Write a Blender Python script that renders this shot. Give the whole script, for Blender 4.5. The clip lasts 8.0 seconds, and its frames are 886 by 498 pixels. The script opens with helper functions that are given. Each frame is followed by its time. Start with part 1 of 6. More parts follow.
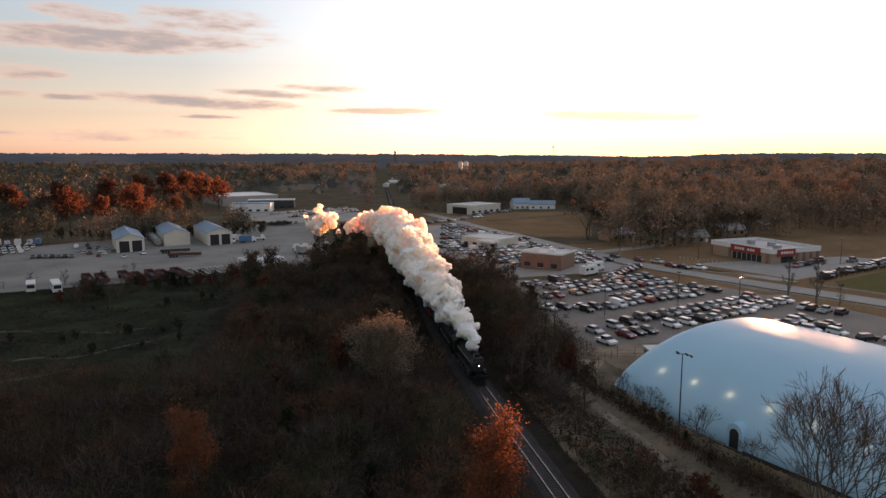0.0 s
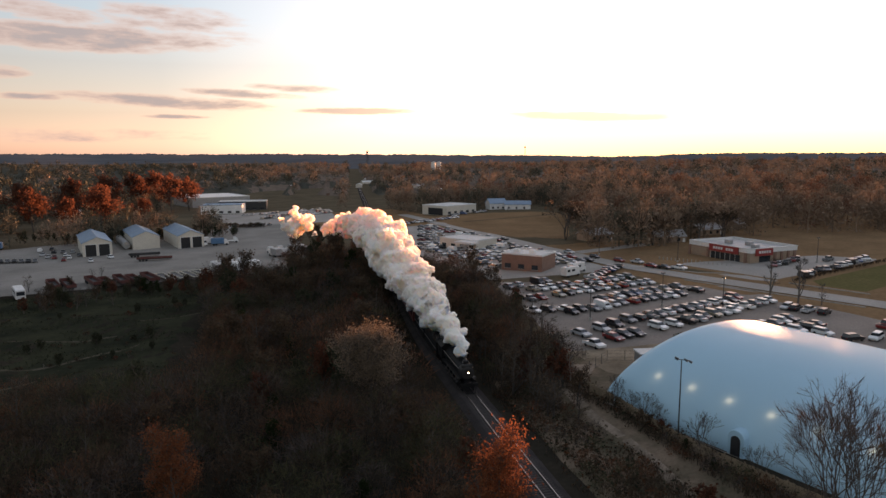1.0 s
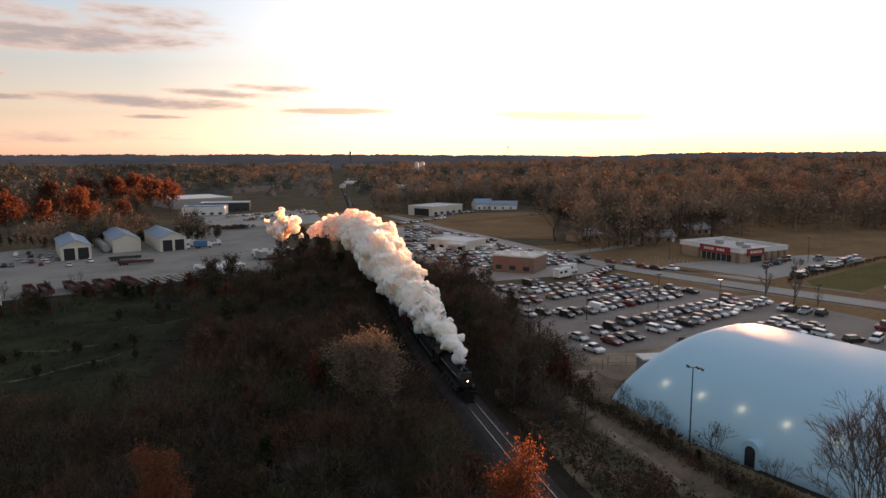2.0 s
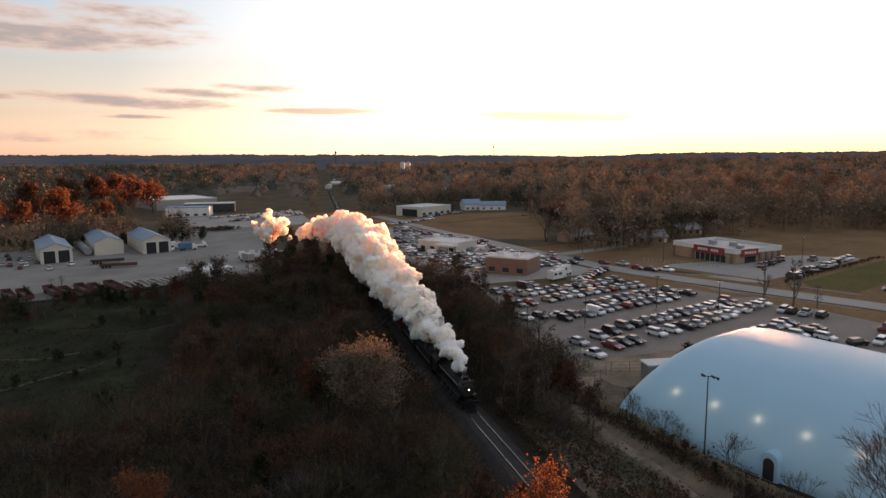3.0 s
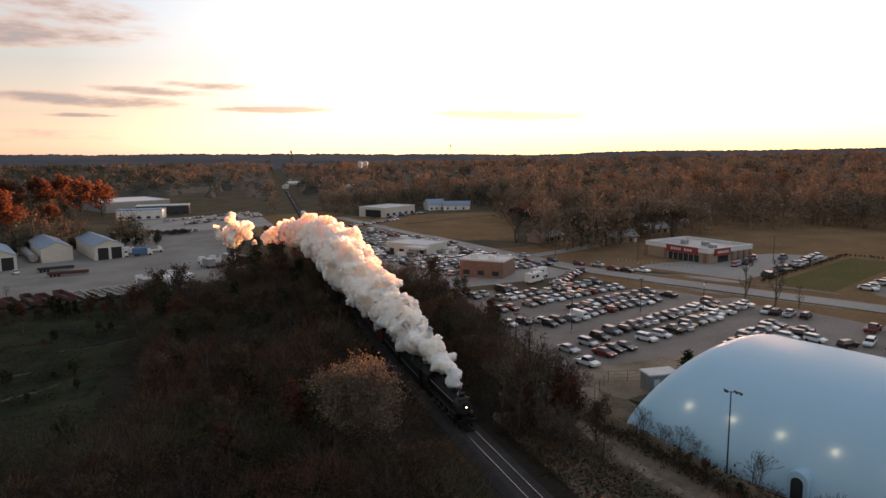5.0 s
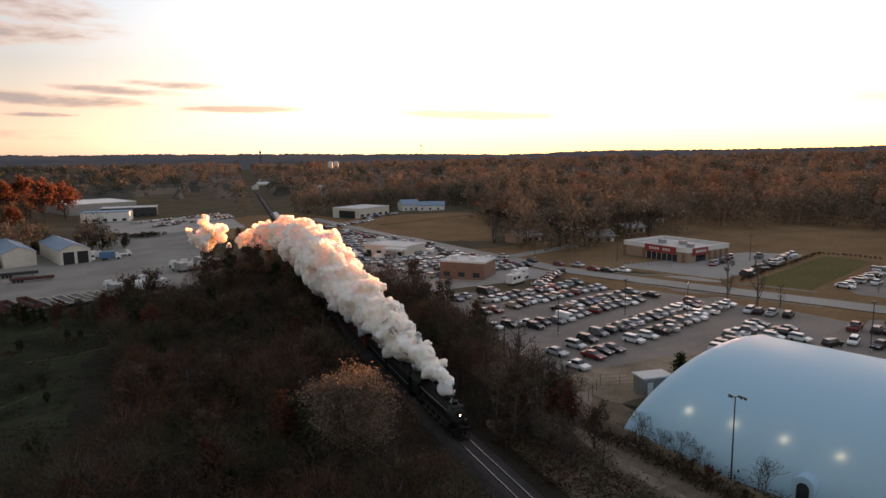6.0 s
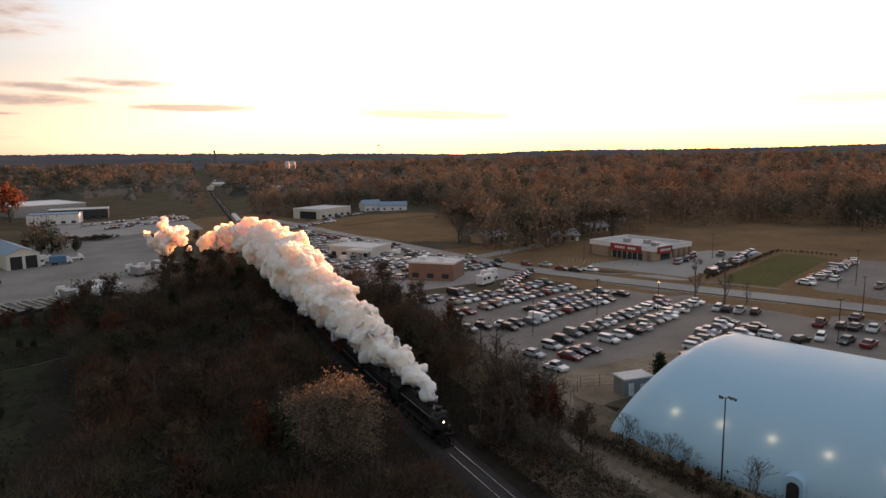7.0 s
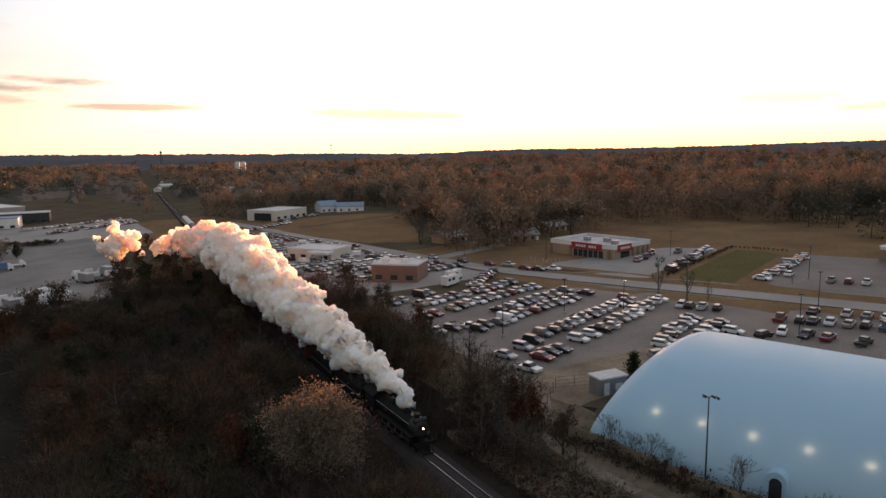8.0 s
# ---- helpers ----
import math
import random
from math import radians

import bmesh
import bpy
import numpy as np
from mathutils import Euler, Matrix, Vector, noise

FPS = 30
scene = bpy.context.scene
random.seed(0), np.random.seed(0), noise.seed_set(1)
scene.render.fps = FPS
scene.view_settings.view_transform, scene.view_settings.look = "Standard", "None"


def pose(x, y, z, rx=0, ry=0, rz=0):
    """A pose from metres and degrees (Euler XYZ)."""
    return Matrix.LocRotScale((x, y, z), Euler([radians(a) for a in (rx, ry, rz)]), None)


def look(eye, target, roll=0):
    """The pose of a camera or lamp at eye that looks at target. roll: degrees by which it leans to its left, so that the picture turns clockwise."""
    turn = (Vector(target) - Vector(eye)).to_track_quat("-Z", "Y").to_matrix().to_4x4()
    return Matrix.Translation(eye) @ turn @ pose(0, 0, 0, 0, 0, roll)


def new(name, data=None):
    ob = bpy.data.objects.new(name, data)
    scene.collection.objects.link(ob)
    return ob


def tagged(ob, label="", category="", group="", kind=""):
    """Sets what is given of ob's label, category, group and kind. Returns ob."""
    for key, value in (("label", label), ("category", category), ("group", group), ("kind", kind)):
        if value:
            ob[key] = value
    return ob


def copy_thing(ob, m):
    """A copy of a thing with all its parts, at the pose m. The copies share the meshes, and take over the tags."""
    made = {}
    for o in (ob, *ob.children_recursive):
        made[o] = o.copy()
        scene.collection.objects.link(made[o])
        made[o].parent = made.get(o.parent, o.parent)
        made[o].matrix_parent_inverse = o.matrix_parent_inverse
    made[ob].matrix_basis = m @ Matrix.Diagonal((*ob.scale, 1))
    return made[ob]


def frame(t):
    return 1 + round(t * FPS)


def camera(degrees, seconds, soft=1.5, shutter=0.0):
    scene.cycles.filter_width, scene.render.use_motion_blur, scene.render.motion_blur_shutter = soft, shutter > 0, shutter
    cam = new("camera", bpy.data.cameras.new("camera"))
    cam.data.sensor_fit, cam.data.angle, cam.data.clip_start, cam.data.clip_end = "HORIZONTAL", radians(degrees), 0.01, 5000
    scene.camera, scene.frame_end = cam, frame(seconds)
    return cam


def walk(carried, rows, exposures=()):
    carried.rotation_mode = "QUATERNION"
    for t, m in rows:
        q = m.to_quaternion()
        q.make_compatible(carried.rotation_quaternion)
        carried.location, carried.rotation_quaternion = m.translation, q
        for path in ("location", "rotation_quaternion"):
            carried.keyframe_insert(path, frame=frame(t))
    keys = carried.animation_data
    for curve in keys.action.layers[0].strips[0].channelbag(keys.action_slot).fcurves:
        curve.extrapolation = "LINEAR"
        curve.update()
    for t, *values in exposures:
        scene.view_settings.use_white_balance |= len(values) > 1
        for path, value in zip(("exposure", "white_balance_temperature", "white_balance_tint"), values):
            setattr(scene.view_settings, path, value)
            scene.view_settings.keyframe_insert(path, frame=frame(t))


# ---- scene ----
cam = camera(68.45, 8.0)
PATH = [
    (0, (6.482, -7.580, 36.814), (36.23, 86.86, 22.82), -0.16),
    (0.5, (5.807, -5.617, 36.844), (37.66, 88.14, 22.87), -0.19),
    (1, (5.311, -3.573, 36.877), (39.08, 89.51, 22.90), -0.24),
    (1.5, (4.848, -1.517, 36.962), (40.00, 91.05, 22.96), -0.32),
    (3, (3.922, 4.884, 37.034), (42.21, 96.20, 23.03), -0.41),
    (3.5, (3.620, 7.034, 37.066), (43.29, 97.75, 23.01), -0.43),
    (4, (3.181, 9.021, 37.151), (44.33, 99.07, 23.05), -0.50),
    (4.5, (2.484, 10.929, 37.340), (45.18, 100.24, 23.17), -0.54),
    (6, (0.518, 16.464, 37.695), (48.80, 102.86, 23.39), -0.69),
    (6.5, (-0.263, 18.175, 37.779), (50.63, 103.06, 23.44), -0.74),
    (7, (-1.099, 19.849, 37.838), (52.67, 102.92, 23.40), -0.69),
    (7.5, (-1.922, 21.450, 37.948), (54.77, 102.54, 23.46), -0.79),
    (8, (-2.529, 23.028, 38.035), (57.06, 102.00, 23.44), -0.91),
]
walk(cam, [(t, look(eye, target, roll)) for t, eye, target, roll in PATH], exposures=[(0.0, 3.62, 9000, 37), (8.0, 3.62, 9500, 39)])

# ---- light ----
SUN_AZ, SUN_EL = 45.8, 1.4          # degrees, clockwise from +y, above the horizon
sun_way = Vector((math.sin(radians(SUN_AZ)) * math.cos(radians(SUN_EL)), math.cos(radians(SUN_AZ)) * math.cos(radians(SUN_EL)), math.sin(radians(SUN_EL))))
sun_data = bpy.data.lights.new("sun", "SUN")
sun_data.energy, sun_data.angle, sun_data.color = 2.0, radians(0.6), (1.0, 0.58, 0.34)
sun = new("sun", sun_data)
sun.matrix_world = look((0, 0, 300), Vector((0, 0, 300)) - sun_way)


def node(tree, kind):
    return tree.nodes.new(kind)


def calc(tree, op, a, b=None, c=None, clamp=False):
    n = tree.nodes.new("ShaderNodeMath")
    n.operation, n.use_clamp = op, clamp
    for k, v in enumerate((a, b, c)):
        if v is None:
            continue
        if isinstance(v, (int, float)):
            n.inputs[k].default_value = v
        else:
            tree.links.new(v, n.inputs[k])
    return n.outputs[0]


def mixed(tree, fac, a, b, blend="MIX"):
    n = tree.nodes.new("ShaderNodeMix")
    n.data_type, n.blend_type = "RGBA", blend
    for slot, v in ((0, fac), (6, a), (7, b)):
        if isinstance(v, (int, float)):
            n.inputs[slot].default_value = v
        elif isinstance(v, (tuple, list)):
            n.inputs[slot].default_value = (*v[:3], 1.0)
        else:
            tree.links.new(v, n.inputs[slot])
    return n.outputs[2]


def make_world():
    """Clear dusk sky with a few thin cloud streaks."""
    world = bpy.data.worlds.new("dusk_sky")
    scene.world = world
    world.use_nodes = True
    tree = world.node_tree
    tree.nodes.clear()
    out = node(tree, "ShaderNodeOutputWorld")
    bg = node(tree, "ShaderNodeBackground")
    bg.inputs["Strength"].default_value = SKY
    sky = node(tree, "ShaderNodeTexSky")
    sky.sky_type, sky.sun_disc, sky.sun_elevation, sky.sun_rotation = "NISHITA", False, radians(SUN_EL), radians(SUN_AZ)
    sky.altitude, sky.air_density, sky.dust_density, sky.ozone_density = 300, 1.0, 0.6, 2.5
    pale = node(tree, "ShaderNodeHueSaturation")
    pale.inputs["Saturation"].default_value, pale.inputs["Hue"].default_value = 0.78, 0.483
    tree.links.new(sky.outputs[0], pale.inputs["Color"])
    coord = node(tree, "ShaderNodeTexCoord")
    sep = node(tree, "ShaderNodeSeparateXYZ")
    tree.links.new(coord.outputs["Generated"], sep.inputs[0])
    az = calc(tree, "MULTIPLY", calc(tree, "ARCTAN2", sep.outputs[0], sep.outputs[1]), 57.2958)
    el = calc(tree, "MULTIPLY", calc(tree, "ARCSINE", sep.outputs[2]), 57.2958)
    comb = node(tree, "ShaderNodeCombineXYZ")
    tree.links.new(calc(tree, "MULTIPLY", az, 0.16), comb.inputs[0])
    tree.links.new(calc(tree, "MULTIPLY", el, 0.75), comb.inputs[1])
    rag = node(tree, "ShaderNodeTexNoise")
    rag.inputs["Scale"].default_value, rag.inputs["Detail"].default_value, rag.inputs["Roughness"].default_value = 1.6, 7, 0.62
    tree.links.new(comb.outputs[0], rag.inputs["Vector"])
    total = None
    for a0, e0, wa, we, lean, much in CLOUDS:
        da = calc(tree, "SUBTRACT", az, a0)
        de = calc(tree, "SUBTRACT", calc(tree, "SUBTRACT", el, e0), calc(tree, "MULTIPLY", da, lean))
        d2 = calc(tree, "ADD", calc(tree, "POWER", calc(tree, "DIVIDE", da, wa), 2.0), calc(tree, "POWER", calc(tree, "ABSOLUTE", calc(tree, "DIVIDE", de, we)), 2.0))
        blob = calc(tree, "MULTIPLY", calc(tree, "SUBTRACT", 1.0, d2, clamp=True), much)
        total = blob if total is None else calc(tree, "MAXIMUM", total, blob)
    thick = calc(tree, "ADD", total, calc(tree, "MULTIPLY", calc(tree, "SUBTRACT", rag.outputs["Fac"], 0.5), 2.2))
    mask = calc(tree, "MULTIPLY", calc(tree, "SUBTRACT", thick, 0.10), 1.5, clamp=True)
    mask = calc(tree, "MULTIPLY", calc(tree, "MULTIPLY", mask, calc(tree, "MULTIPLY", total, 4.0, clamp=True)), 0.85)
    # away from the sun the sky turns rosy at the horizon and blue above
    away = calc(tree, "DIVIDE", calc(tree, "SUBTRACT", 43.0, az), 46.0, clamp=True)
    height = calc(tree, "DIVIDE", el, 11.0, clamp=True)
    tint = mixed(tree, height, (0.50, 0.47, 0.42), (0.33, 0.50, 0.60))
    # haze along the horizon keeps the glow round the sun yellow
    least = node(tree, "ShaderNodeVectorMath")
    least.operation = "MINIMUM"
    tree.links.new(pale.outputs[0], least.inputs[0])
    tree.links.new(mixed(tree, calc(tree, "DIVIDE", el, 9.0, clamp=True), (2.0, 1.35, 0.62), (2.6, 2.6, 2.4)), least.inputs[1])
    hazy = node(tree, "ShaderNodeHueSaturation")
    hazy.inputs["Saturation"].default_value = 0.38
    tree.links.new(away, hazy.inputs["Fac"])
    tree.links.new(least.outputs[0], hazy.inputs["Color"])
    sky_color = mixed(tree, 1.0, hazy.outputs[0], mixed(tree, away, (1.0, 1.0, 1.0), tint), "MULTIPLY")
    # thin cloud edges glow peach, the thick middles are grey
    body = calc(tree, "MULTIPLY", calc(tree, "SUBTRACT", thick, 0.3), 1.5, clamp=True)
    lit = mixed(tree, 1.0, sky_color, (0.80, 0.66, 0.58), "MULTIPLY")
    cloud = mixed(tree, away, lit, mixed(tree, body, (0.60, 0.51, 0.45), (0.28, 0.32, 0.36)))
    tree.links.new(mixed(tree, mask, sky_color, cloud), bg.inputs["Color"])
    tree.links.new(bg.outputs[0], out.inputs["Surface"])


SKY = 0.104
# azimuth, elevation, half width, half height, lean, strength
CLOUDS = [(-8.5, 8.9, 14.0, 1.25, 0.03, 0.95), (-10.2, 10.5, 4.2, 0.85, -0.05, 0.85), (-1.5, 10.6, 6.5, 1.5, -0.05, 0.6), (-14.6, 6.15, 3.4, 0.7, 0.0, 0.8), (-15.4, 4.64, 2.6, 0.36, 0.0, 0.9),
          (-11.9, 4.55, 2.8, 0.36, 0.0, 0.95), (-2.5, 4.45, 10.0, 0.62, -0.035, 1.0), (3.5, 5.2, 5.5, 0.4, -0.04, 0.95), (7.2, 5.75, 4.5, 0.4, -0.03, 0.8), (13.0, 3.92, 6.5, 0.34, 0.0, 1.1),
          (-2.0, 3.3, 3.0, 0.22, 0.0, 0.9), (32.1, 3.38, 8.5, 0.46, -0.03, 1.15), (34.8, 9.5, 3.4, 0.55, -0.18, 1.0), (-11.0, 1.75, 15.0, 0.7, 0.0, 0.45),
          (64.4, 3.9, 4.6, 0.6, 0.0, 1.05), (69.6, 2.94, 3.6, 0.36, 0.0, 0.95), (52.4, 7.05, 1.8, 0.45, -0.1, 0.7)]
make_world()

# ---- materials ----
MATS = {}


def mat(name, base, rough=0.8, second=None, scale=2.0, fine=None, bump=0.0, metal=0.0, spread=0.0, translucent=0.0, where="position", ior=1.45, spec=0.5, contrast=0.5, grainy=0.7):
    """A surface with two scales of variation: base to second by a broad noise, then a fine grain; spread varies whole objects."""
    if name in MATS:
        return MATS[name]
    m = bpy.data.materials.new(name)
    m.use_nodes = True
    tree = m.node_tree
    bsdf = tree.nodes["Principled BSDF"]
    second = second or tuple(0.7 * c for c in base)
    if where == "position":
        vec = node(tree, "ShaderNodeNewGeometry").outputs["Position"]
    else:
        vec = node(tree, "ShaderNodeTexCoord").outputs["Object"]
    big = node(tree, "ShaderNodeTexNoise")
    big.inputs["Scale"].default_value, big.inputs["Detail"].default_value, big.inputs["Roughness"].default_value = scale, 5, 0.6
    tree.links.new(vec, big.inputs["Vector"])
    grain = node(tree, "ShaderNodeTexNoise")
    grain.inputs["Scale"].default_value, grain.inputs["Detail"].default_value = fine or scale * 14, 4
    tree.links.new(vec, grain.inputs["Vector"])
    ramp = calc(tree, "MULTIPLY_ADD", calc(tree, "SUBTRACT", big.outputs["Fac"], 0.5), 1.0 / max(0.05, contrast), 0.5, clamp=True)
    color = mixed(tree, ramp, base, second)
    shade = calc(tree, "MULTIPLY_ADD", grain.outputs["Fac"], grainy, 1.0 - grainy / 2)
    color = mixed(tree, 1.0, color, (1, 1, 1), "MULTIPLY")
    scaled = node(tree, "ShaderNodeVectorMath")
    scaled.operation = "SCALE"
    tree.links.new(color, scaled.inputs[0])
    tree.links.new(shade, scaled.inputs["Scale"])
    color = scaled.outputs[0]
    if spread:
        info = node(tree, "ShaderNodeObjectInfo")
        hsv = node(tree, "ShaderNodeHueSaturation")
        tree.links.new(color, hsv.inputs["Color"])
        tree.links.new(calc(tree, "MULTIPLY_ADD", info.outputs["Random"], spread, 1.0 - spread / 2), hsv.inputs["Value"])
        tree.links.new(calc(tree, "MULTIPLY_ADD", info.outputs["Random"], spread * 0.05, 0.5 - spread * 0.025), hsv.inputs["Hue"])
        color = hsv.outputs[0]
    tree.links.new(color, bsdf.inputs["Base Color"])
    bsdf.inputs["Roughness"].default_value, bsdf.inputs["Metallic"].default_value = rough, metal
    bsdf.inputs["IOR"].default_value, bsdf.inputs["Specular IOR Level"].default_value = ior, spec
    if bump:
        b = node(tree, "ShaderNodeBump")
        b.inputs["Strength"].default_value, b.inputs["Distance"].default_value = min(1.0, bump), 0.1 * max(1.0, bump)
        tree.links.new(grain.outputs["Fac"], b.inputs["Height"])
        tree.links.new(b.outputs[0], bsdf.inputs["Normal"])
    if translucent:
        t = node(tree, "ShaderNodeBsdfTranslucent")
        tree.links.new(color, t.inputs["Color"])
        mix = node(tree, "ShaderNodeMixShader")
        mix.inputs[0].default_value = translucent
        tree.links.new(bsdf.outputs[0], mix.inputs[1])
        tree.links.new(t.outputs[0], mix.inputs[2])
        tree.links.new(mix.outputs[0], tree.nodes["Material Output"].inputs["Surface"])
    MATS[name] = m
    return m


def glow(name, color, strength):
    m = bpy.data.materials.new(name)
    m.use_nodes = True
    tree = m.node_tree
    bsdf = tree.nodes["Principled BSDF"]
    bsdf.inputs["Base Color"].default_value = (*color, 1)
    bsdf.inputs["Emission Color"].default_value = (*color, 1)
    bsdf.inputs["Emission Strength"].default_value = strength
    return m


def leaf_mat(name, a, b, spread=0.3, thin=0.4):
    """Leaves: two colours mixed leaf by leaf, thin enough to let light through."""
    m = bpy.data.materials.new(name)
    m.use_nodes = True
    tree = m.node_tree
    bsdf = tree.nodes["Principled BSDF"]
    geo = node(tree, "ShaderNodeNewGeometry")
    info = node(tree, "ShaderNodeObjectInfo")
    color = mixed(tree, geo.outputs["Random Per Island"], a, b)
    hsv = node(tree, "ShaderNodeHueSaturation")
    tree.links.new(color, hsv.inputs["Color"])
    tree.links.new(calc(tree, "MULTIPLY_ADD", info.outputs["Random"], spread, 1.0 - spread / 2), hsv.inputs["Value"])
    tree.links.new(hsv.outputs[0], bsdf.inputs["Base Color"])
    bsdf.inputs["Roughness"].default_value = 0.9
    bsdf.inputs["Specular IOR Level"].default_value = 0.0
    t = node(tree, "ShaderNodeBsdfTranslucent")
    tree.links.new(hsv.outputs[0], t.inputs["Color"])
    mix = node(tree, "ShaderNodeMixShader")
    mix.inputs[0].default_value = thin
    tree.links.new(bsdf.outputs[0], mix.inputs[1])
    tree.links.new(t.outputs[0], mix.inputs[2])
    tree.links.new(mix.outputs[0], tree.nodes["Material Output"].inputs["Surface"])
    return m


grass = mat("grass", (0.05, 0.051, 0.032), 0.95, (0.022, 0.025, 0.018), 0.09, 0.9, 0.6, contrast=0.35, spec=0.0)
dry_grass = mat("dry_grass", (0.29, 0.172, 0.098), 0.95, (0.20, 0.12, 0.07), 0.05, 0.8, 0.6, contrast=0.35, spec=0.0)
green_grass = mat("green_grass", (0.125, 0.112, 0.048), 0.95, (0.165, 0.128, 0.062), 0.07, 1.2, 0.5, contrast=0.4, spec=0.0)
forest_floor = mat("forest_floor", (0.05, 0.04, 0.03), 0.95, (0.028, 0.026, 0.021), 0.12, 1.4, 0.8, contrast=0.4, spec=0.0)
dull_grass = mat("dull_grass", (0.15, 0.115, 0.078), 0.95, (0.095, 0.077, 0.053), 0.05, 0.8, 0.6, contrast=0.35, spec=0.0)
path_earth = mat("path_earth", (0.32, 0.245, 0.19), 0.95, (0.17, 0.13, 0.10), 0.4, 2.5, 0.8, contrast=0.3, spec=0.0)
worn_earth = mat("worn_earth", (0.125, 0.105, 0.08), 0.95, (0.07, 0.062, 0.046), 0.4, 2.5, 0.8, contrast=0.3, spec=0.0)
brush_earth = mat("brush_earth", (0.24, 0.17, 0.125), 0.95, (0.10, 0.088, 0.06), 0.22, 2.2, 0.8, contrast=0.3, spec=0.0)
gravel = mat("gravel", (0.31, 0.287, 0.26), 0.95, (0.215, 0.2, 0.18), 0.05, 2.2, 0.5, contrast=0.35, spec=0.0)
asphalt = mat("asphalt", (0.26, 0.215, 0.185), 0.85, (0.19, 0.158, 0.138), 0.07, 2.5, 0.3, contrast=0.4, spec=0.2)
old_asphalt = mat("old_asphalt", (0.36, 0.33, 0.30), 0.9, (0.27, 0.245, 0.22), 0.06, 2.5, 0.3, contrast=0.4, spec=0.2)
concrete = mat("concrete", (0.42, 0.39, 0.35), 0.9, (0.30, 0.28, 0.25), 0.3, 4.0, 0.2, spec=0.2)
dirt = mat("dirt", (0.34, 0.26, 0.19), 0.95, (0.19, 0.145, 0.105), 0.14, 1.7, 0.6, contrast=0.35, spec=0.0)
ballast_stone = mat("ballast_stone", (0.075, 0.065, 0.062), 0.95, (0.042, 0.037, 0.036), 0.3, 5.0, 0.9, spec=0.0)
bark = mat("bark", (0.095, 0.08, 0.07), 0.95, (0.06, 0.05, 0.043), 1.5, 9.0, 0.8, spread=0.5)
pale_bark = mat("pale_bark", (0.16, 0.135, 0.115), 0.95, (0.10, 0.085, 0.072), 1.2, 9.0, 0.6, spread=0.5)
steel_rail = mat("steel_rail", (0.45, 0.42, 0.40), 0.32, (0.35, 0.32, 0.30), 0.5, 6, metal=0.9)
sleeper_wood = mat("sleeper_wood", (0.062, 0.054, 0.05), 0.9, (0.045, 0.04, 0.037), 1.0, 7.0, 0.5)
black_iron = mat("black_iron", (0.014, 0.013, 0.013), 0.65, (0.008, 0.008, 0.008), 0.7, 6.0, 0.1, spec=0.2)
sooty_steel = mat("sooty_steel", (0.03, 0.028, 0.027), 0.6, (0.018, 0.017, 0.016), 0.9, 8.0, metal=0.2)
coach_red = mat("coach_red", (0.16, 0.035, 0.03), 0.4, (0.11, 0.027, 0.022), 0.5, 4.0)
coach_silver = mat("coach_silver", (0.62, 0.60, 0.57), 0.35, (0.48, 0.46, 0.44), 0.5, 4.0, metal=0.6)
# white dome fabric with the blue skylight put into its base colour
sky_tinted_fabric = mat("sky_tinted_fabric", (0.37, 0.66, 0.80), 0.5, (0.355, 0.645, 0.785), 0.08, 0.3, 0.0, translucent=0.10, grainy=0.04, spec=0.1)
brick_red = mat("brick_red", (0.27, 0.15, 0.112), 0.9, (0.20, 0.108, 0.08), 0.4, 6.0, 0.4)
brick_tan = mat("brick_tan", (0.36, 0.25, 0.18), 0.9, (0.28, 0.19, 0.135), 0.4, 6.0, 0.3)
cream_wall = mat("cream_wall", (0.62, 0.56, 0.48), 0.85, (0.52, 0.47, 0.40), 0.25, 3.0, 0.1)
white_metal = mat("white_metal", (0.72, 0.71, 0.69), 0.5, (0.60, 0.59, 0.57), 0.3, 3.0, 0.05)
blue_roof = mat("blue_roof", (0.17, 0.28, 0.38), 0.55, (0.13, 0.22, 0.31), 0.25, 3.0, 0.1)
grey_roof = mat("grey_roof", (0.42, 0.42, 0.42), 0.6, (0.30, 0.30, 0.30), 0.2, 3.0, 0.1)
white_roof = mat("white_roof", (0.66, 0.65, 0.63), 0.7, (0.54, 0.53, 0.51), 0.15, 3.0, 0.05)
sign_red = mat("sign_red", (0.34, 0.035, 0.03), 0.5, (0.28, 0.03, 0.028), 0.8, 6.0)
dark_opening = mat("dark_opening", (0.018, 0.018, 0.02), 0.7, (0.012, 0.012, 0.013), 1.0)
window_glass = mat("window_glass", (0.03, 0.035, 0.04), 0.08, (0.022, 0.026, 0.03), 0.8, spec=0.8)
dark_metal = mat("dark_metal", (0.06, 0.06, 0.062), 0.55, (0.04, 0.04, 0.042), 1.0, metal=0.5)
grey_metal = mat("grey_metal", (0.38, 0.38, 0.38), 0.5, (0.28, 0.28, 0.28), 0.8, metal=0.6)
fence_wood = mat("fence_wood", (0.31, 0.22, 0.155), 0.9, (0.20, 0.145, 0.10), 0.6, 6.0, 0.4, spread=0.35)
rust_red = mat("rust_red", (0.17, 0.045, 0.036), 0.75, (0.085, 0.028, 0.024), 0.6, 5.0, 0.2)
trailer_blue = mat("trailer_blue", (0.05, 0.17, 0.30), 0.5, (0.035, 0.12, 0.22), 0.6, 4.0)
tyre_rubber = mat("tyre_rubber", (0.02, 0.02, 0.02), 0.85, (0.014, 0.014, 0.014), 2.0, where="object")
wheel_rim = mat("wheel_rim", (0.4, 0.4, 0.4), 0.35, (0.3, 0.3, 0.3), 3.0, where="object", metal=0.8)
car_glass = mat("car_glass", (0.02, 0.022, 0.025), 0.06, (0.014, 0.016, 0.018), 2.0, where="object", spec=0.9)
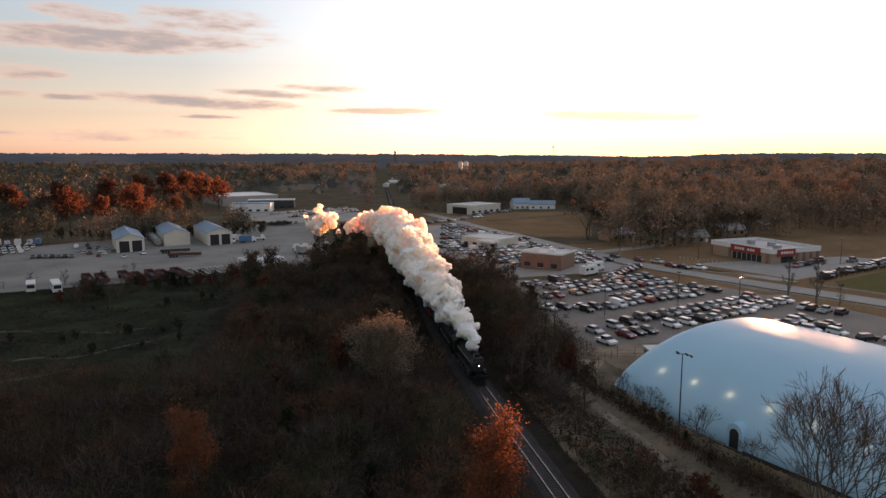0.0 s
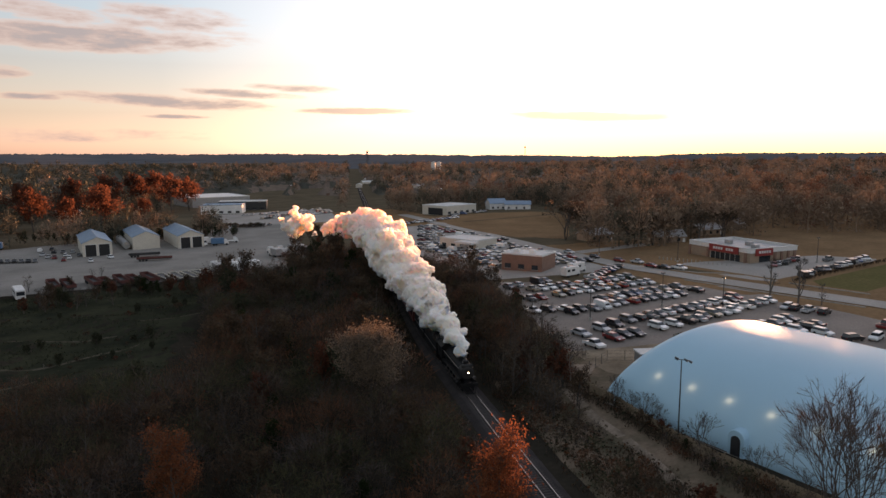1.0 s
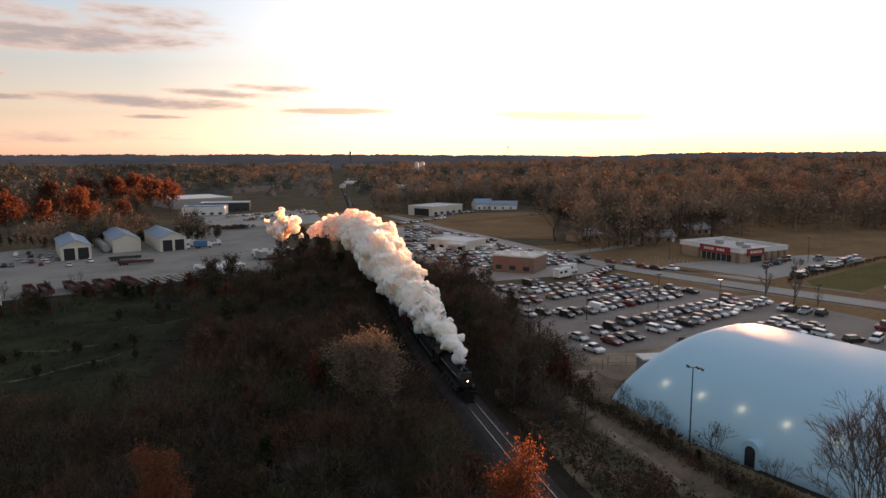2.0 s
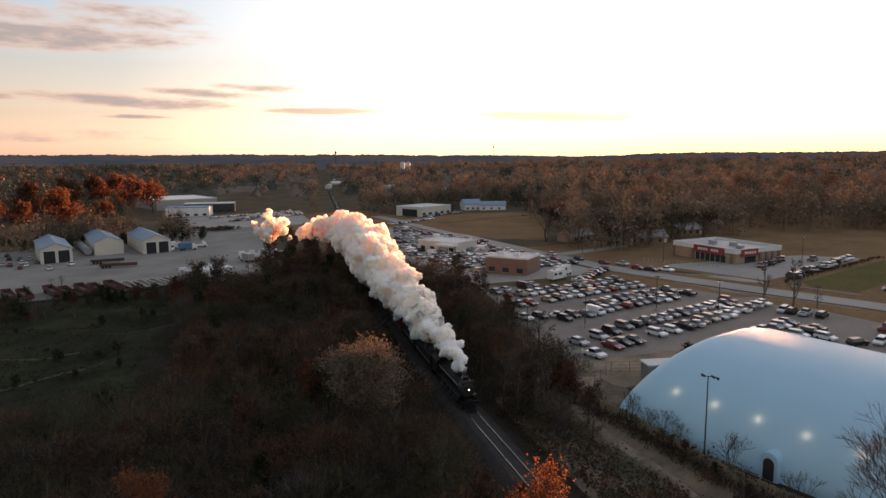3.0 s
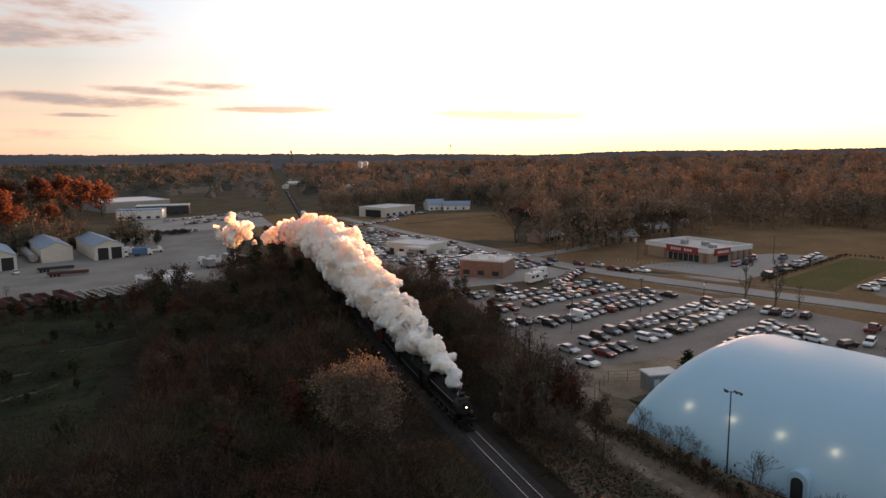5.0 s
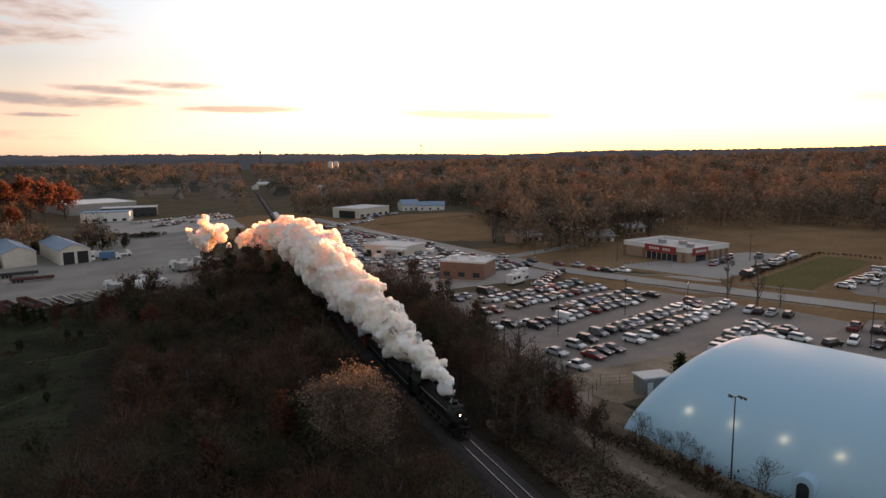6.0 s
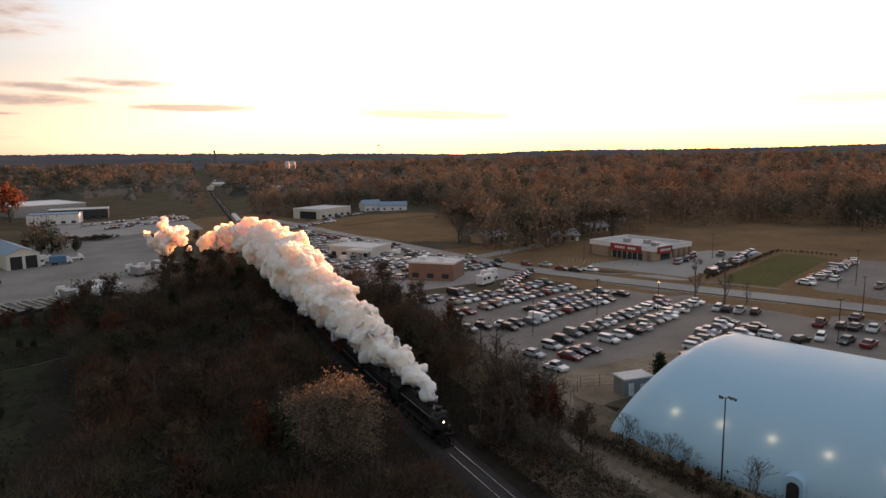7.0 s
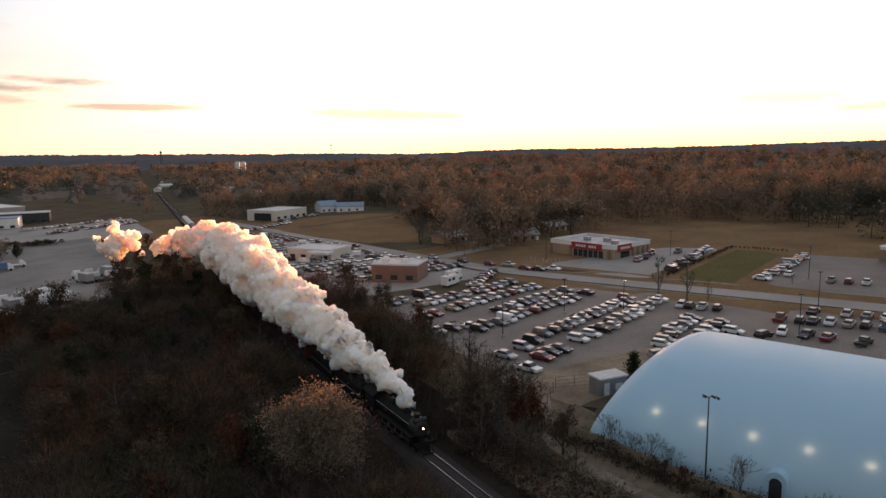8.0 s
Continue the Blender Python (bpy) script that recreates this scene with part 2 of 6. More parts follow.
lamp_lens = mat("lamp_lens", (0.75, 0.75, 0.72), 0.15, (0.6, 0.6, 0.58), 3.0, where="object")
tail_red = mat("tail_red", (0.35, 0.02, 0.015), 0.25, (0.28, 0.015, 0.012), 3.0, where="object")
# bluish haze of distance put into the colour of ridge and last treeline
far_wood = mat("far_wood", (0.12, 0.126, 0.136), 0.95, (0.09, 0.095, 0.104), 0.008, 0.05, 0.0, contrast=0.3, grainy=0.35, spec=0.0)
# far crowns, paled towards the distance haze in their base colours
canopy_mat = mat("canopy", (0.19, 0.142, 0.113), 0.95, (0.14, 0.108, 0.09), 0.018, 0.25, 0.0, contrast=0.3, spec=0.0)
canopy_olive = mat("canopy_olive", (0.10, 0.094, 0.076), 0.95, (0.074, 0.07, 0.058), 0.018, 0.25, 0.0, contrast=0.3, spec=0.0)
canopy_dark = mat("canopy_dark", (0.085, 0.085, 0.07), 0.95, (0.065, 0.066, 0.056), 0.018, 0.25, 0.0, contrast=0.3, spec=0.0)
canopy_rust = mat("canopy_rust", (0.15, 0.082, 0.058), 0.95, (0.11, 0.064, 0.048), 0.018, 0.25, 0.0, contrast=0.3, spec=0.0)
PAINT = {n: mat(n + "_paint", c, 0.28, tuple(0.9 * v for v in c), 1.2, 20.0, where="object", spec=0.6)
         for n, c in dict(white=(0.74, 0.74, 0.73), silver=(0.44, 0.45, 0.46), grey=(0.14, 0.145, 0.15), black=(0.018, 0.018, 0.02), red=(0.24, 0.022, 0.02),
                          blue=(0.035, 0.075, 0.16), tan=(0.30, 0.25, 0.19), green=(0.03, 0.065, 0.05)).items()}
tan_leaf = leaf_mat("tan_leaf", (0.23, 0.175, 0.13), (0.12, 0.09, 0.068), 0.3, 0.25)
orange_leaf = leaf_mat("orange_leaf", (0.27, 0.10, 0.05), (0.15, 0.052, 0.028))
red_leaf = leaf_mat("red_leaf", (0.15, 0.058, 0.036), (0.085, 0.036, 0.025))
russet_leaf = leaf_mat("russet_leaf", (0.16, 0.065, 0.032), (0.09, 0.04, 0.022))
brown_leaf = leaf_mat("brown_leaf", (0.115, 0.076, 0.05), (0.06, 0.042, 0.03))
# leaves of the far woods, lightened to carry the haze over them
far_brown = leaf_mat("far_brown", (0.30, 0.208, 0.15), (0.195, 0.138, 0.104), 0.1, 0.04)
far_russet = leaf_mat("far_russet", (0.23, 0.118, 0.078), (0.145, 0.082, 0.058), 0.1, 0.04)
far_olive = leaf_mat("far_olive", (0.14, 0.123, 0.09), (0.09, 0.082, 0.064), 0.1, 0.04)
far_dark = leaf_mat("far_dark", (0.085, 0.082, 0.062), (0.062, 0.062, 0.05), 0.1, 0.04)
dull_leaf = leaf_mat("dull_leaf", (0.064, 0.063, 0.038), (0.037, 0.042, 0.028))
dark_green_leaf = leaf_mat("dark_green_leaf", (0.03, 0.045, 0.018), (0.018, 0.028, 0.012))
twig_mat = leaf_mat("twig", (0.122, 0.084, 0.062), (0.054, 0.038, 0.029), 0.5)
pale_twig = leaf_mat("pale_twig", (0.15, 0.13, 0.115), (0.10, 0.088, 0.078), 0.4)
violet_twig = leaf_mat("violet_twig", (0.108, 0.088, 0.082), (0.054, 0.045, 0.042), 0.4)
olive_twig = leaf_mat("olive_twig", (0.105, 0.098, 0.055), (0.045, 0.044, 0.028), 0.4)
russet_twig = leaf_mat("russet_twig", (0.20, 0.095, 0.058), (0.09, 0.046, 0.032), 0.4)


# ---- building helpers ----
class Shape:
    """Vertices and faces gathered for one mesh."""

    def __init__(self):
        self.v, self.f = [], []

    def add(self, verts, faces):
        n = len(self.v)
        self.v += [tuple(p) for p in verts]
        self.f += [tuple(n + k for k in f) for f in faces]
        return self

    def box(self, x0, y0, z0, x1, y1, z1, chamfer=0.0):
        if not chamfer:
            self.add([(x0, y0, z0), (x1, y0, z0), (x1, y1, z0), (x0, y1, z0), (x0, y0, z1), (x1, y0, z1), (x1, y1, z1), (x0, y1, z1)],
                     [(3, 2, 1, 0), (4, 5, 6, 7), (0, 1, 5, 4), (1, 2, 6, 5), (2, 3, 7, 6), (3, 0, 4, 7)])
            return self
        c = chamfer
        low = [(x0, y0 + c), (x0 + c, y0), (x1 - c, y0), (x1, y0 + c), (x1, y1 - c), (x1 - c, y1), (x0 + c, y1), (x0, y1 - c)]
        inn = [(min(max(x, x0 + c), x1 - c), min(max(y, y0 + c), y1 - c)) for x, y in low]
        rings = [[(x, y, z0) for x, y in low], [(x, y, z1 - c) for x, y in low], [(x, y, z1) for x, y in inn]]
        return self.loft(rings)

    def loft(self, rings, closed=True, caps=True):
        n, m = len(rings[0]), len(rings)
        verts = [p for r in rings for p in r]
        faces = []
        for j in range(m - 1):
            for k in range(n if closed else n - 1):
                a, b = j * n + k, j * n + (k + 1) % n
                faces.append((a, b, b + n, a + n))
        if caps and closed:
            faces += [tuple(range(n))[::-1], tuple(range((m - 1) * n, m * n))]
        return self.add(verts, faces)

    def tube(self, p0, p1, r0, r1=None, n=8, caps=True):
        p0, p1, r1 = Vector(p0), Vector(p1), r0 if r1 is None else r1
        d = (p1 - p0).normalized()
        a = d.orthogonal().normalized()
        b = d.cross(a)
        rings = [[p + r * (math.cos(2 * math.pi * k / n) * a + math.sin(2 * math.pi * k / n) * b) for k in range(n)] for p, r in ((p0, r0), (p1, r1))]
        return self.loft(rings, caps=caps)

    def prism(self, outline, y0, y1):
        """An outline in x and z, carried from y0 to y1."""
        return self.loft([[(x, y0, z) for x, z in outline], [(x, y1, z) for x, z in outline]])

    def mesh(self, name, material, smooth=False):
        me = bpy.data.meshes.new(name)
        me.from_pydata([tuple(p) for p in self.v], [], self.f)
        if material:
            me.materials.append(material)
        if smooth:
            me.polygons.foreach_set("use_smooth", [True] * len(me.polygons))
        me.update()
        return me


def part(name, shape, material, parent=None, label="", smooth=False, m=None):
    ob = new(name, shape.mesh(name, material, smooth))
    if parent is not None:
        ob.parent = parent
    if m is not None:
        ob.matrix_basis = m
    return tagged(ob, label)


def thing(name, label, category, group="", kind="", m=None):
    ob = tagged(new(name), label, category, group, kind)
    ob.empty_display_size = 0.2
    if m is not None:
        ob.matrix_basis = m
    return ob


def solid(name, shape, material, label, category, group="", kind="", smooth=False, m=None):
    return tagged(part(name, shape, material, None, "", smooth, m), label, category, group, kind)


# ---- the lie of the land ----
def lie(x, y):
    """Height of the town's gentle slope, with the raised pad of the dome."""
    z = 6.7 * math.tanh(((x - 42) * 0.912 - (y - 80) * 0.41) / 240)
    if 49 < x < 104 and y < 102:
        z += 1.3 * smooth01(49, 58, x) * smooth01(102, 80, y) * smooth01(104, 96, x)
    return z


def smooth01(a, b, v):
    k = min(1.0, max(0.0, (v - a) / (b - a)))
    return k * k * (3 - 2 * k)


def land(x, y):
    z = lie(x, y)
    r = math.hypot(x - 20, y - 60)
    far = smooth01(700, 3900, r)
    if far > 0:
        az = math.degrees(math.atan2(x - 20, y - 60))
        ridge = 42 + 8 * math.sin(az * 0.11 + 1.2) + 16 * smooth01(2, -25, az) + 12 * smooth01(58, 74, az) + 9 * noise.noise((az * 0.12, 0, r / 1500))
        z = z * (1 - far) + far * ridge + 5 * noise.noise((x / 420, y / 420, 3.3)) * smooth01(700, 1500, r) * (1 - smooth01(3000, 4200, r))
    # low mounds of the meadow
    mead = smooth01(60, 20, math.hypot((x + 25) * 0.8, y - 140))
    if mead > 0:
        z += mead * 2.6 * max(0.0, noise.noise((x / 16, y / 9, 1.7)))
    return z


def rail_x(y):
    """Centre line of the track."""
    if y < 100:
        return 43.95 + 0.119 * (y - 100)
    if y > 220:
        return 66.3 + 0.2075 * (y - 220)
    k, h = (y - 100) / 120, 120
    return (2 * k**3 - 3 * k**2 + 1) * 43.95 + (k**3 - 2 * k**2 + k) * h * 0.119 + (3 * k**2 - 2 * k**3) * 66.3 + (k**3 - k**2) * h * 0.2075


def sheet(name, corners, lift, material, label, category, step=8.0, kind="structure", edge=0.0):
    """A paved or grown patch, laid over the land: four corners in turn, cut into cells, with a ragged edge."""
    (ax, ay), (bx, by), (cx, cy), (dx, dy) = corners
    nu = max(2, round(max(math.hypot(bx - ax, by - ay), math.hypot(cx - dx, cy - dy)) / step))
    nv = max(2, round(max(math.hypot(dx - ax, dy - ay), math.hypot(cx - bx, cy - by)) / step))
    sh, verts = Shape(), []
    for j in range(nv + 1):
        for i in range(nu + 1):
            u, v = i / nu, j / nv
            x = (1 - v) * ((1 - u) * ax + u * bx) + v * ((1 - u) * dx + u * cx)
            y = (1 - v) * ((1 - u) * ay + u * by) + v * ((1 - u) * dy + u * cy)
            rim = i in (0, nu) or j in (0, nv)
            if edge and rim:
                x, y = x + edge * noise.noise((x / 7, y / 7, 5)), y + edge * noise.noise((x / 7, y / 7, 9))
            verts.append((x, y, land(x, y) + (lift if not rim else -0.02)))
    faces = [(j * (nu + 1) + i, j * (nu + 1) + i + 1, (j + 1) * (nu + 1) + i + 1, (j + 1) * (nu + 1) + i) for j in range(nv) for i in range(nu)]
    sh.add(verts, faces)
    return solid(name, sh, material, label, category, kind=kind)


def ribbon(name, line, half, lift, material, label, category, thick=0.0, kind="structure", parent=None):
    """A strip along a line of (x, y), with sides down to the ground where it is thick."""
    sh, rings = Shape(), []
    for k, (x, y) in enumerate(line):
        x0, y0 = line[max(0, k - 1)]
        x1, y1 = line[min(len(line) - 1, k + 1)]
        d = math.hypot(x1 - x0, y1 - y0)
        nx, ny = -(y1 - y0) / d, (x1 - x0) / d
        wide = half + thick
        cuts = ((wide, -0.15), (half, lift), (-half, lift), (-wide, -0.15)) if thick else ((half, lift), (0, lift), (-half, lift))
        rings.append([(x + nx * o, y + ny * o, lie(x, y) + h) for o, h in cuts])
    sh.loft(rings, closed=False)
    ob = part(name, sh, material, parent, label if parent else "")
    return ob if parent else tagged(ob, label, category, kind=kind)


def make_ground():
    rings, n = [3.0], 360
    while rings[-1] < 4850:
        rings.append(rings[-1] * 1.022 + 0.8)
    verts, faces = [(20, 60, land(20, 60))], []
    for r in rings:
        for k in range(n):
            a = 2 * math.pi * k / n
            x, y = 20 + r * math.sin(a), 60 + r * math.cos(a)
            verts.append((x, y, land(x, y)))
    faces += [(0, 1 + (k + 1) % n, 1 + k) for k in range(n)]
    for j in range(len(rings) - 1):
        for k in range(n):
            a, b = 1 + j * n + k, 1 + j * n + (k + 1) % n
            faces.append((a, b, b + n, a + n))
    ob = solid("ground", Shape().add(verts, faces), forest_floor, "rough autumn ground of leaf litter and dry grass", "ground", kind="structure", smooth=True)
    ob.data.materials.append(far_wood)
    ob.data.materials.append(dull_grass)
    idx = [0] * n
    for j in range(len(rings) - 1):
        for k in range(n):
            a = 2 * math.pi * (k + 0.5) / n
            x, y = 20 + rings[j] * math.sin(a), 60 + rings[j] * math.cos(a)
            # past 1700 m the ground takes the haze-tinted colour
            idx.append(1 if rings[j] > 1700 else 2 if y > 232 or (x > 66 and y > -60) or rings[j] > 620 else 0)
    ob.data.polygons.foreach_set("material_index", idx)


make_ground()

# ---- paved and open ground ----
def along(p, q, step=8.0):
    n = max(1, round(math.hypot(q[0] - p[0], q[1] - p[1]) / step))
    return [(p[0] + (q[0] - p[0]) * k / n, p[1] + (q[1] - p[1]) * k / n) for k in range(n + 1)]


sheet("parking_lot", [(66, 96), (140, 62), (139, 134), (84, 172)], 0.05, asphalt, "worn dark asphalt car park crowded with parked cars", "car park", step=3.0, edge=1.0)
sheet("parking_lot", [(104, 80), (118, 38), (160, 38), (149, 97)], 0.026, asphalt, "worn dark asphalt car park behind the dome", "car park", edge=0.5)
sheet("parking_lot", [(75, 172), (132, 165), (120, 345), (88, 345)], 0.035, old_asphalt, "pale worn asphalt yard full of parked cars", "car park", edge=1.5)
sheet("gravel_yard", [(-100, 214), (42, 222), (64, 420), (-92, 345)], 0.03, gravel, "pale grey gravel truck yard", "yard", edge=4.0)
sheet("meadow", [(-82, 122), (-4, 104), (6, 215), (-85, 215)], 0.03, grass, "rough dull green meadow with low mounds", "meadow", step=2.5, edge=5.0)
for corners in ([(139, 262), (154, 243), (222, 356), (116, 345)], [(116, 345), (222, 356), (209, 385), (148, 402)]):
    sheet("dry_field", corners, 0.05, dry_grass, "dry tan grass field beside the crowded yard", "field", edge=3.0)
sheet("dirt_patch", [(63, 82), (106, 79), (112, 92), (67, 102)], 0.1, dirt, "bare brown dirt corner between dome and car park", "dirt track", step=3, edge=1.2)
for corners in ([(51.3, 50.0), (53.4, 49.4), (54.9, 62.4), (52.6, 63.0)], [(49.3, 36), (51.2, 35.4), (53.4, 49.6), (51.4, 50.2)], [(52.7, 62.8), (54.8, 62.2), (55.4, 72.6), (53.1, 73.2)], [(53.2, 73.0), (55.4, 72.4), (58.2, 80.6), (55.0, 82)],
                [(55.0, 81.6), (58.4, 79.4), (68, 89), (62, 94)]):
    sheet("dirt_track", corners, 0.14, path_earth, "uneven bare earth track through brush", "dirt track", step=0.9, edge=1.3)
sheet("brush_ground", [(55, 74), (66, 77), (69, 97), (53, 99)], 0.09, brush_earth, "bare earth and brush behind the equipment cabin", "grass", step=2, edge=1.0)
for line in ([(-46, 158), (-39, 159), (-31, 156), (-21, 151), (-14, 153)], [(-36, 131), (-30, 132), (-23, 134), (-16, 139), (-9, 141)], [(-36, 116), (-30, 121), (-24, 125)], [(-11, 164), (-3, 165), (6, 163)]):
    for (x0, y0), (x1, y1) in zip(line, line[1:]):
        sheet("worn_path", [(x0, y0 - 0.8), (x1, y1 - 0.8), (x1, y1 + 0.9), (x0, y0 + 0.9)], 0.16, worn_earth, "worn earth path over the mounds of the meadow", "path", step=0.9, edge=0.7)
sheet("rough_grass", [(118, 70), (240, 30), (245, 230), (124, 236)], 0.015, dry_grass, "rough dry grass round the store and road", "grass", edge=3.0)
sheet("rough_grass", [(58, 340), (150, 335), (142, 480), (60, 480)], 0.015, dry_grass, "rough dry grass by the station road", "grass", edge=3.0)
sheet("rough_grass", [(238, 28), (345, 40), (345, 320), (222, 232)], 0.015, dry_grass, "rough dry grass at the edge of the wood", "grass", edge=3.0)
sheet("station_yard", [(14, 402), (88, 392), (100, 515), (4, 505)], 0.03, old_asphalt, "grey paved yard with rows of parked cars", "car park", edge=3.0)
for corners in ([(129, 141), (133, 146), (140.2, 119), (131, 122)], [(131, 122), (140.2, 119), (145.6, 100.2), (133, 109)], [(122, 172), (127, 176), (133, 146), (129, 141)]):
    sheet("verge", corners, 0.085, dry_grass, "dry grass verge between car park and road", "verge", step=3.0, edge=0.3)
sheet("store_apron", [(153, 130.5), (216.5, 143.7), (204, 161), (145, 175)], 0.05, old_asphalt, "pale concrete forecourt of the brick store", "forecourt", edge=0.2)
sheet("store_entry", [(145.5, 151), (150, 131), (156, 130), (154, 149)], 0.074, old_asphalt, "pale asphalt entry from the road to the store", "road", edge=0.1)
sheet("grass_island", [(137.6, 172), (144.5, 174), (151.4, 147.8), (144.6, 153.2)], 0.095, dull_grass, "rough grass island between road and forecourt", "verge", step=3.0, edge=0.2)
sheet("lawn", [(159.6, 109.6), (217.5, 123.5), (215, 142.2), (154.5, 129)], 0.09, green_grass, "mown green lawn between two car parks", "lawn", edge=0.2)
sheet("bank_car_park", [(168, 60), (240, 60), (218, 122.6), (161, 108.6)], 0.05, asphalt, "smooth dark asphalt car park", "car park", edge=0.2)
sheet("cleared_field", [(222, 125), (300, 120), (310, 240), (200, 200)], 0.05, dry_grass, "bare tan cleared field below the wood", "field", edge=5.0)
sheet("clearing", [(-140, 350), (-20, 352), (-10, 470), (-150, 470)], 0.04, dull_grass, "dry grass clearing with a few trees", "field", edge=6.0)
sheet("rough_grass", [(-30, 420), (17, 404), (6, 600), (-120, 600)], 0.03, dull_grass, "dull rough grass between the sheds and the warehouses", "grass", edge=3.0)
sheet("rough_grass", [(100, 505), (4, 500), (-4, 575), (110, 585)], 0.02, dull_grass, "dull rough grass beside the warehouses", "grass", edge=3.0)
sheet("brush_ground", [(38, 14), (59.3, 14), (59.3, 86), (48, 92)], 0.08, brush_earth, "bare earth, dry grass and brush between track and dome", "grass", step=2, edge=1.0)
sheet("rough_grass", [(36, 224), (66, 226), (88, 345), (40, 345)], 0.015, dull_grass, "dull rough grass beside the railway", "grass", edge=3.0)
sheet("brush_ground", [(55, 100), (67, 96), (85, 174), (69, 176)], 0.02, dull_grass, "rough grass and leaf litter beside the car park", "grass", step=3, edge=1.5)

ROAD = along((132, 420), (133, 230)) + along((133.5, 222), (135, 178)) + along((136, 170), (141, 147)) + along((143, 140), (153.5, 102)) + along((155, 96), (175, 20)) + along((177, 12), (199, -120))
ribbon("road", ROAD, 6.1, 0.055, old_asphalt, "grey two-lane road with pale worn asphalt", "road")
for ends in (((133.4, 146), (140.6, 119)), ((140.6, 119), (145.9, 100.4)), ((154.3, 129.0), (159.6, 109.6)), ((144.6, 153.2), (151.4, 147.8)), ((137.6, 172), (144.6, 153.2)), ((165.6, 92.5), (168.8, 79.0))):
    ribbon("kerb", along(*ends, 3.0), 0.14, 0.2, concrete, "pale concrete kerb along the road", "kerb", thick=0.03)
ribbon("driveway", along((136, 208), (172, 213)), 3.0, 0.065, old_asphalt, "narrow drive leading off the road to the wood", "road")

# ---- railway ----
LINE = [(rail_x(y), y) for y in range(-150, 1300, 10)]
track = thing("railway_track", "single railway track on dark ballast through the trees", "railway", kind="structure")
ribbon("ballast", LINE, 1.7, 0.395, ballast_stone, "dark crushed stone", "", thick=1.1, parent=track)
for side in (-0.7525, 0.7525):
    sh, rings = Shape(), []
    for k, (x, y) in enumerate(LINE):
        s = 0.12 if y < 105 else 0.2
        c = 1 / math.sqrt(1 + s * s)
        px, py, z = x + side * c, y - side * s * c, lie(x, y)
        rings.append([(px + dx * c, py - dx * s * c, z + h) for dx, h in ((-0.045, 0.41), (-0.03, 0.45), (-0.033, 0.56), (0.033, 0.56), (0.03, 0.45), (0.045, 0.41))])
    sh.loft(rings)
    part("rail", sh, steel_rail, track, "worn shiny steel rail")
sh = Shape()
y = 20.0
while y < 260:
    x, s = rail_x(y), 0.12 if y < 105 else 0.2
    z = lie(x, y)
    for w in (1.3,):
        a, b = Vector((x - w, y + w * s, z)), Vector((x + w, y - w * s, z))
        n = Vector((s, 1, 0)).normalized() * 0.115
        sh.add([a - n + Vector((0, 0, 0.25)), b - n + Vector((0, 0, 0.25)), b + n + Vector((0, 0, 0.25)), a + n + Vector((0, 0, 0.25)),
                a - n + Vector((0, 0, 0.42)), b - n + Vector((0, 0, 0.42)), b + n + Vector((0, 0, 0.42)), a + n + Vector((0, 0, 0.42))],
               [(4, 5, 6, 7), (0, 1, 5, 4), (1, 2, 6, 5), (2, 3, 7, 6), (3, 0, 4, 7)])
    y += 0.53
tagged(part("sleepers", sh, sleeper_wood, track, "dark timber sleepers"), kind="stuff")


def on_track(y, lift=0.56):
    x = rail_x(y)
    turn = math.degrees(math.atan((rail_x(y + 4) - rail_x(y - 4)) / 8))
    return pose(x, y, lie(x, y) + lift, 0, 0, -turn)


def wheel_shape(r, w, n=18):
    return Shape().tube((-w / 2, 0, 0), (w / 2, 0, 0), r, n=n)


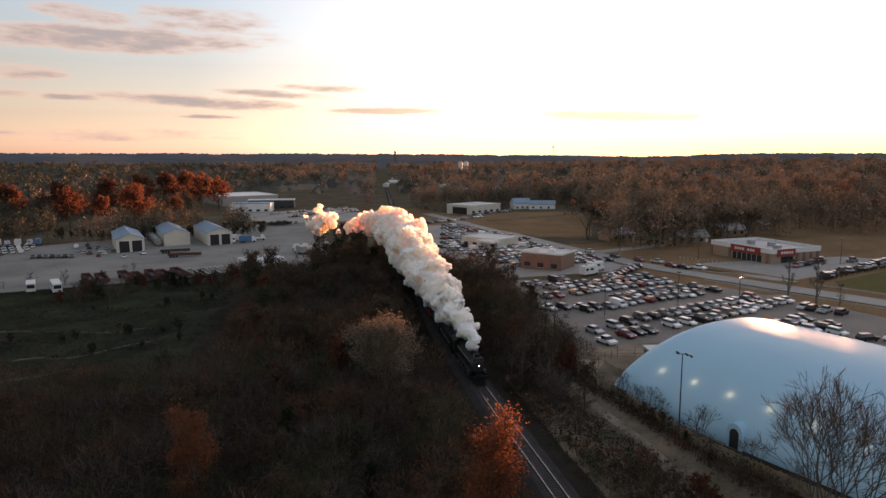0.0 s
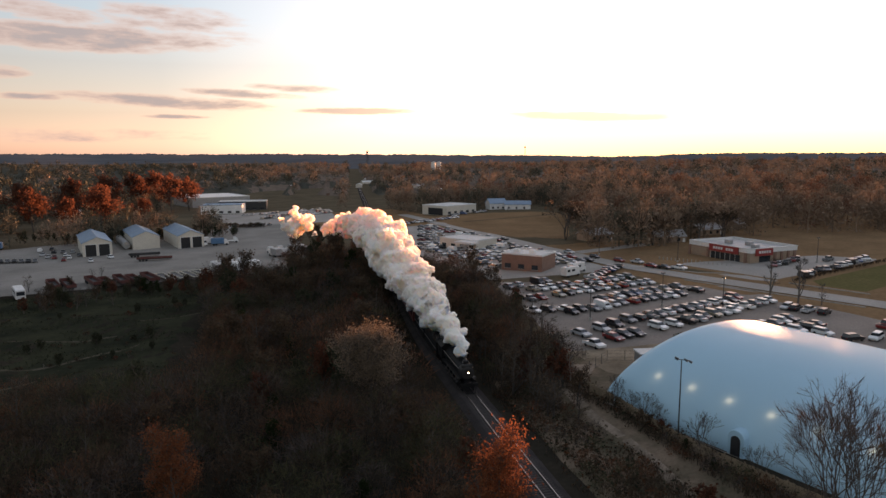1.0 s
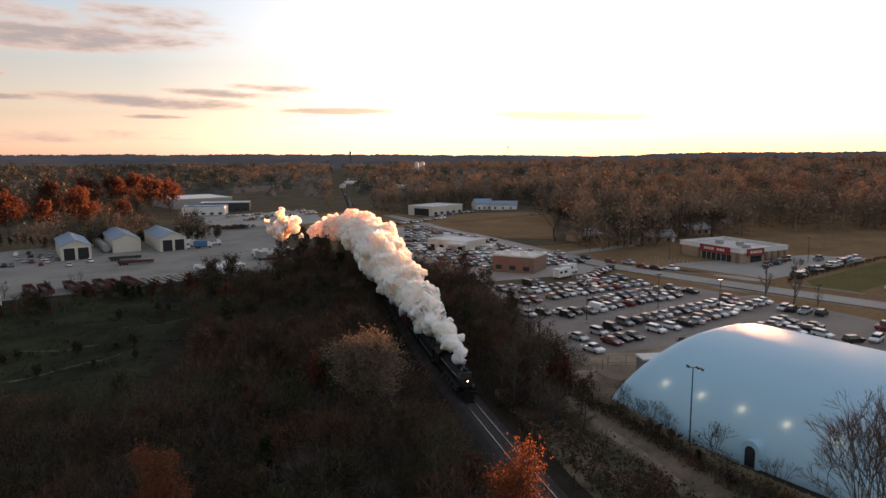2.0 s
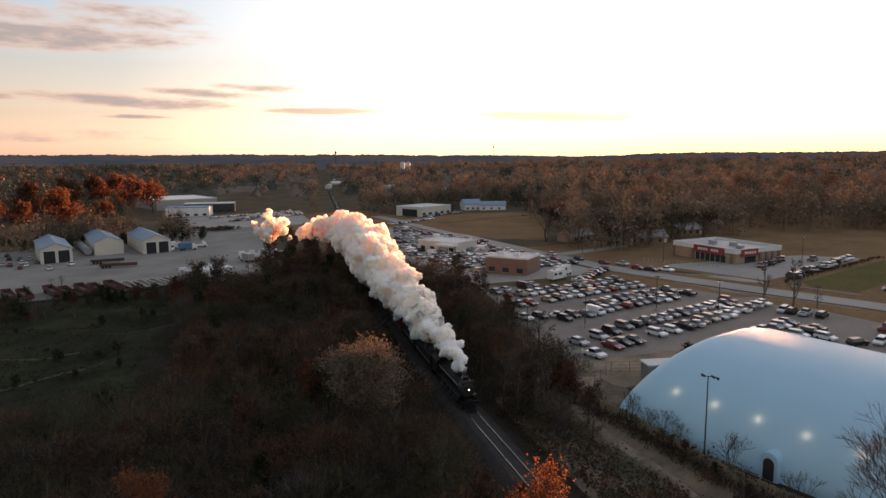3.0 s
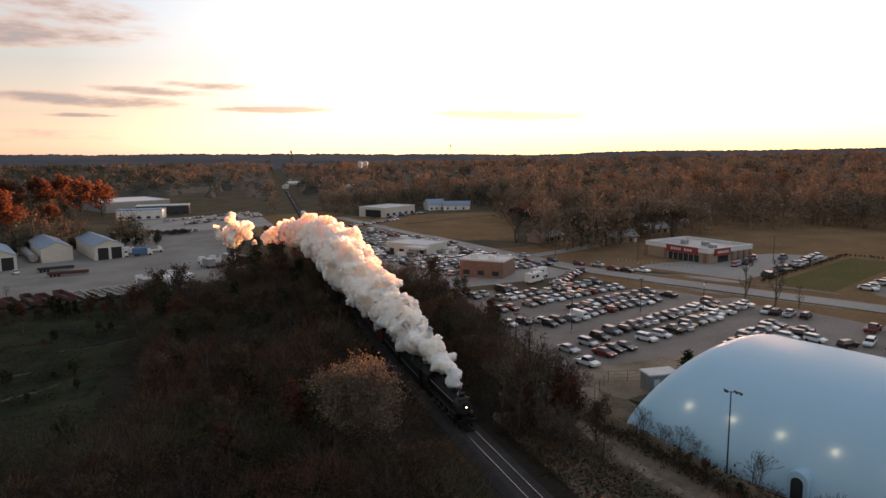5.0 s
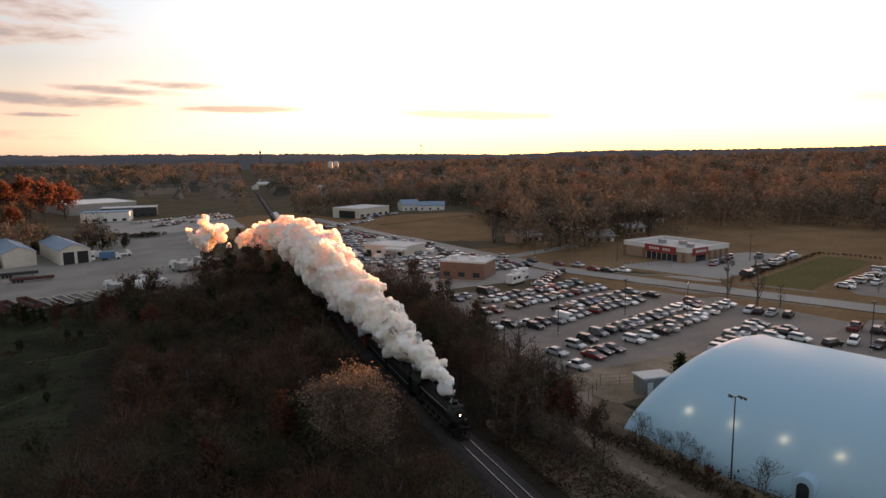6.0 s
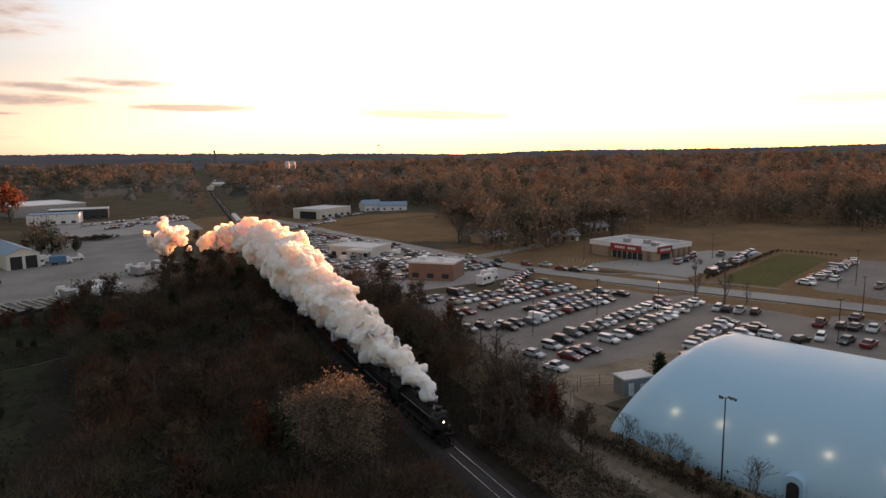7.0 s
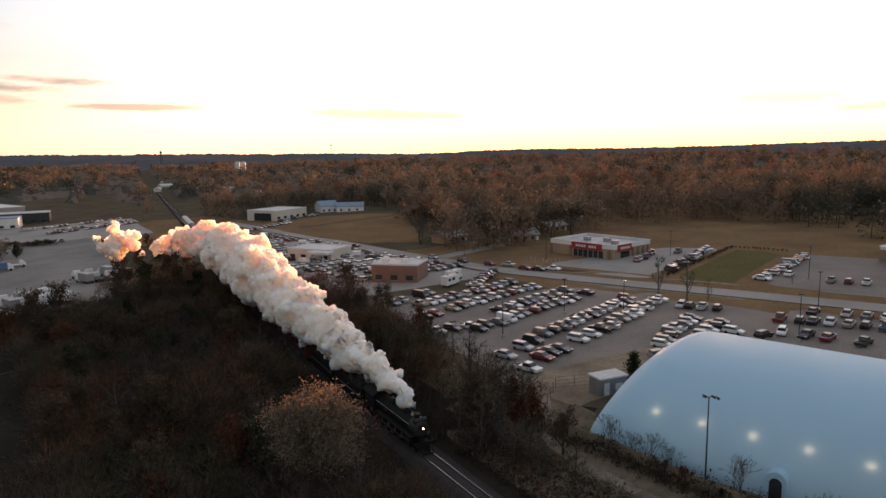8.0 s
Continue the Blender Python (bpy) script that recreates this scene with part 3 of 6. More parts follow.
def make_locomotive(y):
    """Front at local y = 0, running to +y behind."""
    t = thing("steam_locomotive", "black steam locomotive with lit headlamp and soot-stained boiler", "locomotive", m=on_track(y + 8))
    Y = -8.0
    part("boiler", Shape().tube((0, Y + 2.2, 2.75), (0, Y + 11.5, 2.75), 1.05, 1.12, 24).tube((0, Y + 11.5, 2.75), (0, Y + 14.8, 2.8), 1.12, 1.22, 24), black_iron, t, smooth=False)
    part("smokebox", Shape().tube((0, Y + 0.9, 2.75), (0, Y + 2.6, 2.75), 1.1, 1.1, 24).tube((0, Y + 0.78, 2.75), (0, Y + 0.9, 2.75), 0.8, 1.04, 24), sooty_steel, t, "grey graphite-painted smokebox")
    part("chimney", Shape().tube((0, Y + 2.0, 3.7), (0, Y + 2.0, 4.35), 0.42, 0.36, 16).tube((0, Y + 2.0, 4.35), (0, Y + 2.0, 4.5), 0.46, 0.46, 16), black_iron, t)
    for yy, r, h in ((4.6, 0.5, 4.35), (8.2, 0.55, 4.4)):
        part("dome", Shape().tube((0, Y + yy, 3.6), (0, Y + yy, h - 0.2), r, r * 0.92, 16).tube((0, Y + yy, h - 0.2), (0, Y + yy, h), r * 0.92, r * 0.4, 16), black_iron, t)
    part("feedwater_heater", Shape().tube((-0.85, Y + 1.2, 3.85), (0.85, Y + 1.2, 3.85), 0.3, n=14), sooty_steel, t)
    part("bell", Shape().tube((0, Y + 3.3, 3.8), (0, Y + 3.3, 4.2), 0.22, 0.1, 10), wheel_rim, t)
    lamp = part("headlamp", Shape().tube((0, Y + 0.35, 3.0), (0, Y + 0.85, 3.0), 0.24, n=14), black_iron, t)
    part("lens", Shape().tube((0, Y + 0.31, 3.0), (0, Y + 0.345, 3.0), 0.085, n=14), glow("headlamp_light", (1.0, 0.86, 0.6), 2.5), lamp, "lit warm white lens")
    part("running_board", Shape().box(-1.5, Y + 1.2, 1.78, 1.5, Y + 12.0, 1.86), sooty_steel, t)
    part("frame", Shape().box(-0.55, Y - 0.2, 0.75, 0.55, Y + 15.5, 1.5), black_iron, t)
    part("pilot_beam", Shape().box(-1.45, Y - 0.15, 0.95, 1.45, Y + 0.15, 1.4), black_iron, t)
    sh = Shape()
    for k in range(9):
        x = -1.2 + 0.3 * k
        sh.tube((x, Y - 0.1, 1.0), (x * 0.55, Y - 0.95, 0.12), 0.05, n=6)
    sh.box(-0.8, Y - 1.0, 0.08, 0.8, Y - 0.85, 0.2)
    part("pilot", sh, black_iron, t)
    for x in (-1, 1):
        part("cylinder", Shape().tube((x * 1.2, Y + 1.4, 1.05), (x * 1.2, Y + 3.0, 1.05), 0.42, n=16), black_iron, t)
        part("side_rod", Shape().box(x * 1.25 - 0.05, Y + 3.0, 0.72, x * 1.25 + 0.05, Y + 11.2, 0.9), steel_rail, t, "bright steel rod")
        part("handrail", Shape().tube((x * 1.2, Y + 2.0, 3.3), (x * 1.25, Y + 12.0, 3.3), 0.03, n=6), steel_rail, t)
        for yy in (4.6, 6.6, 8.6, 10.6):
            w = part("driving_wheel", wheel_shape(0.86, 0.14, 22), black_iron, t, m=pose(x * 0.9, Y + yy, 0.86))
            part("rim", Shape().tube((x * 0.075, 0, 0), (x * 0.1, 0, 0), 0.3, n=12), steel_rail, w)
        for yy, r in ((0.7, 0.42), (2.4, 0.42), (13.0, 0.5), (14.6, 0.5)):
            part("wheel", wheel_shape(r, 0.13), black_iron, t, m=pose(x * 0.85, Y + yy, r))
    cab = part("cab", Shape().prism([(-1.5, 1.7), (1.5, 1.7), (1.5, 3.9), (0.9, 4.35), (-0.9, 4.35), (-1.5, 3.9)], Y + 12.2, Y + 15.2), black_iron, t)
    for x in (-1, 1):
        part("cab_window", Shape().box(x * 1.52 - 0.02, Y + 12.8, 2.8, x * 1.52 + 0.02, Y + 14.2, 3.6), window_glass, cab)
    part("cab_roof", Shape().prism([(-1.65, 3.9), (-0.95, 4.4), (0.95, 4.4), (1.65, 3.9), (1.6, 3.85), (0.9, 4.34), (-0.9, 4.34), (-1.6, 3.85)], Y + 11.9, Y + 15.6), black_iron, cab)
    return t


def bogie(t, yy, material=black_iron):
    b = part("bogie", Shape().box(-1.15, yy - 1.6, 0.42, -0.95, yy + 1.6, 0.75).box(0.95, yy - 1.6, 0.42, 1.15, yy + 1.6, 0.75).box(-0.95, yy - 0.3, 0.4, 0.95, yy + 0.3, 0.7), material, t)
    for x in (-0.78, 0.78):
        for dy in (-1.1, 1.1):
            part("wheel", wheel_shape(0.46, 0.13, 14), sooty_steel, b, m=pose(x, yy + dy, 0.46))


def make_tender(y, n):
    t = thing("tender", "black locomotive tender heaped with coal" if n == 0 else "black auxiliary water tender behind the locomotive", "tender", m=on_track(y + 6.0))
    part("tank", Shape().box(-1.5, -5.8, 0.95, 1.5, 5.8, 3.6, 0.08), black_iron, t)
    sh = Shape()
    for k in range(60):
        x, yy = random.uniform(-1.1, 1.1), random.uniform(-5, 1.0)
        s = random.uniform(0.2, 0.45)
        sh.tube((x, yy, 3.5), (x + 0.05, yy, 3.6 + s), s, s * 0.5, 6)
    if n == 0:
        tagged(part("coal", sh, dark_opening, t, "heaped black coal"), kind="stuff")
    part("hatch", Shape().tube((0, 4.2, 3.6), (0, 4.2, 3.85), 0.45, n=14), black_iron, t)
    for x in (-1.54, 1.54):
        part("stripe", Shape().box(x - 0.015, -5.4, 2.2, x + 0.015, 5.4, 2.32), grey_metal, t)
    for yy in (-3.8, 3.8):
        bogie(t, yy)
    return t


def make_coach(silver):
    body = coach_silver if silver else coach_red
    t = thing("passenger_coach", "silver passenger coach with a pale roof" if silver else "dark red passenger coach with small side windows", "railway coach", "coaches of the train")
    L = 12.4
    part("body", Shape().box(-1.5, -L, 1.0, 1.5, L, 3.3, 0.05), body, t)
    ring = [(-1.52, 3.3), (-1.35, 3.75), (-0.8, 4.02), (0, 4.1), (0.8, 4.02), (1.35, 3.75), (1.52, 3.3)]
    part("roof", Shape().prism(ring, -L - 0.05, L + 0.05), white_roof if silver else sooty_steel, t, smooth=False)
    part("skirt", Shape().box(-1.2, -L + 4.5, 0.45, 1.2, L - 4.5, 1.0), black_iron, t)
    for x in (-1.53, 1.53):
        for k in range(9):
            yy = -L + 2.6 + k * 2.45
            part("window", Shape().box(x - 0.02, yy - 0.75, 2.05, x + 0.02, yy + 0.75, 2.85), window_glass, t)
    part("vestibule", Shape().box(-0.6, L, 1.1, 0.6, L + 0.35, 3.3), black_iron, t)
    for yy in (-L + 2.6, L - 2.6):
        bogie(t, yy)
    return t


NOSE = 87.0
make_locomotive(NOSE)
make_tender(NOSE + 16.2, 0)
make_tender(NOSE + 28.6, 1)
protos = {s: make_coach(s) for s in (False, True)}
y = NOSE + 42.5 + 12.6
for k in range(12):
    if k in (0, 10):
        protos[k == 10].matrix_basis = on_track(y)
    else:
        copy_thing(protos[k > 10], on_track(y))
    y += 25.6

# ---- steam ----
def make_plume():
    """Billowing exhaust that trails back over the coaches and drifts off."""
    # x, y, z, radius of the trail from the chimney back
    trail = [(43.2, 90.2, 5.2, 0.6), (43.7, 94.6, 6.3, 1.9), (44.9, 104.9, 6.9, 3.6), (46.4, 116.0, 7.4, 4.8), (48.3, 131.2, 8.1, 6.0),
             (50.2, 148.2, 9.2, 7.3), (52.1, 165.7, 11.0, 8.8), (54.5, 187.0, 13.2, 9.2), (55.0, 203.0, 14.6, 7.6), (51.9, 212.0, 14.4, 6.2), (48.5, 218.0, 13.6, 4.8), (43.0, 223.0, 12.2, 3.0)]
    blobs = []
    rng = random.Random(5)
    for (x0, y0, z0, r0), (x1, y1, z1, r1) in zip(trail, trail[1:]):
        d = math.dist((x0, y0, z0), (x1, y1, z1))
        n = max(3, round(d / (0.32 * (r0 + r1) / 2)))
        for k in range(n):
            u = k / n
            r = r0 + (r1 - r0) * u
            c = Vector((x0 + (x1 - x0) * u, y0 + (y1 - y0) * u, z0 + (z1 - z0) * u))
            blobs.append((c, r * rng.uniform(0.62, 0.8)))
            for _ in range(5):
                w = Vector((rng.gauss(0, 1), rng.gauss(0, 0.8), rng.gauss(0, 1))).normalized()
                blobs.append((c + w * r * rng.uniform(0.4, 0.66), r * rng.uniform(0.26, 0.42)))
    for c, r, n, low, high, core in ((Vector((40.0, 225.0, 10.6)), 2.2, 6, 0.2, 0.45, 0.1), (Vector((34.4, 228.0, 14.2)), 5.8, 46, 0.2, 0.4, 0.0)):
        for _ in range(n):
            w = Vector((rng.gauss(0, 1), rng.gauss(0, 1), rng.gauss(0, 1))).normalized()
            blobs.append((c + w * r * rng.uniform(core, 1.0), r * rng.uniform(low, high)))
    bm = bmesh.new()
    ball = bmesh.ops.create_icosphere(bm, subdivisions=2, radius=1.0)
    unit, faces = [v.co.copy() for v in bm.verts], [[v.index for v in f.verts] for f in bm.faces]
    bm.free()
    sh = Shape()
    for c, r in blobs:
        sh.add([c + p * r for p in unit], faces)
    m = bpy.data.materials.new("steam")
    m.use_nodes = True
    tree = m.node_tree
    bsdf = tree.nodes["Principled BSDF"]
    # white steam, the warm sunset light mixed into its base colour
    bsdf.inputs["Base Color"].default_value = (0.82, 0.69, 0.61, 1)
    bsdf.inputs["Roughness"].default_value, bsdf.inputs["Specular IOR Level"].default_value = 1.0, 0.0
    bsdf.inputs["Subsurface Weight"].default_value, bsdf.inputs["Subsurface Scale"].default_value = 1.0, 1.0
    bsdf.inputs["Subsurface Radius"].default_value = (9.0, 5.6, 3.8)
    ob = solid("steam_plume", sh, m, "thick steam billowing back from the locomotive chimney, sunset peach in its colour", "steam", kind="stuff", smooth=True)
    re = ob.modifiers.new("merge", "REMESH")
    re.mode, re.voxel_size, re.use_smooth_shade = "VOXEL", 0.22, True
    for name, kind, size, much, level in (("billow", "VORONOI", 4.4, -2.0, 0.35), ("lobe", "VORONOI", 1.8, -0.95, 0.35), ("floret", "VORONOI", 0.75, -0.4, 0.35), ("curl", "CLOUDS", 2.4, 1.3, 0.5), ("wisp", "CLOUDS", 0.5, 0.3, 0.5)):
        tex = bpy.data.textures.new(name, kind)
        tex.noise_scale = size
        if kind == "CLOUDS":
            tex.noise_depth = 5
        mod = ob.modifiers.new(name, "DISPLACE")
        mod.texture, mod.strength, mod.mid_level, mod.texture_coords = tex, much, level, "GLOBAL"
        if name == "lobe":
            soft = ob.modifiers.new("soften", "SMOOTH")
            soft.factor, soft.iterations = 0.5, 2
    return ob


make_plume()


# ---- the dome and its yard ----
DOME = Matrix(((0.9795, -0.2016, 0, 57.39), (0.2016, 0.9795, 0, 75.59), (0, 0, 1, 1.88), (0, 0, 0, 1)))   # local +y runs along the near side, away


def make_dome(long=84.0, wide=39.8, high=9.73, end=7.05):
    t = thing("air_dome", "white air-supported fabric sports dome with glowing lamps inside", "sports dome", m=DOME)
    nv, rings = 64, []
    cuts = [end * (k / 24) ** 2 for k in range(24)] + [end + (long - 2 * end) * k / 30 for k in range(31)] + [long - end * (k / 24) ** 2 for k in range(23, -1, -1)]
    for d in cuts:
        near = min(1.0, min(d, long - d) / end)
        e = (1 - (1 - near) ** 2.23) ** 0.84
        w = (1 - (1 - min(1.0, 2 * near)) ** 2) ** 0.158 if near > 0 else 0.0
        ring = []
        for j in range(nv + 1):
            a = math.pi * j / nv
            c, s = math.cos(a), math.sin(a)
            v = math.copysign(abs(c) ** 0.888, -c)
            ring.append((wide / 2 + v * wide / 2 * w, -d, high * s * e))
        rings.append(ring)
    part("fabric", Shape().loft(rings, closed=False), sky_tinted_fabric, t, "taut white fabric, sky blue put into its colour", smooth=True)
    # low ring beam at the foot
    part("ring_beam", Shape().box(-0.4, -long + 4, -0.6, -0.3, -3.0, 0.25), concrete, t)
    arch = lambda r, top: [(-23.5 - r, 0.0)] + [(-23.5 - r * math.cos(math.pi * k / 10), top + r * math.sin(math.pi * k / 10)) for k in range(11)] + [(-23.5 + r, 0.0)]  # noqa: E731
    hood = part("entrance_hood", Shape().loft([[(x, y, z) for y, z in arch(1.1 * k, 2.3)] for x, k in ((-0.3, 0.94), (-0.2, 1.0), (3.6, 1.0))]), sky_tinted_fabric, t, smooth=False)
    part("door", Shape().loft([[(x, y, z) for y, z in arch(0.6, 2.1)] for x in (-0.36, -0.29)]), dark_metal, hood, "dark arched entrance door")
    return t


make_dome()
for k in range(8):
    data = bpy.data.lights.new("dome_lamp", "POINT")
    data.energy, data.color, data.shadow_soft_size = 7, (1.0, 0.66, 0.38), 0.3
    lamp = new("dome_lamp", data)
    lamp.matrix_world = DOME @ pose(3.1, -9.4 - 5.43 * k, 5.0)


# ---- buildings ----
def frame_at(x, y, tx, ty, lift=0.0):
    """A place on the land whose local x axis points from (x, y) towards (tx, ty)."""
    d = math.degrees(math.atan2(ty - y, tx - x))
    return pose(x, y, lie(x, y) + lift, 0, 0, d)


def make_shed(x, y, tx, ty, deep, eaves, ridge, n):
    w = math.hypot(tx - x, ty - y)
    label = ("cream steel shed with a blue-grey gable roof and two dark doors", "cream steel shed with a grey gable roof and a lean-to tank", "long cream steel shed with blue-grey roof and two dark doors")[n]
    t = thing("shed", label, "shed", "sheds in the gravel yard", m=frame_at(x, y, tx, ty, -0.1))
    part("wall", Shape().prism([(0, 0), (w, 0), (w, eaves), (w / 2, ridge), (0, eaves)], 0, deep), cream_wall, t)
    for s in (0, 1):
        x0, x1 = (-0.35, w / 2) if s == 0 else (w / 2, w + 0.35)
        z0, z1 = (eaves - 0.12, ridge + 0.02) if s == 0 else (ridge + 0.02, eaves - 0.12)
        part("roof", Shape().prism([(x0, z0), (x1, z1), (x1, z1 + 0.14), (x0, z0 + 0.14)], -0.4, deep + 0.4), blue_roof, t)
    for k in range(7):
        yy = deep * (k + 0.5) / 7
        part("roof_rib", Shape().prism([(-0.36, eaves + 0.01), (w / 2, ridge + 0.15), (w / 2, ridge + 0.21), (-0.36, eaves + 0.07)], yy - 0.06, yy + 0.06), grey_roof, t)
    if n != 1:
        for a, b in ((0.10, 0.46), (0.55, 0.91)):
            d = part("door", Shape().box(a * w, -0.06, 0, b * w, 0.02, eaves - 0.7), dark_opening, t, "dark open roller door")
            part("door_frame", Shape().box(a * w - 0.18, -0.1, 0, a * w, 0.02, eaves - 0.5).box(b * w, -0.1, 0, b * w + 0.18, 0.02, eaves - 0.5).box(a * w, -0.1, eaves - 0.7, b * w, 0.02, eaves - 0.5), white_metal, d)
    else:
        part("tank", Shape().tube((-2.2, 4, 2.0), (-2.2, deep - 3, 2.0), 1.6, n=16), grey_metal, t, "pale grey storage tank")
    return t


make_shed(-44.5, 301.5, -33.5, 303.8, 38, 5.8, 8.2, 0)
make_shed(-26.6, 315.8, -15.6, 318.1, 38, 5.8, 8.2, 1)
make_shed(-7.5, 309.8, 3.4, 312.1, 40, 5.8, 8.2, 2)


def make_store():
    """Flat-roofed brick chain store with a red sign band on its corner."""
    t = thing("store", "brick chain store with white parapet and red sign panels", "store", m=frame_at(168.2, 184.6, 169.6, 158.2, -0.5))
    w, d, h = 26.5, 21.0, 5.5
    part("wall", Shape().box(0, 0, 0, w, d, 4.1), brick_tan, t, "tan brick wall")
    band = part("parapet", Shape().box(-0.15, -0.15, 4.1, w + 0.15, 0.25, h).box(-0.15, d - 0.25, 4.1, w + 0.15, d + 0.15, h).box(-0.15, 0.25, 4.1, 0.25, d - 0.25, h).box(w - 0.25, 0.25, 4.1, w + 0.15, d - 0.25, h), white_metal, t, "off-white parapet band")
    part("coping", Shape().box(-0.3, -0.3, h, w + 0.3, 0.3, h + 0.18).box(-0.3, d - 0.3, h, w + 0.3, d + 0.3, h + 0.18).box(-0.3, 0.3, h, 0.3, d - 0.3, h + 0.18).box(w - 0.3, 0.3, h, w + 0.3, d - 0.3, h + 0.18), white_roof, band)
    part("roof", Shape().box(0.25, 0.25, 4.6, w - 0.25, d - 0.25, 4.9), grey_roof, t, "pale grey flat roof")
    for x, y in ((8, 8), (15, 10), (21, 6)):
        part("roof_unit", Shape().box(x, y, 4.9, x + 2.2, y + 1.8, 6.2, 0.1), grey_metal, t)
    sign = part("sign_panel", Shape().box(9.5, -0.55, 3.2, 22, -0.16, 5.5), sign_red, t, "red sign panel")
    sh = Shape()
    for k in range(8):
        if k != 4:
            sh.box(11.4 + k * 1.1, -0.6, 4.0, 12.2 + k * 1.1, -0.552, 4.8)
    part("sign_bar", sh, white_roof, sign, "white lettering shown as bars")
    side = part("sign_panel", Shape().box(w + 0.16, 2.0, 3.2, w + 0.55, 9.5, 5.5), sign_red, t, "red sign panel")
    sh = Shape()
    for k in range(5):
        sh.box(w + 0.552, 3.2 + k * 1.1, 4.0, w + 0.6, 4.0 + k * 1.1, 4.8)
    part("sign_bar", sh, white_roof, side, "white lettering shown as bars")
    for k in range(6):
        g = part("window", Shape().box(10 + k * 2.1, -0.06, 0.5, 11.9 + k * 2.1, 0.0, 3.0), window_glass, t)
        part("window_frame", Shape().box(9.9 + k * 2.1, -0.1, 0.4, 10.0 + k * 2.1, 0.0, 3.1), white_metal, g)
    part("door", Shape().box(w, 4, 0.1, w + 0.06, 9, 3.0), window_glass, t)
    for x in (-0.2, 8.4, w - 2.2):
        part("pier", Shape().box(x, -0.4, 0, x + 0.9, -0.002, 4.1), brick_red, t)
    for k in range(4):
        part("pilaster", Shape().box(w, 10.5 + k * 3.0, 0, w + 0.35, 11.4 + k * 3.0, 4.1), brick_red, t)
    return t


make_store()


def make_flat_building(name, label, x, y, tx, ty, deep, high, wall, roof, windows=4, canopy=0.0, units=0, dark_front=False):
    w = math.hypot(tx - x, ty - y)
    t = thing(name, label, "building", m=frame_at(x, y, tx, ty, -0.3))
    part("wall", Shape().box(0, 0, 0, w, deep, high), wall, t)
    part("parapet", Shape().box(-0.15, -0.15, high, w + 0.15, 0.2, high + 0.5).box(-0.15, deep - 0.2, high, w + 0.15, deep + 0.15, high + 0.5).box(-0.15, 0.2, high, 0.2, deep - 0.2, high + 0.5).box(w - 0.2, 0.2, high, w + 0.15, deep - 0.2, high + 0.5), roof, t)
    part("roof", Shape().box(0.2, 0.2, high, w - 0.2, deep - 0.2, high + 0.2), roof, t)
    for k in range(units):
        part("roof_unit", Shape().box(2 + k * w / (units + 0.5), deep * 0.4, high + 0.2, 4 + k * w / (units + 0.5), deep * 0.4 + 1.6, high + 1.3, 0.08), white_metal, t)
    for k in range(windows):
        a = w * (k + 0.25) / windows
        g = part("window", Shape().box(a, -0.05, 1.2, a + w / windows * 0.45, 0.0, 2.7), window_glass, t)
        part("window_sill", Shape().box(a - 0.1, -0.15, 1.08, a + w / windows * 0.45 + 0.1, -0.002, 1.2), concrete, g)
    if dark_front:
        part("door", Shape().box(-0.06, deep * 0.15, 0.2, 0.0, deep * 0.75, high - 1.2), dark_opening, t, "dark glazed front")
    if canopy:
        c = part("canopy", Shape().box(w * 0.62, -canopy, high - 0.7, w + 1.5, 0, high + 0.1), roof, t, "overhanging flat canopy")
        for k in (0.66, 0.98):
            part("post", Shape().box(w * k, -canopy + 0.3, 0, w * k + 0.25, -canopy + 0.55, high - 0.7), white_metal, c)
    return t


make_flat_building("brick_building", "red-brown brick building with a pale flat roof and roof unit", 95.5, 188.5, 104.3, 177.3, 11, 5.6, brick_red, white_roof, 3, units=2, dark_front=True)
make_flat_building("clinic", "low cream building with an overhanging white flat roof", 95.9, 249.7, 105.2, 233.2, 14, 4.4, cream_wall, white_roof, 4, canopy=5.0)
make_flat_building("warehouse", "long cream warehouse with a white flat roof and dark front", 151.5, 392.5, 178, 406, 22, 6.0, cream_wall, white_roof, 5, dark_front=True)
make_flat_building("depot", "white depot building with blue lean-to front", 1.0, 512, 30, 506, 18, 7.0, white_metal, blue_roof, 5)
make_flat_building("long_warehouse", "long pale blue-white warehouse with flat metal roof", -6, 590, 42, 604, 60, 8.5, grey_metal, white_metal, 0)
make_flat_building("loading_shed", "dark open loading shed with a pale flat roof behind the depot", 14, 540, 50, 534, 16, 7.5, dark_metal, white_roof, 6)


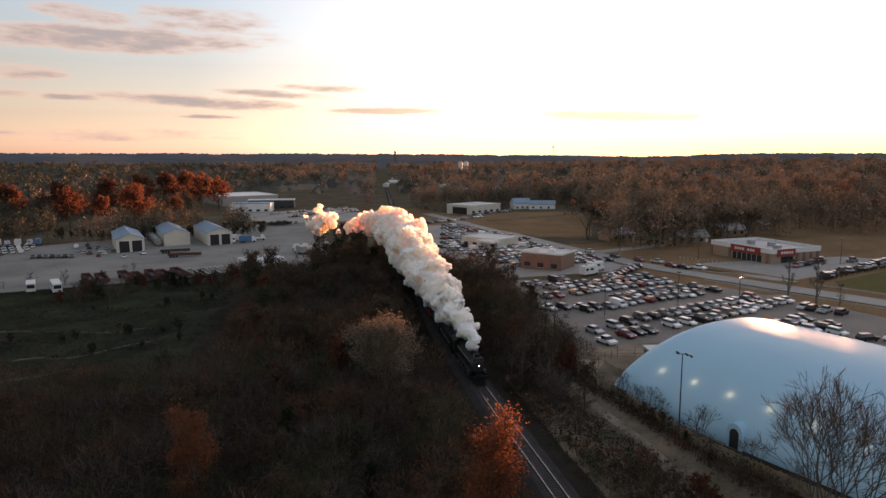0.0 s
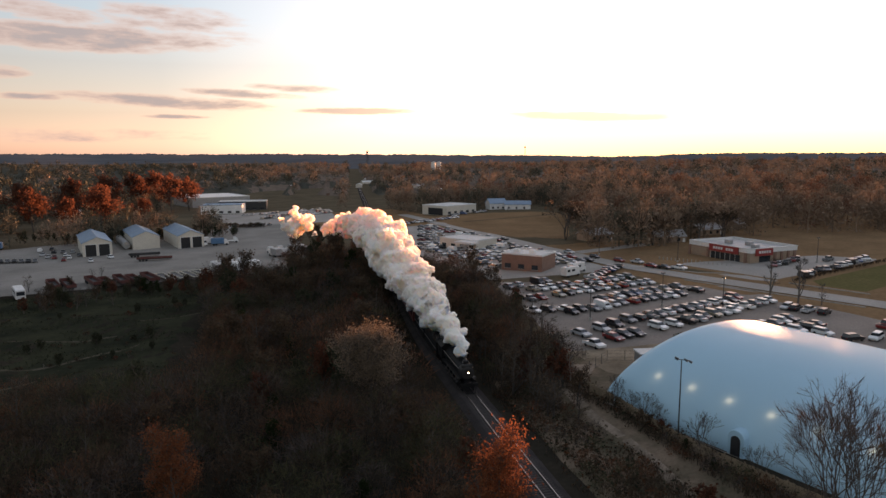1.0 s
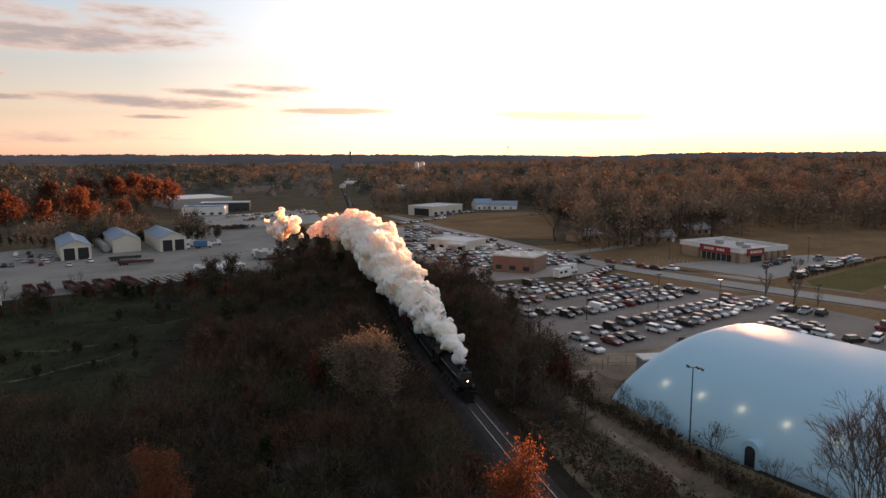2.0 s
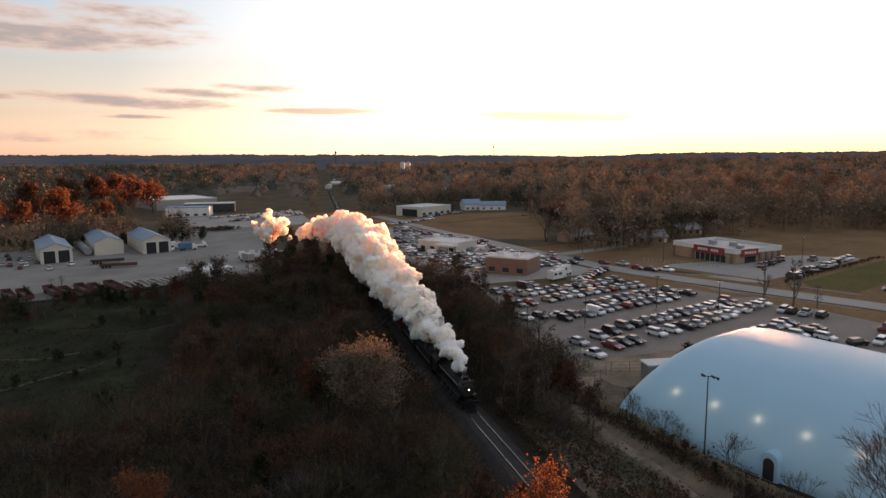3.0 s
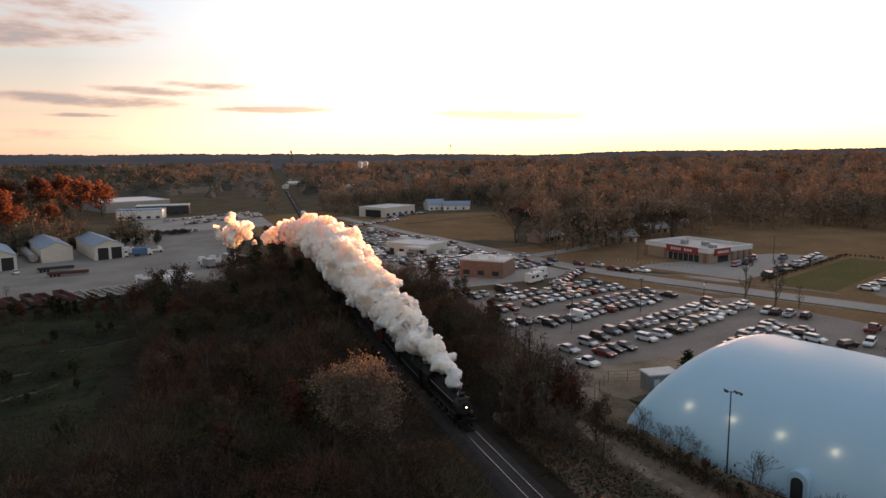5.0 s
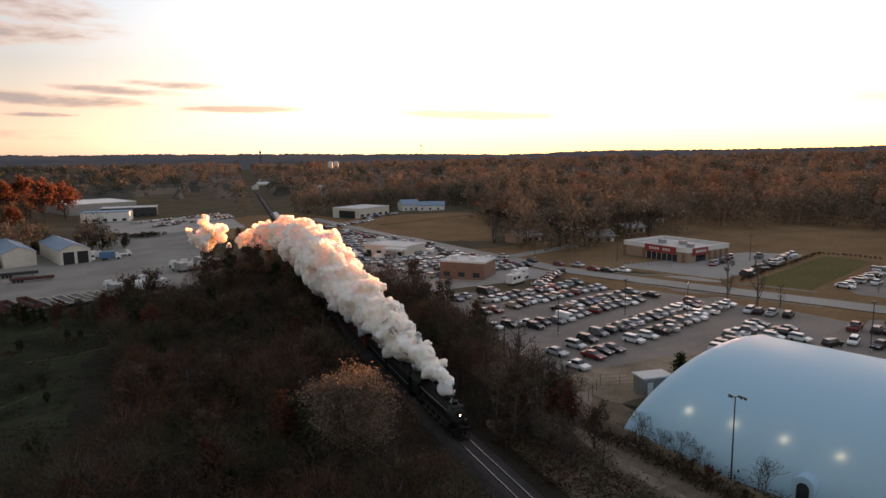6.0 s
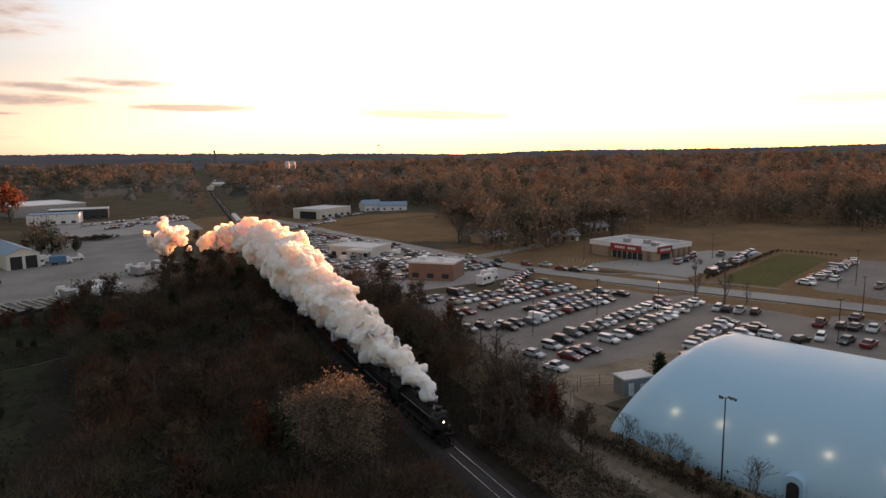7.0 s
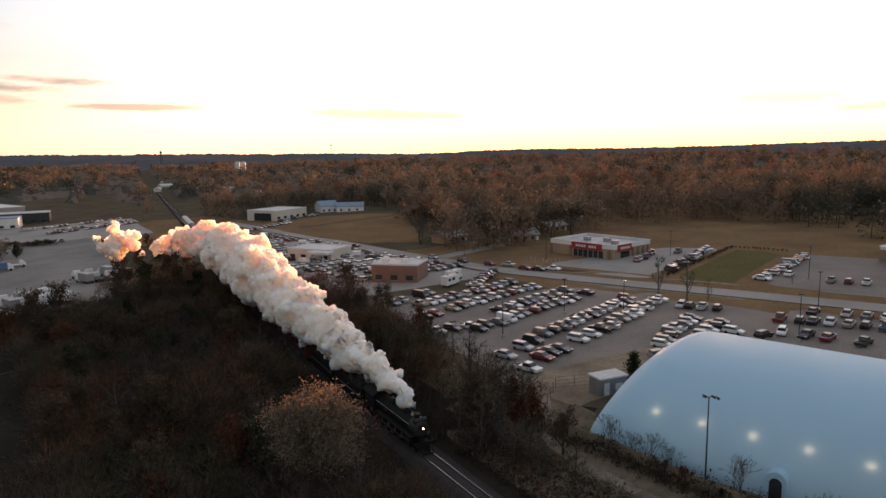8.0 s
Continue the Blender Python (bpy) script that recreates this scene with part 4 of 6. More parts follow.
def make_gable_house(x, y, tx, ty, deep, eaves, ridge, wall, roof, label):
    w = math.hypot(tx - x, ty - y)
    t = thing("house", label, "house", "houses and sheds of the town", m=frame_at(x, y, tx, ty, -0.3))
    part("wall", Shape().loft([[(0, 0, 0), (w, 0, 0), (w, deep, 0), (0, deep, 0)], [(0, 0, eaves), (w, 0, eaves), (w, deep, eaves), (0, deep, eaves)]]).add(
        [(0, 0, eaves), (0, deep, eaves), (0, deep / 2, ridge), (w, 0, eaves), (w, deep, eaves), (w, deep / 2, ridge)], [(0, 2, 1), (3, 4, 5)]), wall, t)
    for s in (0, 1):
        ya, yb = (-0.5, deep / 2) if s == 0 else (deep + 0.5, deep / 2)
        za = eaves - 0.2
        part("roof", Shape().loft([[(-0.4, ya, za), (-0.4, yb, ridge), (-0.4, yb, ridge + 0.2), (-0.4, ya, za + 0.2)], [(w + 0.4, ya, za), (w + 0.4, yb, ridge), (w + 0.4, yb, ridge + 0.2), (w + 0.4, ya, za + 0.2)]]), roof, t)
    for k in range(3):
        part("window", Shape().box(w * (0.12 + 0.3 * k), -0.05, 1.0, w * (0.12 + 0.3 * k) + 1.3, 0, 2.3), window_glass, t)
    part("door", Shape().box(w * 0.9, -0.06, 0.1, w * 0.9 + 0.95, 0, 2.15), white_metal, t)
    return t


make_gable_house(193, 416, 205, 414, 14, 4.6, 7.6, white_metal, blue_roof, "white metal building with a blue-grey gable roof")
make_gable_house(201, 409, 217, 401, 11, 4.0, 6.2, white_metal, blue_roof, "low white metal wing with a blue-grey roof")
for x, y, a in ((157, 232, 10), (176, 214, -15), (206, 222, 5), (236, 232, 30), (330, 170, 20), (352, 150, 40)):
    make_gable_house(x, y, x + 13 * math.cos(radians(a)), y + 13 * math.sin(radians(a)), 8.5, 3.0, 5.2, brick_tan, grey_roof, "small tan house with a grey gable roof among trees")
for x, y, a, w in ((-100, 548, 3, 16), (240, 640, 5, 40), (300, 980, 0, 60), (110, 900, 10, 35)):
    make_gable_house(x, y, x + w * math.cos(radians(a)), y + w * math.sin(radians(a)), w * 0.5, 3.6, 5.6, cream_wall, white_roof, "low pale building with a light roof, far off")


def make_silo(x, y, base, high):
    t = thing("grain_silo", "pale concrete grain silo towering over the far town", "silo", "grain silos in the far town", m=pose(x, y, base))
    part("barrel", Shape().tube((0, 0, -6), (0, 0, high), 5.0, n=20), white_roof, t)
    part("cap", Shape().tube((0, 0, high), (0, 0, high + 2.2), 5.2, 1.2, 20), grey_roof, t)


make_silo(494, 1406, 10.0, 15.0)
make_silo(506, 1402, 10.0, 15.0)
for x, y, a, w in ((232, 980, 8, 22), (262, 1090, 0, 30), (330, 1020, 12, 26), (205, 870, 75, 18), (420, 1180, 4, 40), (250, 770, 15, 24), (290, 690, -10, 20), (-150, 640, 5, 24)):
    make_gable_house(x, y, x + w * math.cos(radians(a)), y + w * math.sin(radians(a)), w * 0.45, 4.0, 6.2, cream_wall, white_roof, "low pale town building with a light roof, far off")


def make_canopy():
    """Flat-roofed filling bay at the far end of the smooth car park."""
    t = thing("filling_canopy", "pale flat canopy on posts at the car park's end", "canopy", m=frame_at(215, 74, 219, 94, 0.0))
    part("roof", Shape().box(0, 0, 4.6, 20, 9, 5.6, 0.1), white_metal, t)
    part("fascia_stripe", Shape().box(-0.05, -0.05, 4.9, 20.05, -0.002, 5.2), sign_red, t, "red stripe")
    for x in (3, 10, 17):
        for y in (2, 7):
            part("post", Shape().box(x - 0.2, y - 0.2, 0, x + 0.2, y + 0.2, 4.6), grey_metal, t)
            part("pump", Shape().box(x + 1.0, y - 0.3, 0, x + 1.8, y + 0.3, 1.7, 0.06), white_metal, t)


make_canopy()
make_flat_building("shop", "low pale shop behind the filling canopy", 226, 72, 231, 96, 12, 4.2, brick_tan, white_roof, 5)
bollard_proto = thing("bollard", "short pale bollard along the store forecourt", "bollard", "bollards by the store", m=pose(151.5, 180, lie(151.5, 180)))
part("post", Shape().tube((0, 0, 0), (0, 0, 0.95), 0.14, 0.11, 8), concrete, bollard_proto)
for k in range(1, 18):
    x, y = 151.5 + 0.55 * k, 180 - 1.35 * k
    copy_thing(bollard_proto, pose(x, y, lie(x, y)))


# ---- vehicles ----
def car_body(kind):
    """Side outline of the lower body and of the cabin: lists of (x, z), length along x, front at +x; width, glass line."""
    return dict(
        sedan=dict(L=4.7, W=1.8, low=[(-2.35, 0.35), (2.3, 0.32), (2.38, 0.62), (1.25, 0.92), (-1.75, 0.98), (-2.36, 0.9)], cab=[(-1.85, 0.95), (1.15, 0.9), (0.35, 1.40), (-1.0, 1.42)]),
        suv=dict(L=4.8, W=1.92, low=[(-2.35, 0.42), (2.3, 0.40), (2.4, 0.85), (1.25, 1.10), (-2.2, 1.12), (-2.4, 0.95)], cab=[(-2.25, 1.10), (1.2, 1.08), (0.5, 1.72), (-1.95, 1.74)]),
        pickup=dict(L=5.6, W=1.98, low=[(-2.8, 0.5), (2.75, 0.45), (2.85, 0.95), (1.45, 1.18), (-2.78, 1.12), (-2.85, 0.9)], cab=[(-0.75, 1.12), (1.4, 1.15), (0.75, 1.82), (-0.5, 1.84)]),
        van=dict(L=5.4, W=2.0, low=[(-2.7, 0.4), (2.6, 0.38), (2.72, 0.85), (2.0, 1.15), (-2.7, 1.2), (-2.74, 0.7)], cab=[(-2.7, 1.18), (2.0, 1.12), (1.35, 2.02), (-2.62, 2.08)]))[kind]


def make_car(kind, paint, color, far=False):
    c = car_body(kind)
    W, hw = c["W"], c["W"] / 2
    name = {"sedan": "car", "suv": "sport_utility_vehicle", "pickup": "pickup_truck", "van": "van"}[kind]
    words = {"sedan": "sedan", "suv": "sport utility vehicle", "pickup": "pickup truck with an open bed", "van": "panel van"}[kind]
    t = thing(name, f"{color} {words} parked among other vehicles", "pickup truck" if kind == "pickup" else "van" if kind == "van" else "car", "parked vehicles")
    low = c["low"]
    mid = [(x, z) for x, z in low]
    tuck = lambda pts, s, dz=0.0: [(x * s, z + dz) for x, z in pts]  # noqa: E731
    rings = [[(x, y, z) for x, z in pts] for y, pts in ((-hw, tuck(mid, 0.965)), (-hw + 0.12, mid), (hw - 0.12, mid), (hw, tuck(mid, 0.965)))]
    part("body", Shape().loft(rings), paint, t)
    cab = c["cab"]
    (bx, bz), (fx, fz), (tfx, tfz), (tbx, tbz) = cab
    iw, it = hw - 0.07, hw - 0.27
    top = [(tbx, -it, tbz), (tfx, -it, tfz), (tfx, it, tfz), (tbx, it, tbz)]
    bot = [(bx, -iw, bz), (fx, -iw, fz), (fx, iw, fz), (bx, iw, bz)]
    up = lambda p, q, k: tuple(a + (b - a) * k for a, b in zip(p, q))  # noqa: E731
    sh = Shape().loft([bot, [up(p, q, 0.9) for p, q in zip(bot, top)]], caps=False)
    part("cabin_glass", sh, car_glass if kind != "van" else paint, t, "dark tinted glass" if kind != "van" else "")
    rim = [up(p, q, 0.88) for p, q in zip(bot, top)]
    crown = [(x * 0.97 + 0.03 * tbx, y * 0.94, z + 0.04) for x, y, z in top]
    part("roof", Shape().loft([rim, top, crown]), paint, t)
    if kind == "van":
        part("windscreen", Shape().add([(fx + 0.02, -iw + 0.1, fz + 0.06), (fx + 0.02, iw - 0.1, fz + 0.06), (tfx + 0.12, it - 0.08, tfz - 0.2), (tfx + 0.12, -it + 0.08, tfz - 0.2)], [(0, 1, 2, 3)]), car_glass, t)
    if kind == "pickup":
        part("bed", Shape().box(-2.66, -hw + 0.16, 0.92, -0.85, hw - 0.16, 1.135), tyre_rubber, t, "dark open load bed")
    for s in (-1, 1):
        if not far:
            part("headlight", Shape().box(c["L"] / 2 - 0.25, s * (hw - 0.3) - 0.2, 0.62, c["L"] / 2 + 0.005, s * (hw - 0.3) + 0.2, 0.78), lamp_lens, t)
            part("tail_light", Shape().box(-c["L"] / 2 - 0.02, s * (hw - 0.2) - 0.12, 0.72, -c["L"] / 2 + 0.2, s * (hw - 0.2) + 0.12, 0.98), tail_red, t)
        for x in (-c["L"] * 0.29, c["L"] * 0.30):
            part("wheel", Shape().tube((x, s * (hw - 0.2), 0.34), (x, s * (hw + 0.02), 0.34), 0.34, n=8 if far else 12), tyre_rubber, t)
    return t


CARS = {}
car_rng = random.Random(11)


def park(x, y, heading, kind=None, color=None):
    """Parks one vehicle; heading in degrees, anticlockwise from +x."""
    kind = kind or car_rng.choices(("sedan", "suv", "pickup", "van"), (34, 40, 20, 4))[0]
    color = color or car_rng.choices(("white", "silver", "grey", "black", "red", "blue", "tan", "green"), (22, 21, 20, 21, 9, 3, 3, 1))[0]
    s = math.atan2(lie(x + 2 * math.cos(radians(heading)), y + 2 * math.sin(radians(heading))) - lie(x, y), 2)
    m = pose(x, y, lie(x, y) + 0.035, 0, -math.degrees(s), heading)
    if kind != "sedan":
        m = m @ Matrix.Scale(0.92, 4)
    far = math.hypot(x, y) > 205
    if (kind, color, far) in CARS:
        return copy_thing(CARS[kind, color, far], m)
    CARS[kind, color, far] = make_car(kind, PAINT[color], color, far)
    CARS[kind, color, far].matrix_basis = m
    return CARS[kind, color, far]


def row(x0, y0, x1, y1, heading, pitch=2.85, full=0.93, first=(), both=0.3):
    d = math.hypot(x1 - x0, y1 - y0)
    n = max(1, round(d / pitch))
    for k in range(n + 1):
        if k >= len(first) and car_rng.random() > full:
            continue
        u = k / n
        turn = heading + car_rng.gauss(0, 2.0) + (180 if car_rng.random() < both else 0)
        what = first[k] if k < len(first) else (None, None)
        park(x0 + (x1 - x0) * u + car_rng.gauss(0, 0.15), y0 + (y1 - y0) * u + car_rng.gauss(0, 0.35), turn, *what)


# the near car park, row by row from the dome outwards
park(73.8, 100.4, -84, "pickup", "white")
park(76.0, 108.6, -80, "sedan", "silver")
park(81.6, 109.8, -80, "suv", "silver")
park(86.0, 111.4, -80, "suv", "black")
row(80.0, 103.6, 86.0, 104.2, -78, 3.0, 1, (("sedan", "red"), ("sedan", "black"), ("sedan", "black")), 0)
row(92.9, 106.0, 97.2, 106.4, -80, 4.4, 1, (("suv", "white"), ("suv", "white")), 0)
row(101.5, 107.4, 131.0, 114.6, -80, 3.0, 1, (("pickup", "black"), ("sedan", "silver"), ("suv", "black"), ("suv", "tan")))
row(90.6, 112.6, 127.0, 120.0, -80, 3.2, 0.95, (("suv", "grey"), ("suv", "black"), ("pickup", "grey")))
row(84.0, 126.0, 124.5, 131.4, -80, 3.1, 0.96, (("suv", "black"), ("suv", "black"), ("sedan", "grey"), ("van", "white")))
row(97.6, 134.3, 124.0, 137.4, -80, 3.0, 0.96)
row(76.5, 130.6, 83.5, 128.6, -70, 3.0, 1)
row(82.0, 143.2, 121.0, 147.0, -80, 2.95, 0.95)
row(88.0, 152.6, 121.0, 155.6, -80, 2.95, 0.95)
row(84.0, 160.0, 97.0, 161.5, -80, 3.0, 0.9)
row(112.0, 160.5, 128.0, 171.5, -50, 3.1, 0.9)
# beside and behind the dome
row(100.5, 92.8, 121.2, 99.5, -74, 3.1, 1, (("suv", "white"), ("suv", "tan"), ("suv", "black")))
row(108.6, 89.4, 121.8, 93.6, -74, 3.2, 1, (("suv", "white"), ("suv", "silver")))
park(93.5, 88.0, -20, "suv", "tan")
park(118.2, 88.2, -84, "suv", "white")
park(119.8, 83.0, -10, "suv", "black")
park(124.0, 81.6, 200, "suv", "white")
row(129.6, 107.0, 132.6, 100.2, 20, 2.4, 1)
row(133.5, 86.6, 140.5, 70.0, 12, 3.0, 1)
row(143.5, 84.6, 148.2, 72.0, 12, 3.0, 0.9)
row(125.5, 77.5, 127.5, 68.5, 5, 3.4, 0.9)
# store and bank
row(164.5, 133.4, 206.0, 146.6, 60, 2.95, 0.9)
row(172.0, 150.6, 187.0, 155.8, 40, 3.2, 0.9)
park(194.5, 150.5, 20, "pickup", "grey")
row(169.5, 109.0, 210.5, 116.4, 100, 2.9, 0.97)
park(180.0, 106.5, 12, "sedan", "white")
row(178.4, 94.9, 181.0, 87.5, 10, 3.4, 1)
# on the road
for x, y, k, c in ((136.5, 182.0, "suv", "red"), (139.8, 176.5, "pickup", "silver"), (139.0, 168.0, "sedan", "red"), (140.5, 163.5, "sedan", "black"), (143.4, 160.3, "pickup", "white"), (134.0, 193.0, "suv", "black"), (132.5, 208.0, "sedan", "silver")):
    park(x, y, -78, k, c)
# the crowded yard towards the station
for k in range(7):
    row(94.0 - 1.2 * k, 192.0 + 9.4 * k, 128.0 - 1.0 * k, 188.0 + 9.6 * k, -70 if k % 2 else -66, 3.0, 0.95 if k < 4 else 0.85)
for k in range(6):
    row(92.0 + 4.5 * k, 262.0 + 14.0 * k, 128.0 - 1.5 * k, 256.0 + 14.0 * k, -60, 3.2, 0.9)
row(96.0, 345.0, 100.5, 385.0, -10, 3.2, 0.8)
row(110.0, 352.0, 150.0, 372.0, -50, 3.4, 0.8)
row(152.0, 386.0, 185.0, 403.0, -62, 3.2, 0.75)
# far side of the track
row(15.0, 391.0, 40.0, 398.0, 70, 4.0, 0.6)
row(40.0, 445.0, 92.0, 470.0, 60, 3.2, 0.8)
row(44.0, 458.0, 90.0, 484.0, 60, 3.2, 0.7)
row(30.0, 480.0, 88.0, 505.0, 60, 3.4, 0.7)


def make_camper(x, y, heading):
    t = thing("camper", "white box-bodied camper van with small windows", "camper", "campers beside the brick building", m=pose(x, y, lie(x, y) + 0.035, 0, 0, heading))
    part("body", Shape().box(-3.2, -1.15, 0.6, 2.0, 1.15, 3.1, 0.12).box(1.2, -1.1, 2.1, 3.0, 1.1, 3.1, 0.15), white_metal, t)
    part("cab", Shape().loft([[(2.0, -1.0, 0.5), (3.5, -1.0, 0.5), (3.5, 1.0, 0.5), (2.0, 1.0, 0.5)], [(2.0, -1.0, 1.3), (3.4, -1.0, 1.2), (3.4, 1.0, 1.2), (2.0, 1.0, 1.3)], [(2.0, -0.95, 2.1), (2.5, -0.95, 2.1), (2.5, 0.95, 2.1), (2.0, 0.95, 2.1)]]), white_metal, t)
    for s in (-1, 1):
        for a, b in ((-2.6, -1.4), (-0.6, 0.8)):
            part("window", Shape().box(a, s * 1.16 - 0.01, 1.7, b, s * 1.16 + 0.01, 2.4), window_glass, t)
        for x0 in (-2.0, 2.6):
            part("wheel", Shape().tube((x0, s * 0.85, 0.38), (x0, s * 1.1, 0.38), 0.38, n=12), tyre_rubber, t)
    part("roof_vent", Shape().box(-1.5, -0.3, 3.1, -0.8, 0.3, 3.35), grey_metal, t)
    return t


make_camper(108.3, 166.8, 20)
make_camper(113.8, 172.3, 20)


# ---- the truck yard ----
def make_flatbed(name, label, L, W, h, color, m, sides=0.0, slats=True):
    t = thing(name, label, "trailer", "trailers in the gravel yard", m=m)
    part("deck", Shape().box(-L / 2, -W / 2, h - 0.18, L / 2, W / 2, h), dark_metal if sides > 0.3 else color, t)
    part("chassis", Shape().box(-L / 2 + 0.4, -0.5, h - 0.55, L / 2 - 0.2, -0.32, h - 0.18).box(-L / 2 + 0.4, 0.32, h - 0.55, L / 2 - 0.2, 0.5, h - 0.18), dark_metal, t)
    if sides:
        for s in (-1, 1):
            part("side_board", Shape().box(-L / 2, s * W / 2 - 0.05, h, L / 2, s * W / 2 + 0.05, h + sides), color, t)
        for s in (-1, 1):
            part("end_board", Shape().box(s * (L / 2 - 0.05) - 0.05, -W / 2 + 0.05, h, s * (L / 2 - 0.05) + 0.05, W / 2 - 0.05, h + sides), color, t)
    for s in (-1, 1):
        for k in range(3):
            x = -L / 2 + 1.2 + k * 1.15
            part("wheel", Shape().tube((x, s * (W / 2 - 0.35), 0.45), (x, s * (W / 2 - 0.05), 0.45), 0.45, n=12), tyre_rubber, t)
    part("landing_leg", Shape().box(L / 2 - 2.0, -0.6, 0.0, L / 2 - 1.85, -0.45, h - 0.3).box(L / 2 - 2.0, 0.45, 0.0, L / 2 - 1.85, 0.6, h - 0.3), dark_metal, t)
    return t


def yard(x, y, heading):
    return pose(x, y, land(x, y) + 0.03, 0, 0, heading)


red_proto = make_flatbed("tipper_trailer", "rust-red open tipper trailer on the gravel", 14.0, 2.5, 1.2, rust_red, yard(-41.0, 226.0, -72), 1.0)
for x, y, h in ((-36.8, 225.0, -71), (-30.0, 227.0, -70), (-25.6, 222.5, -72), (-21.8, 225.5, -73), (-17.6, 223.5, -70), (-13.4, 226.0, -71)):
    copy_thing(red_proto, yard(x, y, h))
pale_proto = make_flatbed("flat_trailer", "empty flatbed trailer with pale edges and a rusty deck", 14.0, 2.5, 1.0, rust_red, yard(-9.0, 226.5, -71), 0.35)
for part_ob in pale_proto.children:
    if part_ob.name.startswith(("side_board", "end_board")):
        part_ob.data.materials[0] = cream_wall
for k in range(4):
    copy_thing(pale_proto, yard(-5.0 + 3.9 * k, 227.0 + 0.4 * k, -71 + k))
make_flatbed("lowboy_trailer", "long dark red lowboy trailer beside the sheds", 13.0, 2.5, 1.1, rust_red, yard(-15.2, 276.2, 3), 0.3)
make_flatbed("lowboy_trailer", "dark row of axle trailers in front of the shed", 12.0, 2.5, 1.2, dark_metal, yard(-20.0, 290.5, 5), 0.3)


def make_lorry(x, y, heading, body, label, box=True):
    t = thing("lorry", label, "lorry", "lorries in the gravel yard", m=yard(x, y, heading))
    part("cab", Shape().loft([[(1.6, -1.15, 0.6), (3.6, -1.15, 0.6), (3.6, 1.15, 0.6), (1.6, 1.15, 0.6)], [(1.6, -1.15, 1.7), (3.5, -1.15, 1.6), (3.5, 1.15, 1.6), (1.6, 1.15, 1.7)], [(1.7, -1.05, 2.7), (2.7, -1.05, 2.7), (2.7, 1.05, 2.7), (1.7, 1.05, 2.7)]]), white_metal, t)
    part("windscreen", Shape().add([(3.42, -1.0, 1.75), (3.42, 1.0, 1.75), (2.85, 0.95, 2.6), (2.85, -0.95, 2.6)], [(0, 1, 2, 3)]), window_glass, t)
    part("load_body" if box else "deck", Shape().box(-4.2, -1.25, 0.9, 1.5, 1.25, 3.4 if box else 1.2, 0.06), body, t)
    part("chassis", Shape().box(-4.0, -0.45, 0.55, 3.2, 0.45, 0.9), dark_metal, t)
    for s in (-1, 1):
        for x0 in (-3.0, -1.9, 2.6):
            part("wheel", Shape().tube((x0, s * 0.9, 0.5), (x0, s * 1.2, 0.5), 0.5, n=12), tyre_rubber, t)
        part("headlight", Shape().box(3.5, s * 0.8 - 0.18, 0.85, 3.62, s * 0.8 + 0.18, 1.05), lamp_lens, t)
    return t


make_lorry(10.5, 313.5, 3, trailer_blue, "lorry with a bright blue box body by the shed")
make_lorry(4.0, 320.0, 12, white_metal, "white box lorry beside the blue one")
make_lorry(15.0, 320.5, 8, white_metal, "white work lorry parked behind the blue one", False)
make_lorry(9.0, 323.5, 178, trailer_blue, "blue flat lorry among stored goods", False)
make_lorry(3.0, 316.0, -80, grey_metal, "grey flat work lorry beside the shed", False)
for x, y, h, k, c in ((-50.0, 292.5, 100, "suv", "red"), (-62.0, 315.0, 95, "sedan", "silver"), (-59.0, 322.0, 95, "suv", "black"), (-55.0, 320.0, 95, "pickup", "grey"), (-51.0, 318.0, 95, "suv", "silver"), (-66.0, 330.0, 95, "van", "white"), (-62.0, 334.0, 95, "suv", "black")):
    park(x, y, h, k, c)
lorry_rng = random.Random(4)
for k in range(9):
    make_lorry(7.5 + 3.1 * (k % 5), 233.0 + 7.5 * (k // 5) + lorry_rng.uniform(-1, 1), 115 + lorry_rng.uniform(-12, 12), white_metal if k % 3 else grey_metal, "white work lorry parked close to others in the yard", k % 2 == 0)
for k in range(8):
    make_lorry(30.0 + 4.0 * (k % 4), 262.0 + 9.0 * (k // 4), 100 + lorry_rng.uniform(-12, 12), dark_metal if k % 2 else grey_metal, "grey work lorry parked at the yard's far corner", k % 3 == 0)
for x, y, h, k, c in ((-32.9, 291.8, -70, "pickup", "white"), (-39.0, 284.0, 100, "pickup", "white"), (-49.0, 299.0, 100, "suv", "white"), (-55.0, 302.0, 95, "pickup", "red"), (-52.0, 308.0, 95, "suv", "white"), (-58.0, 306.0, 95, "sedan", "silver"), (-46.5, 306.0, 95, "suv", "grey"), (16.9, 391.2, 80, "suv", "white")):
    park(x, y, h, k, c)
for k in range(7):
    park(-76.0 + 2.6 * k, 300.0 - 0.9 * k, 100 + lorry_rng.uniform(-4, 4), "pickup", "black" if k % 2 else "grey")
for k in range(5):
    make_lorry(-104.0 + 4.4 * k, 350.0 + lorry_rng.uniform(-2, 2), 98 + lorry_rng.uniform(-4, 4), trailer_blue if k % 3 == 1 else white_metal, "white work lorry in the crowded row by the hedge", k % 2 == 0)
for k in range(21):
    park(-104.0 + 3.0 * (k % 7), 321.0 + 9.0 * (k // 7) + lorry_rng.uniform(-0.5, 0.5), 100, "pickup" if k % 3 else "van", "white")


